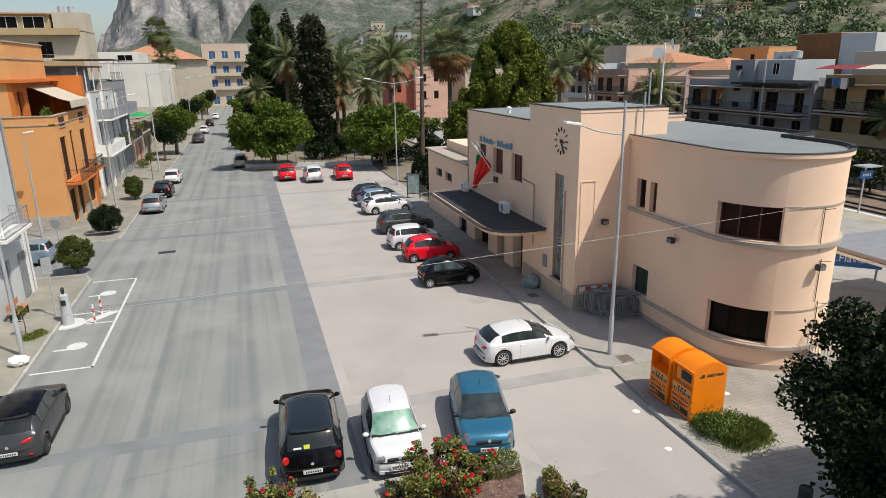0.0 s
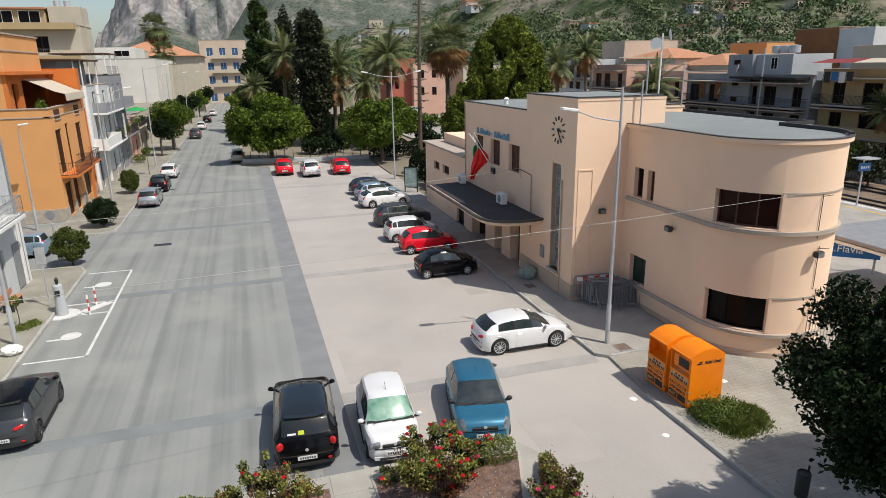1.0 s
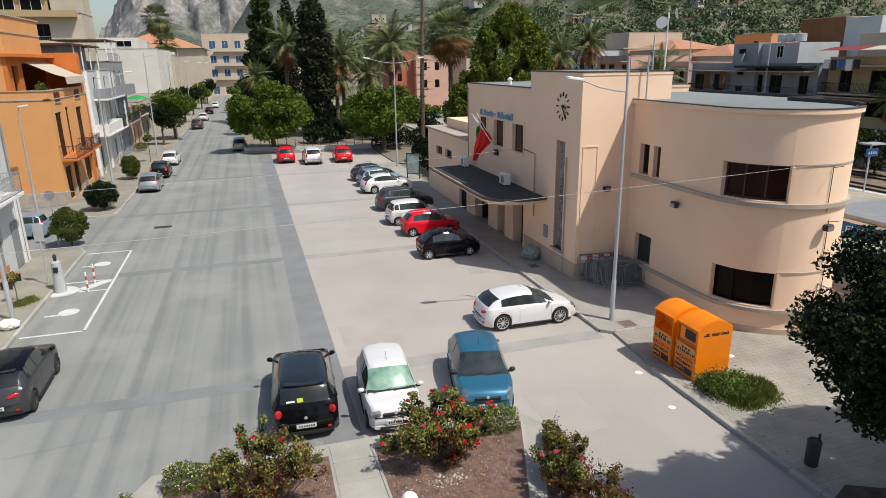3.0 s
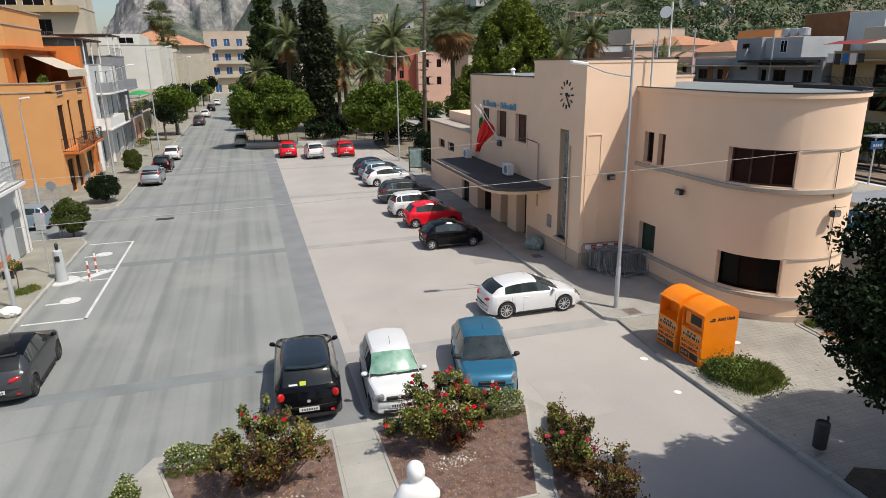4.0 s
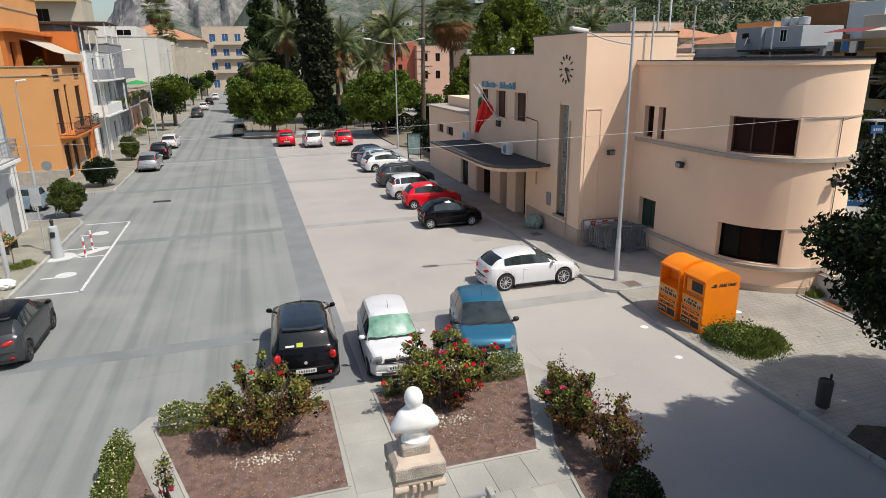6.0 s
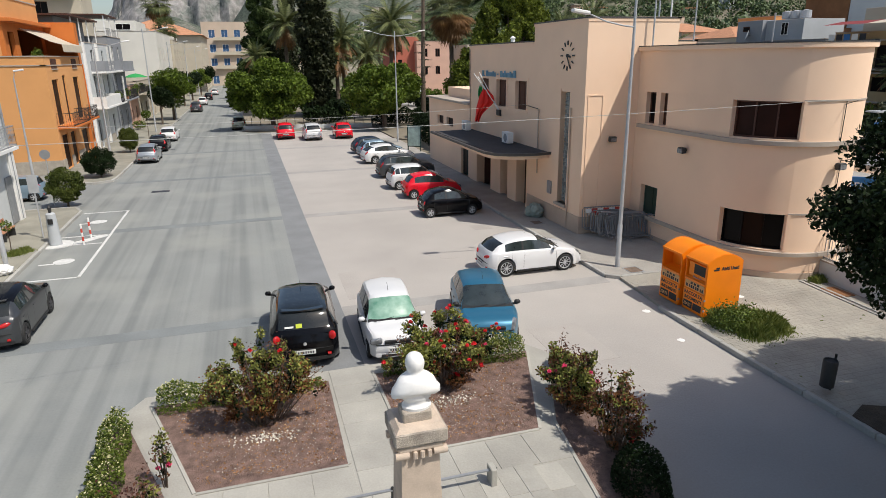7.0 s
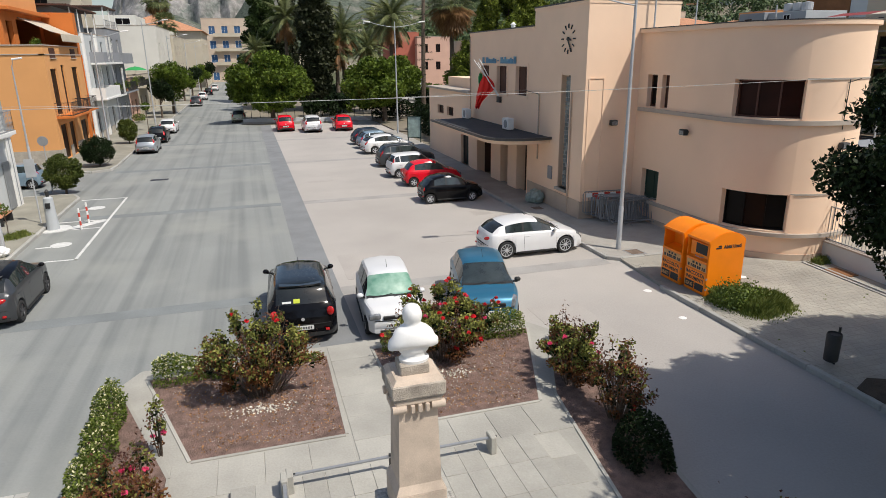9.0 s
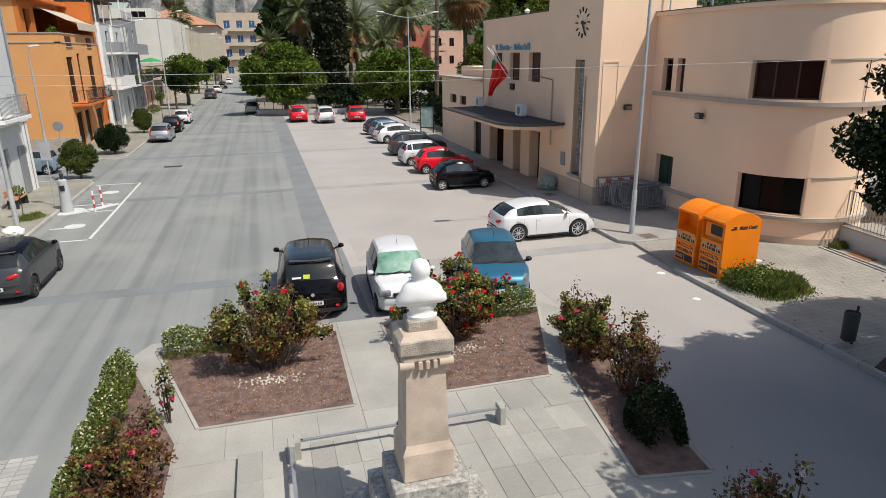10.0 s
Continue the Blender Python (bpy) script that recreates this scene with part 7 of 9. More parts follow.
def palm(label, x, y, h, frond, seed, dry=0.25, r=0.28, fan=False, n=46, name="palm_tree"):
    """Palm: ringed trunk and arching fronds with leaflets; the lowest hang dry."""
    rg = np.random.default_rng(seed)
    t = thing(name, Matrix.Translation((x, y, 0.1)), label, "palm tree")
    bm = bmesh.new()
    lean = rg.normal(size=2) * 0.25
    rings = []
    for k in range(26):
        f = k / 25
        rr = r * (1.15 - 0.35 * f) * (1 + 0.10 * (k % 2)) * (1.35 if f > 0.93 else 1)
        rings.append((lean[0] * f * f, lean[1] * f * f, h * f, rr))
    rows = [[bm.verts.new((cx + q * math.cos(2 * math.pi * i / 9), cy + q * math.sin(2 * math.pi * i / 9), z)) for i in range(9)] for cx, cy, z, q in rings]
    for a, b in zip(rows, rows[1:]):
        for i in range(9):
            bm.faces.new((a[i], a[(i + 1) % 9], b[(i + 1) % 9], b[i]))
    bm.faces.new(rows[-1])
    part("trunk", bm, M_PALMBARK, t)
    green, brown = [], []
    for k in range(n):
        u = k / n
        az = k * 2.399963 + rg.normal() * 0.15
        el = radians(78 - 150 * u + rg.normal() * 6)
        L = frond * rg.uniform(0.85, 1.1)
        d = np.array([math.cos(az) * math.cos(el), math.sin(az) * math.cos(el), math.sin(el)])
        p = np.array([lean[0], lean[1], h])
        dest = []
        (brown if u > 1 - dry else green).append(dest)
        side = np.array([-math.sin(az), math.cos(az), 0.0])
        seg = 12
        if fan:
            seg = 5
        prev = p
        for j in range(seg):
            d = d + np.array([0, 0, -0.085 if not fan else -0.12])
            d /= np.linalg.norm(d)
            nxt = prev + d * L / seg * (1.0 if not fan else 0.8)
            up = np.cross(side, d)
            w = 0.03 * frond
            dest.append([prev - side * w / 2, nxt - side * w / 2, nxt + side * w / 2, prev + side * w / 2])
            if not fan and j > 0:
                ll = L * 0.26 * math.sin(math.pi * (0.12 + 0.86 * (j + 0.5) / seg)) + 0.05
                for q in (0.0, 0.33, 0.66):
                    b = prev + (nxt - prev) * q
                    for s in (-1, 1):
                        tip = b + s * side * ll * 0.8 + d * ll * 0.55 + up * ll * 0.10 - np.array([0, 0, ll * 0.30])
                        ww = 0.055 * frond * 0.5
                        dest.append([b, b + d * ww, tip, tip])
            prev = nxt
        if fan:
            for q in range(15):
                a = (q / 14 - 0.5) * 3.6
                dd = d * math.cos(a) + side * math.sin(a)
                tip = prev + dd * L * 0.62 - np.array([0, 0, 0.16 * L * rg.uniform(0.4, 1.3)])
                perp = np.cross(dd, np.cross(side, d)) * 0.035 * L
                midp = prev + dd * L * 0.34
                dest.append([prev, midp - perp, tip, midp + perp])
    for q in green:
        quads_object("frond", np.array(q), M_PALM, t)
    for q in brown:
        quads_object("dry_frond", np.array(q), M_PALMDRY, t)
    return t


palm("tall date palm with arching grey-green fronds", 19.6, 88, 12.6, 4.6, 50, 0.26)
palm("fan palm with a skirt of brown dead leaves", 25.9, 80.5, 13.4, 2.7, 51, 0.56, fan=True, n=100)
palm("date palm with orange fruit stalks", 14.6, 98, 11.0, 4.2, 52, 0.4)
palm("short date palm with drooping fronds", 18.6, 100, 8.8, 3.8, 53, 0.3)
palm("tall date palm behind the cypress", 13.2, 112, 15.0, 4.4, 54, 0.2)
palm("date palm beside the conifer", 6.6, 102, 13.2, 4.0, 55, 0.25)
palm("short palm at the garden edge", 2.4, 100, 8.6, 2.8, 56, 0.35)
palm("date palm beside the cypress with brown fronds", 13.4, 97, 8.6, 3.4, 57, 0.4)
palm("palm among the garden trees", 22.5, 110, 12.5, 4.0, 58, 0.3)
palm("palm beyond the railway with a thin trunk", 47.0, 82, 12.6, 3.4, 59, 0.45, r=0.22)
palm("bushy palm beyond the railway", 42.5, 82, 11.2, 3.6, 60, 0.3)
palm("low palm beyond the station roof", 53.0, 75, 8.2, 4.2, 61, 0.15)
palm("fan palm beside the red roofed villa", -16.0, 158, 19.8, 2.7, 62, 0.35, r=0.4, fan=True, n=90)
palm("lower fan palm beside the villa", -15.0, 154, 14.6, 2.3, 63, 0.3, r=0.4, fan=True, n=70)
palm("small palm by the ochre house", 60.0, 47.0, 6.4, 2.6, 64, 0.3)
# tall bare araucaria
t = thing("araucaria_tree", Matrix.Translation((20.9, 76.5, 0.1)), "tall thin araucaria with sparse whorled branches", "tree")
part("trunk", tube(bmesh.new(), [(0, 0, 0), (0.1, 0, 9), (0.3, 0, 18), (0.6, 0, 26)], 0.30, 0.10, 8), M_BARK, t)
pts = []
rgl = np.random.default_rng(70)
wb_ = bmesh.new()
for k in range(26):
    z = 4.5 + 0.85 * k
    for j in range(5):
        a = rgl.uniform(0, 6.28)
        L = rgl.uniform(0.5, 1.35)
        tube(wb_, [(z * 0.02, 0, z), (L * math.cos(a) + z * 0.02, L * math.sin(a), z - 0.05)], 0.03, 0.012, 4)
        for q in range(9):
            f = 0.35 + 0.65 * q / 9
            pts.append((L * f * math.cos(a) + z * 0.02, L * f * math.sin(a), z - 0.03 + rgl.normal() * 0.05))
part("branch", wb_, M_BARK, t)
quads_object("foliage", leaves(rgl, np.array(pts), 0.22, 0.07), M_CYPRESS, t)
def hedge_row(label, x0, y0, x1, y1, w, h, n, seed, mt=M_LEAFDARK, leaf=0.3):
    rgh = np.random.default_rng(seed)
    t = thing("garden_hedge", Matrix.Translation((0, 0, 0)), label, "hedge")
    part("stem", tube(bmesh.new(), [(x0, y0, 0.1), ((x0 + x1) / 2, (y0 + y1) / 2, h * 0.4), (x1, y1, 0.1)], 0.05), M_BARK, t)
    u = rgh.random(n)
    a = rgh.uniform(-0.2, math.pi + 0.2, n)
    rr = 1 - 0.4 * rgh.random(n) ** 2 + 0.12 * np.sin(u * 37)
    d = Vector((x1 - x0, y1 - y0)).normalized()
    off = np.cos(a) * w / 2 * rr
    p = np.c_[x0 + (x1 - x0) * u - d.y * off, y0 + (y1 - y0) * u + d.x * off, 0.1 + np.abs(np.sin(a)) ** 0.6 * h * rr]
    quads_object("foliage", leaves(rgh, p, leaf, leaf * 0.55), mt, t)


hedge_row("tall dark hedge beside the low station wing", 17.2, 53.5, 17.6, 66.5, 1.6, 2.5, 5000, 401)
hedge_row("dark hedge behind the garden wall", 15.2, 80.5, 26.0, 78.5, 2.0, 2.0, 4000, 402)
gw = thing("garden_wall", None, "low pale wall with thin fence posts before the garden", "wall")
part("low_wall", wall(bmesh.new(), [(-0.4, 81.3), (14.8, 78.5)], 0.05, 0.55, [], 0.3), M_WHITEWALL, gw)
for k in range(16):
    f = k / 15
    part("fence_post", boxbm(-0.4 + 15.2 * f - 0.03, 81.4 - 2.8 * f, 0.5, -0.4 + 15.2 * f + 0.03, 81.46 - 2.8 * f, 1.5), M_DARKSTEEL, gw)
# undergrowth of the garden, in clumps
for k in range(26):
    gx, gy = rgl.uniform(0.5, 34), rgl.uniform(84, 128)
    crown_tree("garden_shrub", "dark evergreen shrub in the public garden", gx, gy, 0.8, 0.08, lumps(rgl, 5, (0, 0, 1.5), (1.6, 1.6, 0.8), 1.1), 900, 0.5, M_LEAFDARK if k % 3 else M_LEAF, 80 + k, z=0.1, limbs=3, cat="bush")
for k in range(16):
    gx, gy = rgl.uniform(24, 58), rgl.uniform(62, 112) if k % 2 else rgl.uniform(46, 60)
    gx = max(gx, 40)
    crown_tree("garden_shrub", "shrub among the houses beyond the railway", gx, gy, 0.8, 0.08, lumps(rgl, 5, (0, 0, 2.0), (1.8, 1.8, 1.2), 1.3), 900, 0.5, M_LEAFDARK if k % 2 else M_LEAF, 120 + k, z=0.0, limbs=3, cat="bush")
for k in range(14):
    crown_tree("track_tree", "dark scruffy tree beside the railway fence", 55.5 + rgl.uniform(-2, 2.5), 38 + 4.6 * k, 0.9, 0.1, lumps(rgl, 7, (0, 0, 2.2), (1.5, 1.6, 1.1), 1.0), 1500, 0.36, (M_LEAFDARK, M_CYPRESS, M_LEAF)[k % 3], 300 + k, limbs=3)
# dark tree on the corner pavement
rgc = np.random.default_rng(91)
mass = []
for k in range(250):
    d = rgc.normal(size=3)
    d *= rgc.uniform(0.12, 1.0) ** 0.4 / np.linalg.norm(d)
    sz = rgc.uniform(0.36, 0.74)
    low = 1.0 - 0.42 * max(0.0, -d[2])
    b = (d[0] * 3.6 * low - 0.72, d[1] * 3.6 * low + 0.30, 5.35 + d[2] * 2.5, sz, sz, sz * 0.85)
    # loose gaps between the boughs, lined up with the sun for light flecks
    if noise.noise(Vector((b[0] - 0.441 * b[2], b[1] + 0.476 * b[2], 3.3)) * 0.85) < 0.16 or b[1] - 0.9 * b[0] > 2.9:
        mass.append(b)
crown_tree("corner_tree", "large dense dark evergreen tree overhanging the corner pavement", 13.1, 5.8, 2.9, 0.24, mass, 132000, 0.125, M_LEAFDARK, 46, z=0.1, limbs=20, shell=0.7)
# the trees from here on are unseen, added to shade the ground and block sky
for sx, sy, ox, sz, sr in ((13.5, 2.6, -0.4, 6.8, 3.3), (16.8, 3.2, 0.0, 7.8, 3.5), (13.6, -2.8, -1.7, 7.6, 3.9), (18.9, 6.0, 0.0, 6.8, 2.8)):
    crown_tree("corner_tree", "tall dense evergreen tree out of view, added to shade the corner", sx, sy, 3.6, 0.28, lumps(np.random.default_rng(int(sx * 10)), 34 if sx in (13.5, 16.8) else 52, (ox - 0.5, 0, sz + 0.5), (sr * 1.12, sr * 1.12, 2.5), 0.88), 24000, 0.19, M_LEAFDARK, int(sx * 10), z=0.1, limbs=8, fill=2500 if sx in (13.5, 16.8) else 9000)
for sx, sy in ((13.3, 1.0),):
    crown_tree("corner_tree", "dense dark evergreen tree out of view, added for its shade", sx, sy, 2.4, 0.2, lumps(rg, 20, (0, 0, 4.9), (2.5, 2.5, 1.5), 0.7), 14000, 0.16, M_LEAFDARK, int(sx * 10), z=0.1, limbs=8, fill=4000)
crown_tree("corner_tree", "dense dark evergreen tree beside the railing, unseen, added for its shade", 17.8, 8.6, 2.0, 0.2, lumps(rg, 12, (0, 0, 4.2), (1.6, 1.6, 1.6), 1.0), 18000, 0.13, M_LEAFDARK, 47, z=0.1, limbs=9, fill=8000)

# ---- street lamps, containers, barriers, signs ----
def street_lamp(label, x, y, h, reach, ang, z=0.13, arms=1, joint=0.0):
    t = thing("street_lamp", Matrix.Translation((x, y, z)) @ Matrix.Rotation(radians(ang), 4, "Z"), label, "street lamp", "street lamps")
    part("base_sleeve", lathe(bmesh.new(), [(0.095, -0.02), (0.095, 1.7), (0.075, 1.75)], 14), M_GALV, t, smooth=40)
    part("pole", lathe(bmesh.new(), [(0.075, 1.7), (0.062, h * 0.6), (0.045, h)], 14), M_GALV, t, smooth=40)
    for s in ((1,) if arms == 1 else (1, -1)):
        za = h - joint
        pts = [(0, 0, za), (s * reach * 0.25, 0, za + 0.05), (s * reach * 0.6, 0, za + 0.18), (s * reach, 0, za + 0.45)]
        part("arm", tube(bmesh.new(), pts, 0.03, 0.024), M_GALV, t)
        hd = box(bmesh.new(), -0.05, -0.13, -0.06, 0.6, 0.13, 0.06, bevel=0.03)
        hd.transform(Matrix.Translation((s * reach, 0, za + 0.46)) @ Matrix.Rotation(radians(0 if s > 0 else 180), 4, "Z") @ Matrix.Rotation(radians(-8), 4, "Y"))
        part("lamp_head", hd, M_WHITE, t, "pale flat lamp head")
    return t


street_lamp("tall galvanised street lamp on the station pavement", 13.72, 21.0, 10.3, 1.9, 180, joint=1.25)
street_lamp("galvanised street lamp with two arms by the garden", 14.5, 63.0, 10.6, 2.4, 180, arms=2, joint=0.5)
street_lamp("grey street lamp in the side street", -15.1, 52.2, 7.2, 0.12, 0, z=0.0)
street_lamp("grey street lamp along the house pavement", -11.5, 61.0, 9.6, 2.2, 10, joint=0.4)
street_lamp("grey street lamp along the house pavement", -10.3, 82.3, 11.6, 2.2, 0, joint=0.4)
street_lamp("grey street lamp along the house pavement", -9.7, 101, 10.6, 2.2, 0, joint=0.4)
street_lamp("grey street lamp along the house pavement", -9.9, 28.9, 9.5, 2.0, 180, joint=0.4)
for sy in (132, 160):
    street_lamp("grey street lamp far down the street", -9.8, sy, 10.5, 2.2, 0, joint=0.4)


def clothes_bin(x, y, label, depth):
    """Used-clothes container: two vaulted side walls, a body with a recessed hatch between them, printed front."""
    W, D, H, HV = 1.05, 1.35, 1.80, 0.28
    t = thing("clothes_container", Matrix.Translation((x, y, 0.12)), label, "container", "clothes containers")
    n = 12
    top = [(D * k / n, H + HV * math.sin(math.pi * k / n) ** 0.8) for k in range(1, n)] + [(D, H), (D, 0)]

    def across_width(prof, y0, y1, bevel):
        bm = bmesh.new()
        rows = [[bm.verts.new((px, yy, pz)) for px, pz in prof] for yy in (y0, y1)]
        m = len(prof)
        for k in range(m):
            bm.faces.new((rows[0][k], rows[0][(k + 1) % m], rows[1][(k + 1) % m], rows[1][k]))
        bm.faces.new(rows[0][::-1])
        bm.faces.new(rows[1])
        bmesh.ops.recalc_face_normals(bm, faces=bm.faces)
        if bevel:
            bmesh.ops.bevel(bm, geom=[e for e in bm.edges if abs(e.verts[0].co.y - e.verts[1].co.y) < 0.01], offset=bevel, segments=2, affect="EDGES")
        return bm

    part("body", across_width([(0.012, 0), (0.012, 1.10), (depth, 1.20), (depth, 1.68), (0.012, 1.72), (0.012, H)] + [(px, pz - 0.006) for px, pz in top[:-2]] + [(D - 0.006, H), (D - 0.006, 0)], 0.05, W - 0.05, 0), M_BIN, t, smooth=30)
    for y0 in (0.0, W - 0.055):
        part("side_wall", across_width([(0, 0), (0, H)] + top, y0, y0 + 0.055, 0.016), M_BIN, t, smooth=30)
    part("roof_lip", boxbm(-0.03, 0.0, H - 0.05, 0.014, W, H + 0.01), M_BIN, t)
    return t, W, D, H


for k, (bx, by) in enumerate(((13.42, 16.77), (13.48, 15.60))):
    t, W, D, H = clothes_bin(bx, by, "bright orange steel used-clothes container with an open hatch" if k == 0 else "bright orange steel used-clothes container with a lettered side", 0.40 if k == 0 else 0.14)
    if k:
        part("hatch_drum", box(bmesh.new(), 0.06, 0.10, 1.19, 0.13, W - 0.10, 1.66, bevel=0.015), M_BIN, t)
        # black plate stands for the dark inside the hatch opening
        part("hatch_gap", prism(bmesh.new(), [(0.05, 0.16), (0.075, 0.16), (0.075, 0.68), (0.05, 0.68)], 1.30, 1.62), M_BLACK, t)
        part("hatch_handle", tube(bmesh.new(), [(0.05, 0.30, 1.22), (0.0, 0.34, 1.20), (0.0, 0.62, 1.20), (0.05, 0.66, 1.22)], 0.014, seg=6), M_STEEL, t)
    part("hatch_sill", box(bmesh.new(), -0.035, 0.04, 1.04, 0.02, W - 0.04, 1.12, bevel=0.01), M_BIN, t)
    part("label_panel", boxbm(-0.004, 0.07, 0.78, 0.02, W - 0.07, 1.02), M_BINLABEL, t)
    for i, w in enumerate((0.07, 0.05, 0.09, 0.06, 0.08, 0.07, 0.05, 0.08)):
        part("print_bar", boxbm(-0.008, 0.10 + 0.107 * i, 0.80, -0.003, 0.10 + 0.107 * i + w, 0.90), M_BAR, t)
    for i in range(3):
        part("print_bar", boxbm(-0.008, 0.30 + 0.16 * i, 0.93, -0.003, 0.40 + 0.16 * i, 1.0), M_BAR, t)
    part("lower_panel", box(bmesh.new(), -0.022, 0.03, 0.06, 0.014, W - 0.03, 0.74, bevel=0.008), M_BIN, t)
    face = Matrix(((0, 0, -1, -0.023), (-1, 0, 0, W / 2), (0, 1, 0, 0), (0, 0, 0, 1)))
    letters("lettering", "RACCOLTA", 0.165, M_BAR, Matrix.Translation((0, 0, 0.57)) @ face, t, 0.003, bold=0.005)
    letters("lettering", "INDUMENTI", 0.150, M_BAR, Matrix.Translation((0, 0, 0.40)) @ face, t, 0.003, bold=0.005)
    part("print_block", boxbm(-0.026, 0.09, 0.11, -0.021, W * 0.47, 0.34), M_BAR, t)
    part("print_block", boxbm(-0.026, W * 0.51, 0.11, -0.021, W - 0.09, 0.34), M_BAR, t)
    letters("lettering", "USATI", 0.15, M_BINLABEL, Matrix.Translation((-0.005, W * 0.255, 0.17)) @ face, t, 0.003, bold=0.004)
    for z0 in (0.2, 0.55):
        part("hinge", boxbm(-0.03, -0.012, z0, 0.03, 0.004, z0 + 0.06), M_STEEL, t)
    if k == 1:
        letters("lettering", "Abiti Usati", 0.155, M_BAR, Matrix.Translation((0.86, -0.004, 1.55)) @ Matrix.Rotation(radians(90), 4, "X"), t, 0.003, bold=0.006)
        part("print_mark", prism(bmesh.new(), [(0.24, -0.007), (0.44, -0.007), (0.44, -0.002), (0.24, -0.002)], 1.55, 1.60), M_BAR, t)
        part("print_mark", prism(bmesh.new(), [(0.32, -0.007), (0.44, -0.007), (0.44, -0.002), (0.32, -0.002)], 1.61, 1.66), M_BAR, t)
    part("foot", boxbm(0.1, 0.1, -0.04, D - 0.1, W - 0.1, 0.02), M_BLACK, t)

# stacked crowd barriers by the tower
def barrier(m, label, band=False):
    t = thing("crowd_barrier", m, label, "barrier", "stacked crowd barriers")
    part("frame", tube(bmesh.new(), [(-1.05, 0, 0.15), (-1.05, 0, 0.98), (-0.95, 0, 1.08), (0.95, 0, 1.08), (1.05, 0, 0.98), (1.05, 0, 0.15), (0.95, 0, 0.12), (-0.95, 0, 0.12), (-1.05, 0, 0.15)], 0.028, seg=6), M_OLDSTEEL, t)
    for k in range(14):
        part("bar", tube(bmesh.new(), [(-0.93 + 0.143 * k, 0, 0.13), (-0.93 + 0.143 * k, 0, 1.07)], 0.013, seg=5), M_OLDSTEEL, t)
    for s in (-0.7, 0.7):
        part("foot", tube(bmesh.new(), [(s, -0.28, 0.0), (s, 0, 0.12), (s, 0.28, 0.0)], 0.018, seg=6), M_OLDSTEEL, t)
    if band:
        for k in range(6):
            part("stripe", boxbm(-0.9 + 0.3 * k, -0.03, 0.82, -0.6 + 0.3 * k, -0.024, 1.02), M_REDPAINT if k % 2 else M_WHITE, t)
    return t


M_OLDSTEEL = mat("dull_galvanised_tube", (0.26, 0.265, 0.27), 0.55, metal=0.3, var=0.2, scale=3, bump=0.02)
M_REDPAINT = mat("red_reflective_paint", (0.55, 0.06, 0.04), 0.5, var=0.15, bump=0.0)
for k in range(11):
    barrier(Matrix.Translation((15.9 + 0.075 * k + random.uniform(-0.14, 0.14), 25.38 - 0.13 * k, 0.14 + random.uniform(0, 0.10))) @ Matrix.Rotation(radians(-16 + random.uniform(-9, 9) + (24 if k in (3, 7, 10) else 0)), 4, "Z") @ Matrix.Rotation(radians(random.uniform(-22, -6)), 4, "X") @ Matrix.Rotation(radians(random.uniform(-3, 3)), 4, "Y"), "galvanised crowd barrier leaning in a stack", k == 0)
barrier(Matrix.Translation((15.75, 25.58, 0.34)) @ Matrix.Rotation(radians(-4), 4, "Z") @ Matrix.Rotation(radians(-5), 4, "X"), "galvanised crowd barrier with red and white band", True)

# wall floodlights, brackets, drainpipes, air conditioners
def floodlight(x, y, z, ang, label):
    t = thing("floodlight", Matrix.Translation((x, y, z)) @ Matrix.Rotation(radians(ang), 4, "Z"), label, "floodlight", "wall floodlights")
    part("bracket", boxbm(-0.04, -0.1, -0.03, 0.04, 0.02, 0.03), M_DARKSTEEL, t)
    part("housing", box(bmesh.new(), -0.17, -0.32, -0.12, 0.17, -0.1, 0.12, bevel=0.03), M_DARKSTEEL, t)
    part("lens", boxbm(-0.14, -0.335, -0.09, 0.14, -0.318, 0.07), M_LAMPCLEAR, t)


floodlight(16.0, YS - 0.01, 4.55, 0, "dark floodlight on the tower side")
floodlight(X1 - 0.01, 22.1, 4.45, -90, "dark floodlight on the wing wall")
a = radians(-88)
floodlight(CX + CR * math.cos(a), CY + CR * math.sin(a), 4.35, 2, "dark floodlight under the string course")
for z, aa in ((5.9, -88), (3.9, -84), (2.2, -80)):
    t = thing("cable_bracket", Matrix.Translation((CX + CR * math.cos(radians(aa)), CY + CR * math.sin(radians(aa)), z)), "thin rusty cable bracket on the curved wall", "bracket")
    part("upright", tube(bmesh.new(), [(0, -0.04, -1.0), (0, -0.04, 0.7)], 0.015, seg=5), M_DARKSTEEL, t)
    part("rod", tube(bmesh.new(), [(0, 0.0, 0.6), (-0.05, -0.5, 0.75)], 0.012, seg=5), M_DARKSTEEL, t)
for y, z in ((40.2, 3.56), (33.1, 3.56)):
    t = thing("air_conditioner", Matrix.Translation((13.95, y, z)), "white air conditioning unit on the canopy", "air conditioner", "air conditioners")
    part("case", box(bmesh.new(), -0.18, -0.42, 0.04, 0.18, 0.42, 0.64, bevel=0.02), M_WHITE, t)
    part("fan_grille", lathe(bmesh.new(), [(0.23, 0.0), (0.22, 0.015)], 16), M_STEEL, t).matrix_basis = Matrix.Translation((-0.18, -0.08, 0.34)) @ Matrix.Rotation(radians(-90), 4, "Y")
    for s in (-0.3, 0.3):
        part("foot", boxbm(-0.2, s - 0.03, 0, 0.2, s + 0.03, 0.04), M_DARKSTEEL, t)
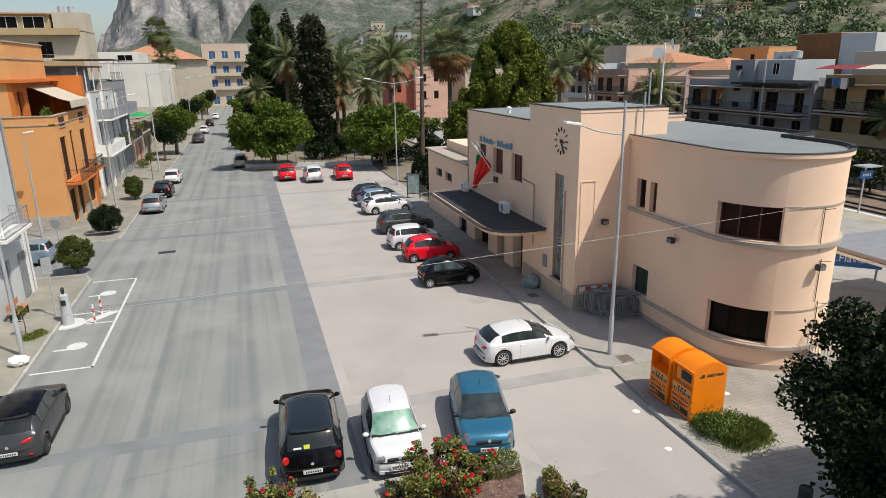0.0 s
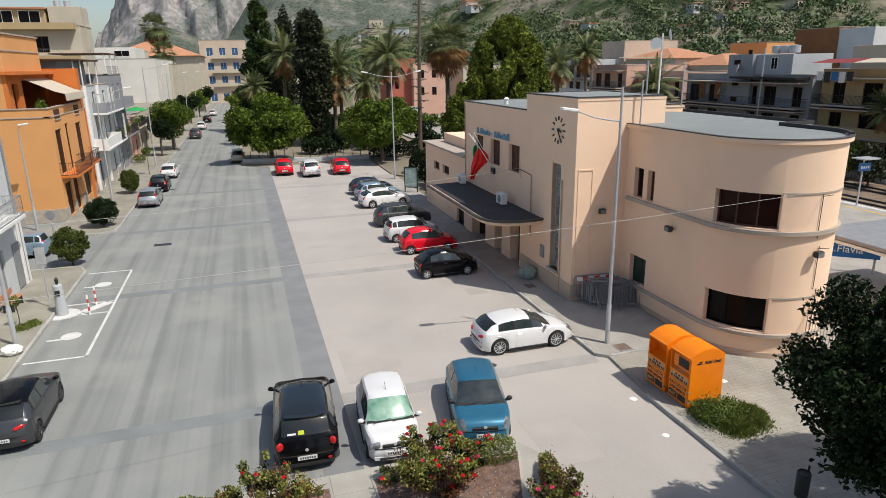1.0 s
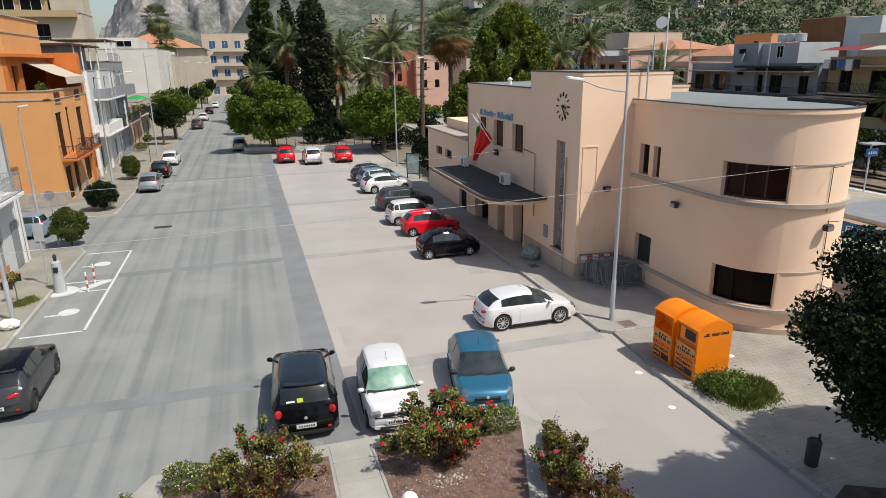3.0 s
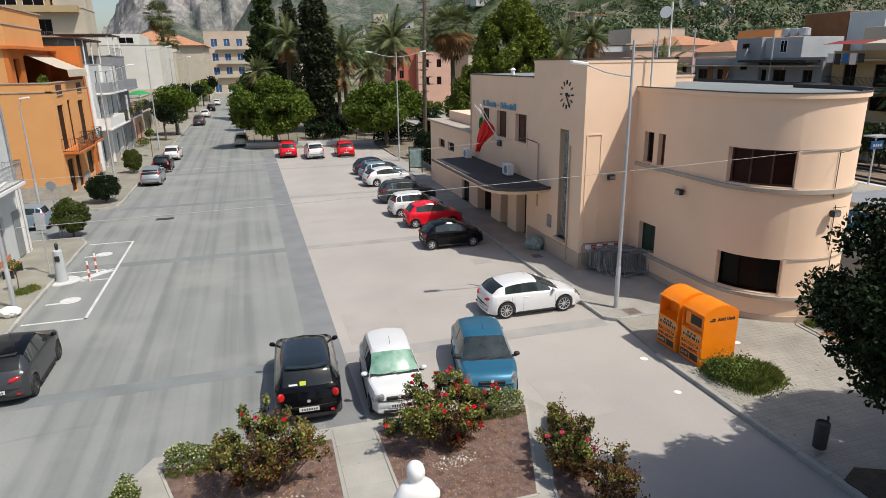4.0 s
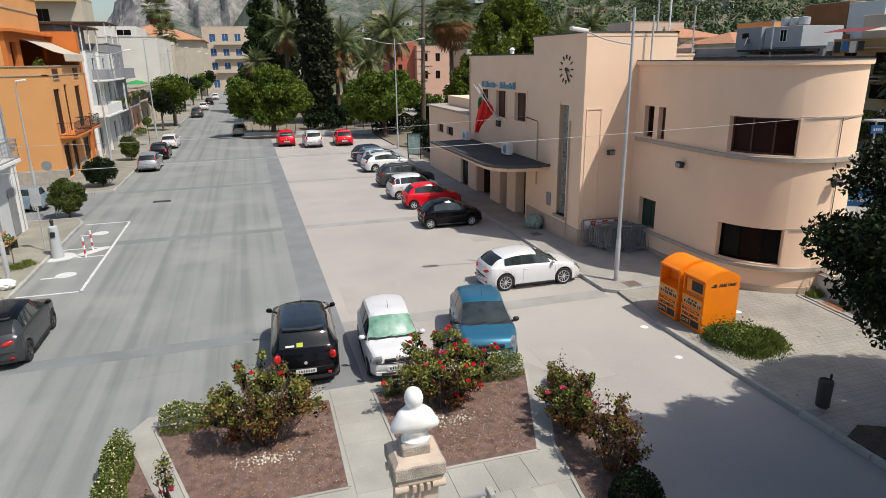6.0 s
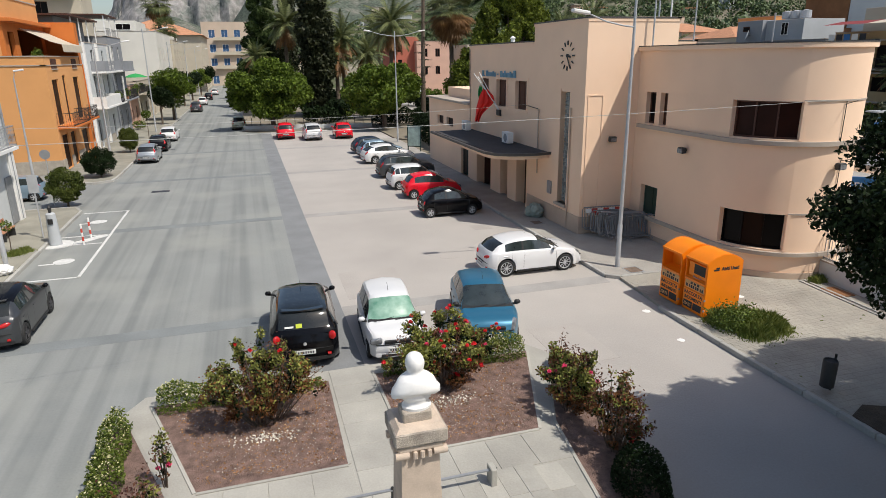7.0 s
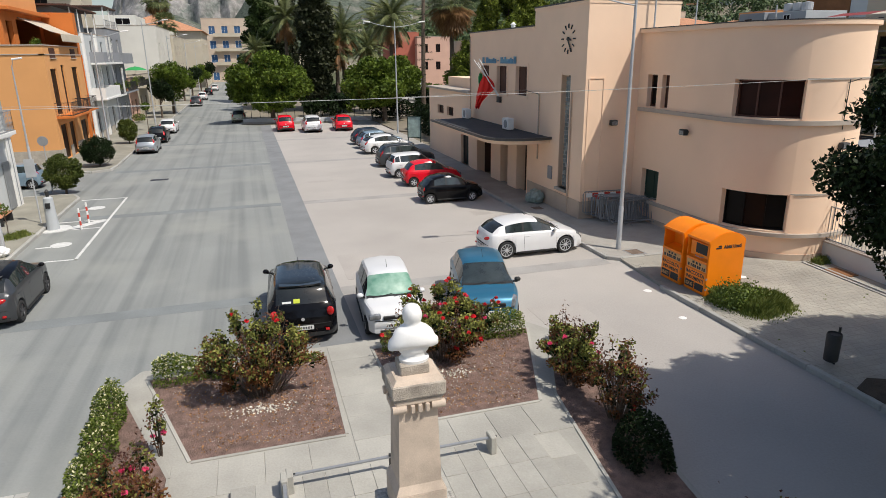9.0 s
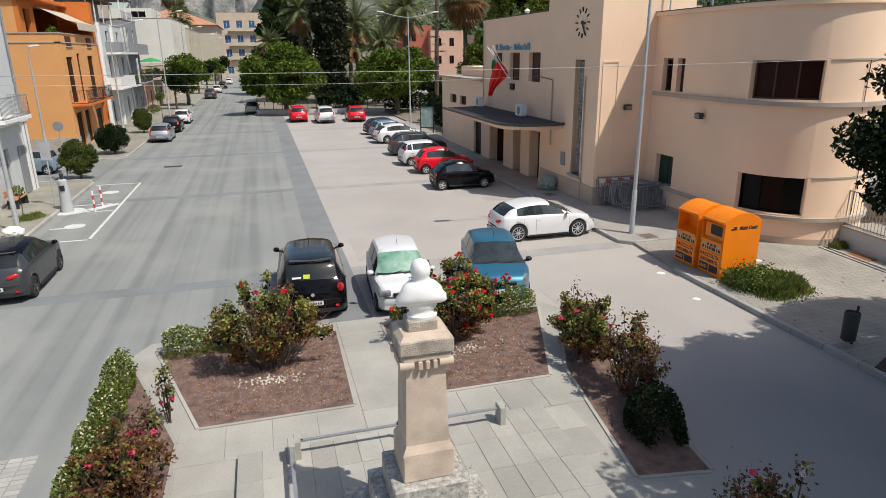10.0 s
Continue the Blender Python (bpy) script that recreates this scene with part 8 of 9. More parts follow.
for y0, z0, z1 in ((30.45, 2.3, 5.6), (41.1, 3.6, 8.7), (27.0, 0.2, 5.9)):
    t = tagged(part("drainpipe", tube(bmesh.new(), [(X0 - 0.06, y0, z0), (X0 - 0.06, y0, z1)], 0.035), M_STUCCO_D), "thin downpipe on the station front", "pipe")
t = thing("cable_bracket", Matrix.Translation((X0, 30.6, 5.6)), "iron cable bracket on the station front", "bracket")
part("rod", tube(bmesh.new(), [(0, 0, 0), (-0.1, 1.4, 0.12)], 0.02, seg=5), M_DARKSTEEL, t)
t = tagged(part("notice_box", box(bmesh.new(), X0 - 0.09, 28.75, 1.5, X0 - 0.005, 29.15, 2.15, bevel=0.015), M_STEEL), "small grey notice box on the station wall", "notice box")
t = thing("waste_bags", Matrix.Translation((14.2, 29.6, 0.13)), "heap of pale grey tied rubbish bags", "rubbish bag")
for bx, by, s in ((0, 0, 1), (0.1, 0.5, 0.9), (-0.28, 0.22, 0.75)):
    bm = bmesh.new()
    bmesh.ops.create_icosphere(bm, subdivisions=3, radius=0.36 * s)
    for vv in bm.verts:
        k = 1 + 0.22 * noise.noise(vv.co * 7 + Vector((bx, by, s)) * 9)
        vv.co = Vector((vv.co.x * k, vv.co.y * k, vv.co.z * k * 1.1 + 0.33 * s))
    part("bag", bm, mat("grey_green_plastic", (0.24, 0.29, 0.26), 0.35, var=0.25, scale=6, bump=0.1), t).matrix_basis = Matrix.Translation((bx, by, 0))
t = thing("waste_bag", Matrix.Translation((-9.75, 27.9, 0.15)), "small white tied rubbish bag beside a street lamp", "rubbish bag")
bm = bmesh.new()
bmesh.ops.create_icosphere(bm, subdivisions=3, radius=0.3)
for vv in bm.verts:
    k = 1 + 0.25 * noise.noise(vv.co * 8)
    vv.co = Vector((vv.co.x * k * 1.3, vv.co.y * k, max(-0.2, vv.co.z * k * 0.75) + 0.2))
part("bag", bm, M_WHITE, t)
# flags over the canopy
fl = thing("flag_set", Matrix.Translation((X0 - 0.03, 35.75, 5.1)), "three slanted flagpoles with a drooping red and green flag", "flags")
for k, (dx, dy, h) in enumerate(((-1.35, 0.95, 2.2), (-1.05, 0.85, 2.25), (-1.25, 0.55, 2.05))):
    part("pole", tube(bmesh.new(), [(0, 0.12 * k, 0), (dx, dy, h)], 0.028, 0.022, seg=6), M_WHITE, fl)
part("pole_bracket", box(bmesh.new(), -0.12, -0.1, -0.25, 0.02, 0.4, 0.1, bevel=0.02), M_DARKSTEEL, fl)


def drape(name, mt, top, widths, h, lean, seed):
    """Cloth that droops in folds from a point of the pole; widths to the two sides down its height."""
    bm = bmesh.new()
    nx, nz = 14, 18
    rows = []
    for j in range(nz + 1):
        f = j / nz
        k = f * (len(widths) - 1)
        i0 = min(int(k), len(widths) - 2)
        l = widths[i0][0] + (widths[i0 + 1][0] - widths[i0][0]) * (k - i0)
        r = widths[i0][1] + (widths[i0 + 1][1] - widths[i0][1]) * (k - i0)
        rows.append([bm.verts.new((l + (r - l) * i / nx + lean * f * f, 0.09 * math.sin(i * 1.25 + seed + 0.8 * f) * (0.4 + f), -h * f + 0.05 * math.sin(i * 0.9 + seed))) for i in range(nx + 1)])
    for p, q in zip(rows, rows[1:]):
        for i in range(nx):
            bm.faces.new((p[i], p[i + 1], q[i + 1], q[i]))
    o = part(name, bm, mt, fl, smooth=60)
    o.matrix_basis = Matrix.Translation(top) @ Matrix.Rotation(radians(-18), 4, "Z")


drape("flag", M_REDFLAG, (-0.78, 0.5, 1.25), ((-0.12, 0.12), (-0.32, 0.48), (-0.40, 0.62), (-0.45, 0.25), (-0.42, -0.05), (-0.40, -0.12)), 1.85, -0.22, 1.0)
drape("flag", M_GREENCLOTH, (-0.98, 0.72, 1.45), ((-0.08, 0.06), (-0.16, 0.10), (-0.16, 0.08), (-0.10, 0.05)), 0.85, 0.0, 2.0)
# advertising board
t = thing("notice_board", Matrix.Translation((14.3, 55.6, 0.13)) @ Matrix.Rotation(radians(-35), 4, "Z"), "tall green-framed poster stand on the pavement", "board")
part("frame", wall(bmesh.new(), [(-0.65, 0), (0.65, 0)], 0.4, 2.3, [(0.08, 1.22, 0.48, 2.22)], 0.08), M_GREENDOOR, t)
part("poster", boxbm(-0.57, 0.03, 0.48, 0.57, 0.05, 2.22), mat("faded_poster", (0.42, 0.52, 0.46), 0.5, var=0.35, scale=2.5, bump=0.0), t)
for s in (-0.6, 0.6):
    part("leg", boxbm(s - 0.04, 0.0, 0, s + 0.04, 0.08, 0.4), M_GREENDOOR, t)
# litter bin on the corner pavement
t = thing("litter_bin", Matrix.Translation((13.28, 10.75, 0.1)), "dark rusty cylindrical litter bin on a post", "litter bin")
part("drum", lathe(bmesh.new(), [(0.13, 0.16), (0.165, 0.19), (0.175, 0.86), (0.16, 0.89), (0.15, 0.85)], 18), M_DARKSTEEL, t, smooth=40)
part("post", tube(bmesh.new(), [(0.20, 0.05, 0), (0.20, 0.05, 1.0)], 0.03), M_DARKSTEEL, t)
# bollard, small posts and sign on the house pavement
t = thing("charging_pillar", Matrix.Translation((-9.0, 32.6, 0.0)), "pale grey round charging pillar on a painted base", "pillar")
part("pedestal", lathe(bmesh.new(), [(0.75, -0.01), (0.75, 0.03)], 20), M_WHITE_LINE, t)
part("column", lathe(bmesh.new(), [(0.27, 0.02), (0.24, 0.6), (0.215, 1.2), (0.20, 1.5), (0.14, 1.56)], 18), M_PALEGREY, t, smooth=40)
part("panel", boxbm(-0.10, -0.26, 1.05, 0.10, -0.12, 1.3, bevel=0.01), M_BLACK, t)
part("top_lamp", lathe(bmesh.new(), [(0.06, 1.55), (0.09, 1.8), (0.03, 1.9)], 12), M_DARKSTEEL, t)
for px, py in ((-7.75, 32.2), (-7.7, 33.5)):
    t = thing("marker_post", Matrix.Translation((px, py, 0)), "thin red and white striped post", "post", "marker posts")
    for k in range(5):
        part("band", lathe(bmesh.new(), [(0.045, 0.2 * k), (0.045, 0.2 * k + 0.198)], 10), M_REDPAINT if k % 2 else M_WHITE, t)
t = thing("street_sign", Matrix.Translation((-9.75, 33.6, 0.14)), "grey sign on a thin steel post", "sign")
part("post", tube(bmesh.new(), [(0, 0, 0), (0, 0, 3.0)], 0.035), M_GALV, t)
part("plate", boxbm(-0.22, -0.045, 2.2, 0.22, -0.03, 3.05, bevel=0.005), M_GALV, t)
t = thing("street_sign", Matrix.Translation((-11.2, 41.6, 0.14)), "small round sign seen from behind on a thin post", "sign")
part("post", tube(bmesh.new(), [(0, 0, 0), (0, 0, 3.2)], 0.03), M_GALV, t)
part("disc", lathe(bmesh.new(), [(0.28, 0), (0.28, 0.02)], 18), M_STEEL, t).matrix_basis = Matrix.Translation((0, -0.04, 3.0)) @ Matrix.Rotation(radians(90), 4, "X")
t = thing("bench", Matrix.Translation((-11.4, 34.0, 0.15)) @ Matrix.Rotation(radians(90), 4, "Z"), "orange-brown wooden bench against the white house", "bench")
for k in range(4):
    part("slat", boxbm(-0.8, -0.2 + 0.11 * k, 0.42, 0.8, -0.11 + 0.11 * k, 0.46), M_TERRA, t)
part("backrest", boxbm(-0.8, 0.24, 0.55, 0.8, 0.28, 0.85), M_TERRA, t)
for s in (-0.65, 0.65):
    part("leg", boxbm(s - 0.03, -0.2, 0, s + 0.03, 0.26, 0.42), M_DARKSTEEL, t)
crown_tree("sapling", "thin young plant in a square of weeds", -10.4, 31.2, 1.0, 0.025, [(0, 0, 1.25, 0.25, 0.25, 0.25)], 160, 0.12, M_LEAF, 150, z=0.14, limbs=2)
rgw = np.random.default_rng(7)


def weeds(label, pts_xy, n, h, m=M_GRASS, z=0.1, name="weeds"):
    pts_xy = np.array(pts_xy, float)
    k = rgw.integers(0, len(pts_xy), n)
    p = pts_xy[k, :2] + rgw.normal(size=(n, 2)) * pts_xy[k, 2:3] * 0.5
    hh = h * rgw.uniform(0.3, 1.1, n) * np.exp(-((p - pts_xy[k, :2]) ** 2).sum(1) / (2 * (pts_xy[k, 2] * 0.7) ** 2))
    tilt = rgw.normal(size=(n, 2)) * 0.28
    a = rgw.uniform(0, 6.28, n)
    w = rgw.uniform(0.008, 0.022, n)
    base = np.c_[p, np.full(n, z)]
    side = np.c_[np.cos(a) * w, np.sin(a) * w, np.zeros(n)]
    tip = base + np.c_[tilt * hh[:, None], hh]
    mid = base + np.c_[tilt * hh[:, None] * 0.35, hh * 0.6]
    return tagged(quads_object(name, np.stack([base - side, base + side, mid + side, tip], 1), m), label, "weeds", kind="stuff")


weeds("tuft of green weeds beside the containers", [(14.0, 14.9, 0.55), (14.5, 14.6, 0.7), (14.2, 14.1, 0.6), (14.9, 14.3, 0.6), (13.8, 15.2, 0.4), (14.75, 14.75, 0.6), (15.1, 14.5, 0.5)], 15000, 0.50)
quads_object("weed_leaves", leaves(rgw, np.c_[np.clip(rgw.normal(0, 0.55, (5200, 2)), -1.15, 1.15) * (0.62, 0.50) + (14.0, 14.76), 0.1 + np.abs(rgw.normal(0.30, 0.15, 5200))], 0.085, 0.055), M_WEEDLEAF)
tagged(bpy.data.objects["weed_leaves"], "broad leaved weeds beside the containers", "weeds", kind="stuff")
weeds("weeds along the foot of the curved wall", [(19.6 + 0.3 * k, 17.15 + 0.02 * k * k, 0.25) for k in range(6)], 2500, 0.3)
weeds("grass in a planting square of the pavement", [(-10.2, 30.9, 0.4), (-9.9, 31.3, 0.35)], 1600, 0.28, z=0.15)
weeds("dry grass tufts in the pavement joints", [(rgw.uniform(13.2, 19), rgw.uniform(6, 16), 0.06) for k in range(26)], 300, 0.05, z=0.1)

# low wall and railing beside the curved wing, platform beyond
t = thing("wall_railing", None, "low pale wall with a grey iron railing", "railing")
part("low_wall", wall(bmesh.new(), [(20.15, 17.55), (19.75, 13.5), (19.4, 7.0)], 0.1, 0.78, [], 0.25), M_WHITEWALL, t)
part("wall_coping", wall(bmesh.new(), [(20.12, 17.55), (19.72, 13.5), (19.37, 7.0)], 0.78, 0.84, [], 0.31), M_SILL, t)
iron_railing(t, [(20.28, 17.5), (19.88, 13.5), (19.53, 7.0)], 0.84, 2.1, 0.14, M_STEEL)
dr = thing("drain_channel", None, "narrow drain channel with pale edge stones and a rusty plate", "drain")
for ox in (0.0, 0.22):
    part("edge_stone", prism(bmesh.new(), [(19.38 - ox, 17.4), (18.95 - ox, 12.0), (19.05 - ox, 12.0), (19.48 - ox, 17.4)], 0.08, 0.135), M_KERB, dr)
part("rusty_plate", boxbm(19.18, 15.6, 0.1, 19.8, 16.5, 0.13), M_BROWNWALL, dr)
plt = tagged(part("platform", prism(bmesh.new(), rect(25.2, -30, 45.5, 140), -0.03, 0.35), M_PAVE), "grey asphalt railway platform", "platform", kind="structure")
part("edge_line", boxbm(43.9, -30, 0.34, 44.1, 140, 0.356), mat("yellow_line_paint", (0.62, 0.42, 0.06), 0.7), plt)
part("edge_stone", boxbm(45.0, -30, 0.34, 45.5, 140, 0.358), M_WHITE_LINE, plt)
tb = tagged(part("track_bed", prism(bmesh.new(), rect(45.6, -30, 56, 140), -0.03, 0.05), mat("brown_ballast", (0.23, 0.17, 0.12), 0.95, var=0.35, scale=2, fine=18, bump=0.4)), "brown stone ballast between the rails", "track bed", kind="structure")
for x in (47.2, 48.65, 52.0, 53.45):
    part("rail", boxbm(x - 0.04, -30, 0.05, x + 0.04, 140, 0.2), M_HUBDARK, tb)
t = thing("platform_shelter", Matrix.Translation((26.0, 19.0, 0.35)), "grey flat-roofed platform shelter with a name board", "shelter")
part("roof", box(bmesh.new(), -0.4, -5, 3.0, 7.0, 3.9, 3.2, bevel=0.03), M_STEEL, t)
part("fascia", boxbm(-0.42, -5.05, 2.85, 7.05, 3.95, 2.98), M_WHITE, t)
for px, py in ((0.2, -4.4), (0.2, 3.3), (6.4, -4.4), (6.4, 3.3)):
    part("post", boxbm(px - 0.08, py - 0.08, 0, px + 0.08, py + 0.08, 2.86), M_DARKSTEEL, t)
sg = thing("station_sign", Matrix.Translation((30.1, 24.45, 1.15)) @ Matrix.Rotation(radians(-40), 4, "Z"), "blue station name board with white letters", "sign")
part("board", box(bmesh.new(), -1.6, -0.04, 0, 1.6, 0.04, 0.95, bevel=0.01), M_SIGNBLUE, sg)
letters("lettering", "S.Flavia", 0.56, M_WHITE, Matrix.Translation((0, -0.046, 0.27)) @ Matrix.Rotation(radians(90), 4, "X"), sg, 0.004)
for s in (-1.4, 1.4):
    part("post", boxbm(s - 0.05, 0.045, -0.8, s + 0.05, 0.12, 0.95), M_GALV, sg)
s2 = thing("platform_sign", Matrix.Translation((45.0, 36.3, 0.35)), "small blue platform sign under a white frame", "sign")
part("board", boxbm(-0.5, -0.05, 2.7, 0.6, 0.05, 3.3), M_SIGNBLUE, s2)
for k in range(4):
    part("print_bar", boxbm(-0.35 + 0.22 * k, -0.06, 2.88, -0.22 + 0.22 * k, -0.05, 3.08), M_WHITE, s2)
part("post", boxbm(-0.05, 0.06, 0, 0.05, 0.14, 3.6), M_GALV, s2)
part("frame", boxbm(-0.7, -0.5, 3.6, 0.9, 0.6, 3.7), M_GALV, s2)
fe = thing("picket_fence", None, "white picket fence along the railway", "fence")
for k in range(90):
    part("picket", boxbm(57.0, 30 + 0.62 * k, 0, 57.1, 30.38 + 0.62 * k, 1.5), M_WHITEWALL, fe)
# roof masts
t = thing("antenna_mast", Matrix.Translation((24.2, 33.5, ZF)), "slim white mast with two dish antennas", "antenna")
part("mast", tube(bmesh.new(), [(0, 0, 0), (0, 0, 4.0)], 0.05), M_WHITE, t)
for s, z in ((-0.45, 3.4), (0.35, 3.9)):
    o = part("dish", lathe(bmesh.new(), [(0.04, 0), (0.2, 0.03), (0.33, 0.11), (0.34, 0.12)], 18), M_WHITE, t, smooth=50)
    o.matrix_basis = Matrix.Translation((s, -0.1, z)) @ Matrix.Rotation(radians(60 if s > 0 else -55), 4, "Z") @ Matrix.Rotation(radians(80), 4, "X")
for x, y, z0, h in ((18.6, 26.6, ZT, 1.6), (23.6, 30.5, ZF, 2.4), (17.7, 25.6, ZC, 2.0), (58.5, 62.0, 0.0, 12.6)):
    tagged(part("roof_mast", tube(bmesh.new(), [(x, y, z0), (x, y, z0 + h)], 0.04 if z0 else 0.1), M_GALV), "thin grey metal mast on a roof", "mast")
for x, y in ((19.8, 34.0), (15.6, 36.5)):
    t = tagged(part("roof_vent", lathe(bmesh.new(), [(0.12, 0), (0.12, 0.25), (0.18, 0.3), (0.05, 0.42)], 12, (x, y)), M_WHITE), "small white roof vent", "vent")
    t.location = (0, 0, ZF + 0.05)

# overhead cables
def cable(a, b, sag, r=0.0065):
    a, b = Vector(a), Vector(b)
    pts = [a.lerp(b, i / 28) - Vector((0, 0, 4 * sag * (i / 28) * (1 - i / 28))) for i in range(29)]
    tagged(part("overhead_cable", tube(bmesh.new(), pts, r, seg=5), mat("pale_cable", (0.42, 0.42, 0.40), 0.6, var=0.2, bump=0.0)), "pale overhead cable across the forecourt", "cable", "overhead cables")


cable((-30, 11.9, 7.3), (19.4, 17.55, 6.65), 0.35)
cable((-12.0, 23.6, 6.3), (X0 - 0.1, 32.0, 5.75), 0.25)

# rusty covers and litter on the pavements
for x, y, w, d in ((14.1, 20.45, 0.32, 0.34), (13.7, 28.5, 0.3, 0.34)):
    t = thing("rusty_cover", Matrix.Translation((x, y, 0.13)), "rusty rectangular inspection cover in the pavement", "cover")
    part("frame", wall(bmesh.new(), [(-w, -d), (w, -d), (w, d), (-w, d), (-w, -d)], -0.02, 0.008, [], 0.06), M_STEEL, t)
    part("plate", boxbm(-w + 0.02, -d + 0.02, -0.02, w - 0.02, d - 0.02, 0.005), mat("rusty_iron", (0.17, 0.125, 0.095), 0.8, var=0.3, scale=6, bump=0.08), t)
for k, (x, y) in enumerate(((11.96, 14.62), (12.3, 16.9), (16.0, 16.8))):
    bm = bmesh.new()
    bmesh.ops.create_icosphere(bm, subdivisions=2, radius=0.12 + 0.02 * (k % 3))
    for vv in bm.verts:
        vv.co = Vector((vv.co.x * (1 + 0.3 * noise.noise(vv.co * 9)), vv.co.y, abs(vv.co.z) * 0.12))
    o = tagged(part("paper_scrap", bm, M_WHITE), "crumpled white scrap of paper on the ground", "litter", "litter scraps")
    o.location = (x, y, 0.005 if x < 12.7 else 0.1)

# ---- planting of the monument garden ----
rgb_ = np.random.default_rng(17)
M_SHOOT = leafmat("reddish_young_leaves", (0.06, 0.018, 0.015), (0.20, 0.09, 0.045))


def rose_bush(label, x, y, w, d, h, n, flowers, dry=0.3, seed=1, pink=False, white=False):
    """Stems from the ground, loose leaves, some dry twigs and open blooms."""
    rg = np.random.default_rng(seed)
    t = thing("rose_bush", Matrix.Translation((x, y, 0.15)), label, "rose bush")
    st = bmesh.new()
    tips = []
    for k in range(52 if w > 0.8 else 7):
        a, rr = rg.uniform(0, 6.28), rg.uniform(0, 1) ** 0.6
        e = Vector((math.cos(a) * rr * w * 0.5, math.sin(a) * rr * d * 0.5, h * rg.uniform(0.6, 1.18) * (1 - 0.35 * rr * rr)))
        s = Vector((e.x * 0.25, e.y * 0.25, -0.02))
        tube(st, [s, s.lerp(e, 0.55) + Vector((0, 0, 0.1 * h)), e], 0.014, 0.005, 4)
        tips.append((s, e))
    part("stem", st, M_BARK, t)
    blobs = lumps(rg, 34, (0, 0, h * 0.55), (w * 0.37, d * 0.37, h * 0.27), min(w, d) * 0.105)[:-1]
    blobs += [(0, 0, h * 0.5, w * 0.20, d * 0.20, h * 0.24)] + lumps(rg, 9, (0, 0, h * 0.24), (w * 0.30, d * 0.30, h * 0.08), min(w, d) * 0.11)[:-1]
    for s, e in tips[::2]:
        blobs.append((e.x, e.y, e.z - 0.06, 0.13, 0.13, 0.17))
    pts = blob_points(rg, blobs, n, 0.9)
    pts = pts[pts[:, 2] > 0.05]
    low = pts[:, 2] < h * (0.30 + 0.5 * rg.random(len(pts)) * dry * 2)
    quads_object("foliage", leaves(rg, pts[~low], 0.084, 0.054, 0.15), M_ROSELEAF, t)
    # inner leaves take a near-black colour that paints shade into the bush
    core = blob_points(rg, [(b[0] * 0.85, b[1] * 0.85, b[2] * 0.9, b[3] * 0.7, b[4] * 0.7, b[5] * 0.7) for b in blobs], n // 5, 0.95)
    quads_object("inner_foliage", leaves(rg, core[core[:, 2] > 0.15 * h], 0.11, 0.07, 0.2), M_LEAFDARK, t, label="inner leaves coloured near-black for the shade inside the bush")["kind"] = "stuff"
    shoots = np.concatenate([np.array(s.lerp(e, 0.8)) + rg.normal(size=(26, 3)) * (0.07, 0.07, 0.15) + (0, 0, 0.20) for s, e in tips[1::2]])
    quads_object("young_shoot", leaves(rg, shoots, 0.075, 0.04, 0.15), M_SHOOT, t, label="reddish young leaves on the shoots")["kind"] = "stuff"
    quads_object("dry_foliage", leaves(rg, pts[low], 0.08, 0.045, 0.3), M_ROSEDRY, t, label="brown withered lower leaves")
    for k in range(flowers):
        b = blobs[rg.integers(0, len(blobs) - 1)]
        dd = rg.normal(size=3)
        dd[2] = abs(dd[2]) * 1.2
        dd /= np.linalg.norm(dd)
        c = np.array(b[:3]) + dd * np.array(b[3:]) * 1.08
        if white:
            c = np.array(tips[k][1])
        nn = 26
        dirs = rg.normal(size=(nn, 3))
        dirs[:, 2] = np.abs(dirs[:, 2]) * 0.8
        dirs /= np.linalg.norm(dirs, axis=1, keepdims=True)
        quads_object("bloom", leaves(rg, c + dirs * 0.034, 0.065, 0.065, 0.0), M_ROSEWHITE if white else M_ROSEPINK if pink or k % 6 == 5 else M_ROSE, t)
    return t


rose_bush("large red rose bush with green and yellow leaves", AX + 2.15, 14.0, 3.0, 2.0, 1.85, 9000, 62, 0.35, 201)
rose_bush("red rose bush with withered lower leaves", AX - 2.25, 13.7, 3.0, 2.2, 1.95, 8200, 9, 0.6, 202)
rose_bush("rose bush with bright red blooms beside the path", 6.85, 12.0, 1.3, 2.6, 1.5, 5600, 13, 0.5, 203, True)
rose_bush("bare reddish rose bush at the bed corner", 7.0, 10.2, 1.2, 1.7, 1.6, 1900, 3, 1.6, 204)
rose_bush("withered rose bush in the side bed", AX - 4.6, 9.2, 1.5, 3.4, 1.05, 4800, 6, 2.0, 205, True)
rose_bush("single pink rose on a tall stem", -2.1, 11.85, 0.4, 0.35, 1.15, 150, 2, 0.3, 206, True)
rose_bush("single pink rose in the side bed", -2.25, 10.7, 0.5, 0.4, 1.0, 160, 2, 0.5, 207, True)
rose_bush("roses at the near end of the side bed", 6.1, 5.7, 0.9, 1.2, 1.15, 1300, 5, 0.5, 208, True)
rose_bush("white roses on thin stems at the near end of the bed", 6.5, 5.5, 0.7, 0.9, 1.5, 420, 7, 0.4, 209, white=True)


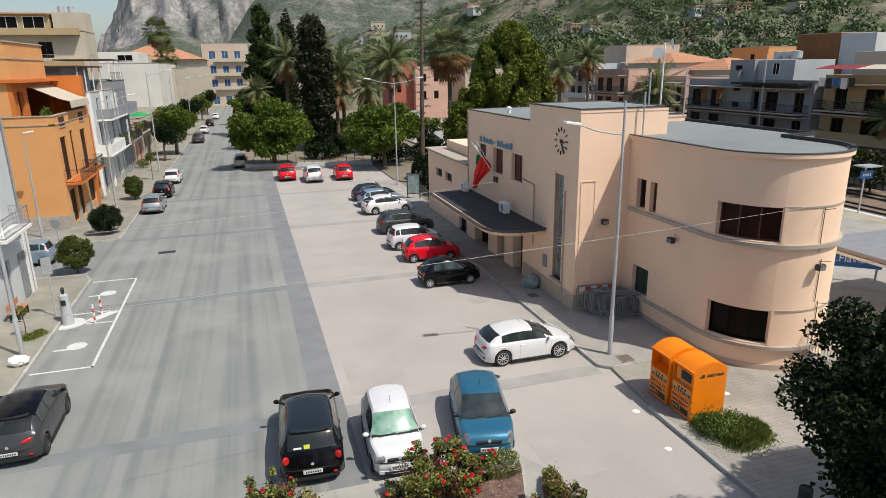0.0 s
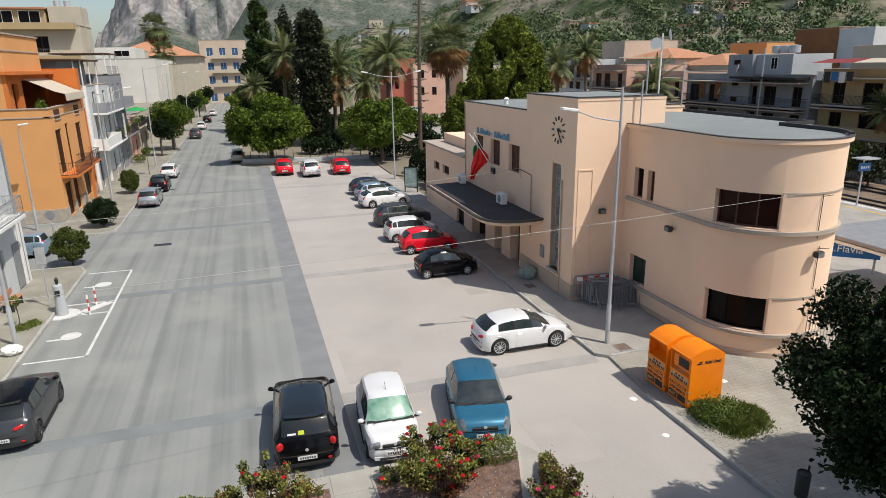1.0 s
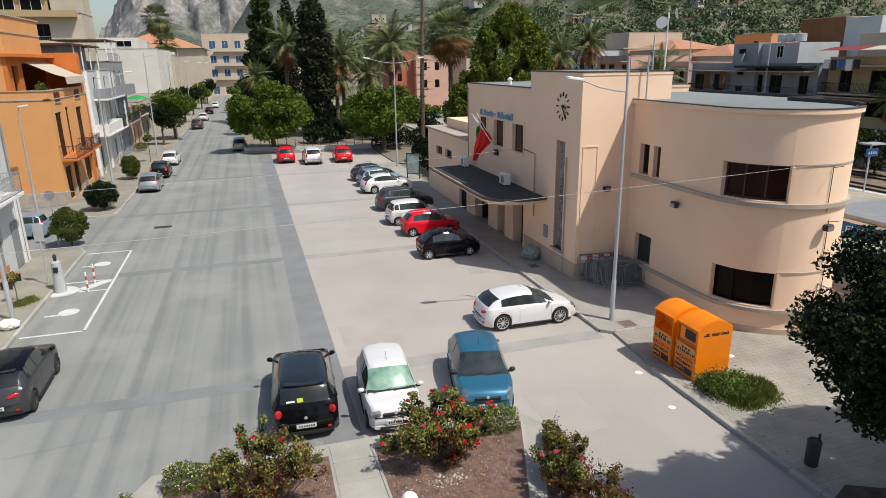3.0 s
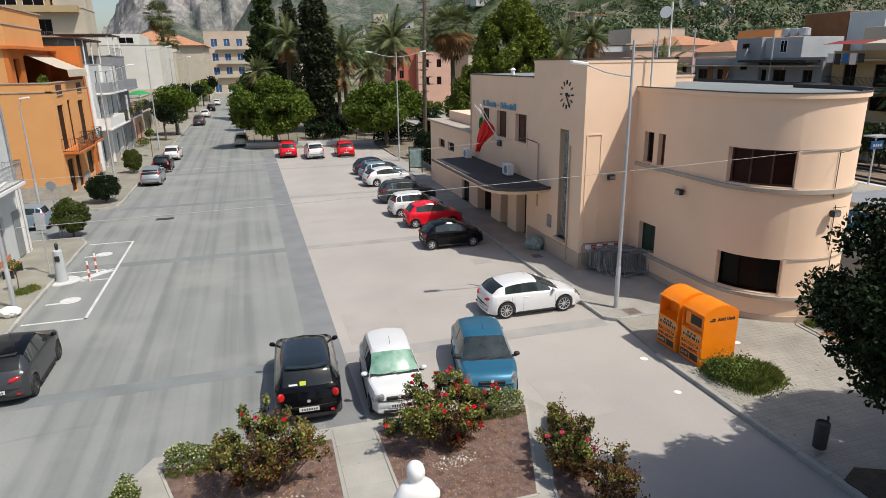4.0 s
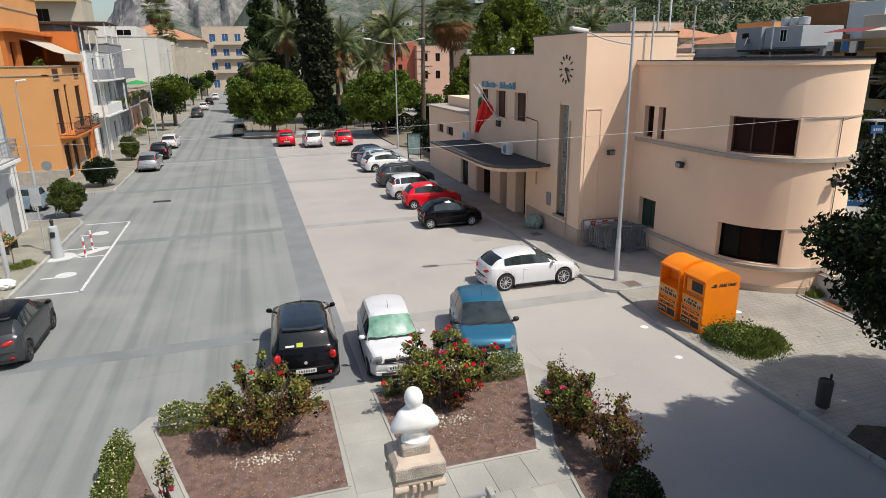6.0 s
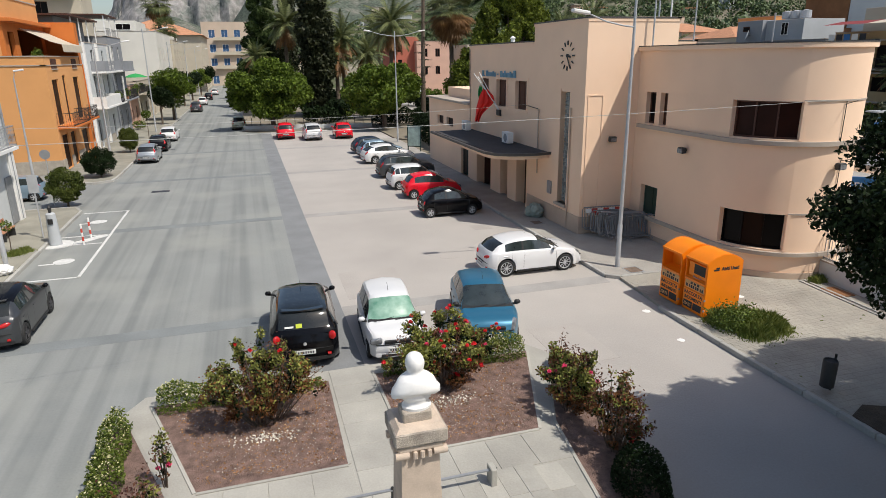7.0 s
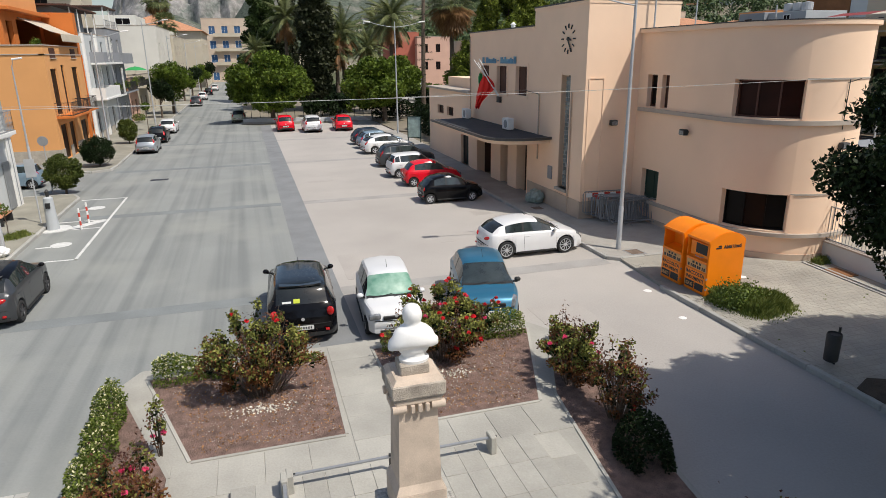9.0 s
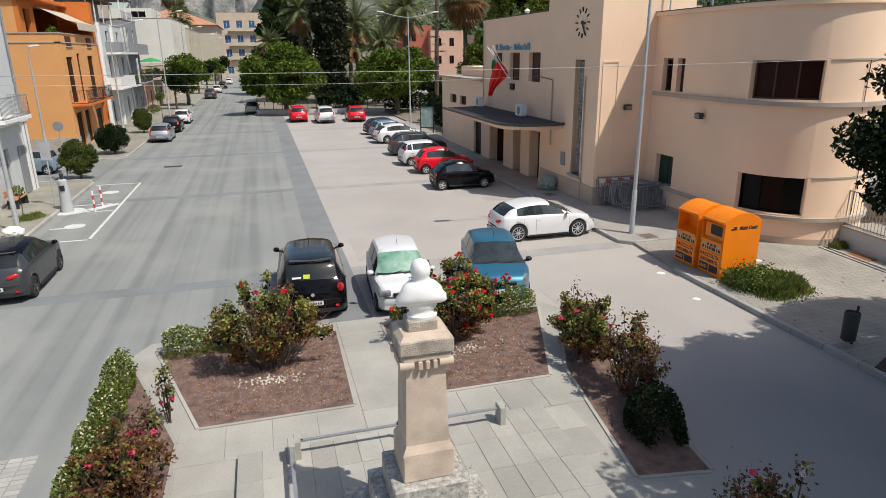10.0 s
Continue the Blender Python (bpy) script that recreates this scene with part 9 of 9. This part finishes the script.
def hedge(label, pts, w, h, n, seed, mt=M_HEDGE, z=0.15):
    rg = np.random.default_rng(seed)
    t = thing("low_hedge", None, label, "hedge")
    pts = [Vector(p) for p in pts]
    out, stems = [], bmesh.new()
    tot = sum((b - a).length for a, b in zip(pts, pts[1:]))
    for a, b in zip(pts, pts[1:]):
        m = int(n * (b - a).length / tot)
        u = rg.random(m)
        d = (b - a).normalized()
        nn = Vector((-d.y, d.x))
        ang = rg.uniform(-0.25, math.pi + 0.25, m)
        rr = 1 - 0.5 * rg.random(m) ** 1.6
        lump = 1 + 0.16 * np.sin(u * (b - a).length * 5.0 + seed)
        off = np.cos(ang) * w / 2 * rr * lump
        zz = z + 0.05 + np.abs(np.sin(ang)) * (h - 0.05) * rr * lump
        q = np.c_[a.x + (b.x - a.x) * u + nn.x * off, a.y + (b.y - a.y) * u + nn.y * off, zz]
        out.append(q)
        for k in range(int((b - a).length * 5)):
            p = a.lerp(b, rg.random())
            tube(stems, [(p.x, p.y, z - 0.05), (p.x + rg.normal() * 0.08, p.y + rg.normal() * 0.08, z + h * 0.7)], 0.012, 0.006, 4)
    part("stem", stems, M_BARK, t)
    pts = np.concatenate(out)
    quads_object("foliage", leaves(rg, pts, 0.062, 0.046, 0.1), mt, t)
    if mt is M_HEDGE:
        tips = pts[(rg.random(len(pts)) < 0.20) & (pts[:, 2] > z + 0.3 * h) & (np.sin(pts[:, 0] * 5) + np.sin(pts[:, 1] * 4.3) > -0.7)]
        quads_object("pale_leaf", leaves(rg, tips + (0, 0, 0.03), 0.055, 0.045, 0.0), M_PALELEAF, t, label="cream variegated leaf tips")["kind"] = "stuff"
    return t


hedge("low yellow-green hedge along the bed edge", [(AX - 4.7, 15.0), (AX - 2.9, 15.0)], 0.75, 0.6, 3000, 301)
hedge("low yellow-green hedge along the bed edge", [(AX - 2.0, 15.05), (AX - 0.8, 15.05)], 0.35, 0.2, 700, 302)
hedge("low yellow-green hedge along the bed edge", [(AX + 3.0, 15.0), (AX + 4.8, 15.0)], 0.7, 0.65, 3000, 303)
hedge("low yellow-green hedge along the bed edge", [(AX + 0.8, 15.05), (AX + 1.5, 15.0)], 0.5, 0.4, 800, 304)
hedge("yellow-green hedge with small pale leaves", [(AX - 5.45, 14.3), (AX - 5.35, 11.8), (AX - 5.3, 8.0), (AX - 5.3, 5.4)], 0.6, 0.7, 13000, 305)
hedge("yellow-green hedge with small pale leaves", [(7.6, 14.2), (7.3, 12.9)], 0.5, 0.6, 2800, 306)
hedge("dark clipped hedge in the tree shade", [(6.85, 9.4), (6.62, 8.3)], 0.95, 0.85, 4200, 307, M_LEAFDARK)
# fallen petals and dry leaves on the mulch
for nm, m, n, sz, lb in (("fallen_petals", M_PETAL, 1500, 0.03, "pale petals scattered on the mulch"), ("dry_leaf_litter", M_LITTERLEAF, 2200, 0.055, "brown leaves scattered on the mulch")):
    y = rgb_.uniform(11.6, 15.0, n)
    s = rgb_.choice((-1, 1), n)
    x = AX + s * rgb_.uniform(0.8, 1, n) ** 0.5 * (0.75 + rgb_.random(n) * (2.8 + (y - 11.5) * 0.34))
    tagged(quads_object(nm, leaves(rgb_, np.c_[x, y, np.full(n, 0.165)], sz, sz * 0.7, 0.0, 0.9), m), lb, "litter", kind="stuff")
# pale pebbles and fallen petals round the feet of the rose bushes
n = 260
k = rgb_.integers(0, 2, n)
cx, cy = np.array((AX + 2.15, AX - 2.25))[k], np.array((13.2, 12.95))[k]
tagged(quads_object("pale_pebbles", leaves(rgb_, np.c_[rgb_.normal(cx, 0.35), rgb_.normal(cy, 0.12), np.full(n, 0.17)], 0.06, 0.05, 0.0, 0.9), M_PETAL), "pale pebbles and petals under the rose bushes", "litter", kind="stuff")

# ---- kerb stones ----
kerb(pav_e, [(KX + 0.07, 66), (KX + 0.07, 20.35), (13.25, 20.0), (15.2, 20.0)], 0.14)
kerb(pav_s, [(KX + 0.07, 16.9), (KX + 0.07, -6)], 0.15)
kerb(pav_w, [(LX - 0.07, 24), (LX - 0.07, 39.4), (-9.9, 40.67), (-13.6, 40.67)], 0.16)
kerb(pav_n, [(-13.6, 49.5), (-10.6, 48.83), (-9.5, 49.5), (LX - 0.07, 51), (LX - 0.07, 120)], 0.16)
kerb(park, [(14.9, 78.1), (-0.55, 80.9), (-0.55, 130)], 0.16)


# ---- paving slabs of the island and the platform ----
def slabs(parent, x0, y0, x1, y1, z, w, d, name, material, gap=0.003, keep=None):
    first = None
    ny = max(1, round((y1 - y0) / d))
    nx = max(1, round((x1 - x0) / w))
    w, d = (x1 - x0) / nx, (y1 - y0) / ny
    for j in range(ny):
        for i in range(nx):
            cx, cy = x0 + w * (i + 0.5), y0 + d * (j + 0.5)
            if keep and not keep(cx, cy):
                continue
            m = Matrix.Translation((cx, cy, z + random.uniform(-0.004, 0.004))) @ Matrix.Rotation(random.uniform(-0.004, 0.004), 4, "Z")
            if first is None:
                first = part(name, box(bmesh.new(), -w / 2 + gap, -d / 2 + gap, -0.05, w / 2 - gap, d / 2 - gap, 0.012, bevel=0.006), material, parent)
                first.matrix_basis = m
            else:
                again(first, m, parent)


slabs(plat, AX - 2.9, 3.5, AX + 2.9, 10.2, 0.24, 0.40, 0.88, "slab", M_TILE, keep=lambda x, y: abs(x - MX) > 0.9 or abs(y - MY) > 0.9)
slabs(isl, AX - 0.55, 10.25, AX + 0.55, 15.7, 0.13, 1.1, 0.9, "slab", M_TILE)
slabs(isl, AX - 4.0, 10.25, AX - 0.6, 11.35, 0.13, 0.85, 1.1, "slab", M_TILE)
slabs(isl, AX + 0.6, 10.25, AX + 4.0, 11.35, 0.13, 0.85, 1.1, "slab", M_TILE)
slabs(isl, AX - 3.95, 4.0, AX - 2.95, 10.2, 0.13, 1.0, 0.8, "slab", M_TILE)
slabs(isl, AX + 2.95, 7.0, AX + 3.5, 10.2, 0.13, 0.55, 0.8, "slab", M_TILE)
slabs(isl, AX + 2.95, 4.0, AX + 3.52, 6.9, 0.13, 0.57, 0.8, "slab", M_TILE)
slabs(road, -5.3, 8.2, -4.3, 11.6, 0.0, 0.25, 0.14, "sett", M_KERB, gap=0.012)


# ---- setts of the corner pavement ----
def setts(parent, x0, y0, x1, y1, z, a, near):
    """Small square setts in running rows; those south of near are pieces of their own, the rest one joined part."""
    rgs = np.random.default_rng(77)
    first, vs, fs = None, [], []
    for j in range(int((y1 - y0) / a)):
        for i in range(int((x1 - x0) / a)):
            cx, cy = x0 + a * (i + 0.5 + 0.5 * (j % 2)), y0 + a * (j + 0.5)
            if cx > x1 or (cy > 16.4 and cx < 12.95 + (cy - 16.4) * 0.12):
                continue
            dz, tw = rgs.uniform(-0.002, 0.002), rgs.uniform(-0.02, 0.02)
            if cy < near:
                m = Matrix.Translation((cx, cy, z + dz)) @ Matrix.Rotation(tw, 4, "Z")
                if first is None:
                    first = part("sett", box(bmesh.new(), -a / 2 + 0.006, -a / 2 + 0.006, -0.03, a / 2 - 0.006, a / 2 - 0.006, 0.007, bevel=0.003), M_SETT, parent)
                    first.matrix_basis = m
                else:
                    again(first, m, parent)
                continue
            k, h, top = len(vs), a / 2 - 0.001, z + dz * 0.35 + 0.010
            for zz, q in ((z - 0.02, h), (top, h - 0.002)):
                vs += [(cx + q * u, cy + q * v, zz) for u, v in ((-1, -1), (1, -1), (1, 1), (-1, 1))]
            fs += [(k + 4, k + 5, k + 6, k + 7)] + [(k + e, k + (e + 1) % 4, k + 4 + (e + 1) % 4, k + 4 + e) for e in range(4)]
    me = bpy.data.meshes.new("sett_paving")
    me.from_pydata(vs, [], fs)
    me.materials.append(M_SETT)
    o = new("sett_paving", me)
    o.parent = parent
    o["kind"] = "stuff"


setts(pav_s, 12.92, 5.0, 18.95, 19.4, 0.10, 0.21, 7.2)
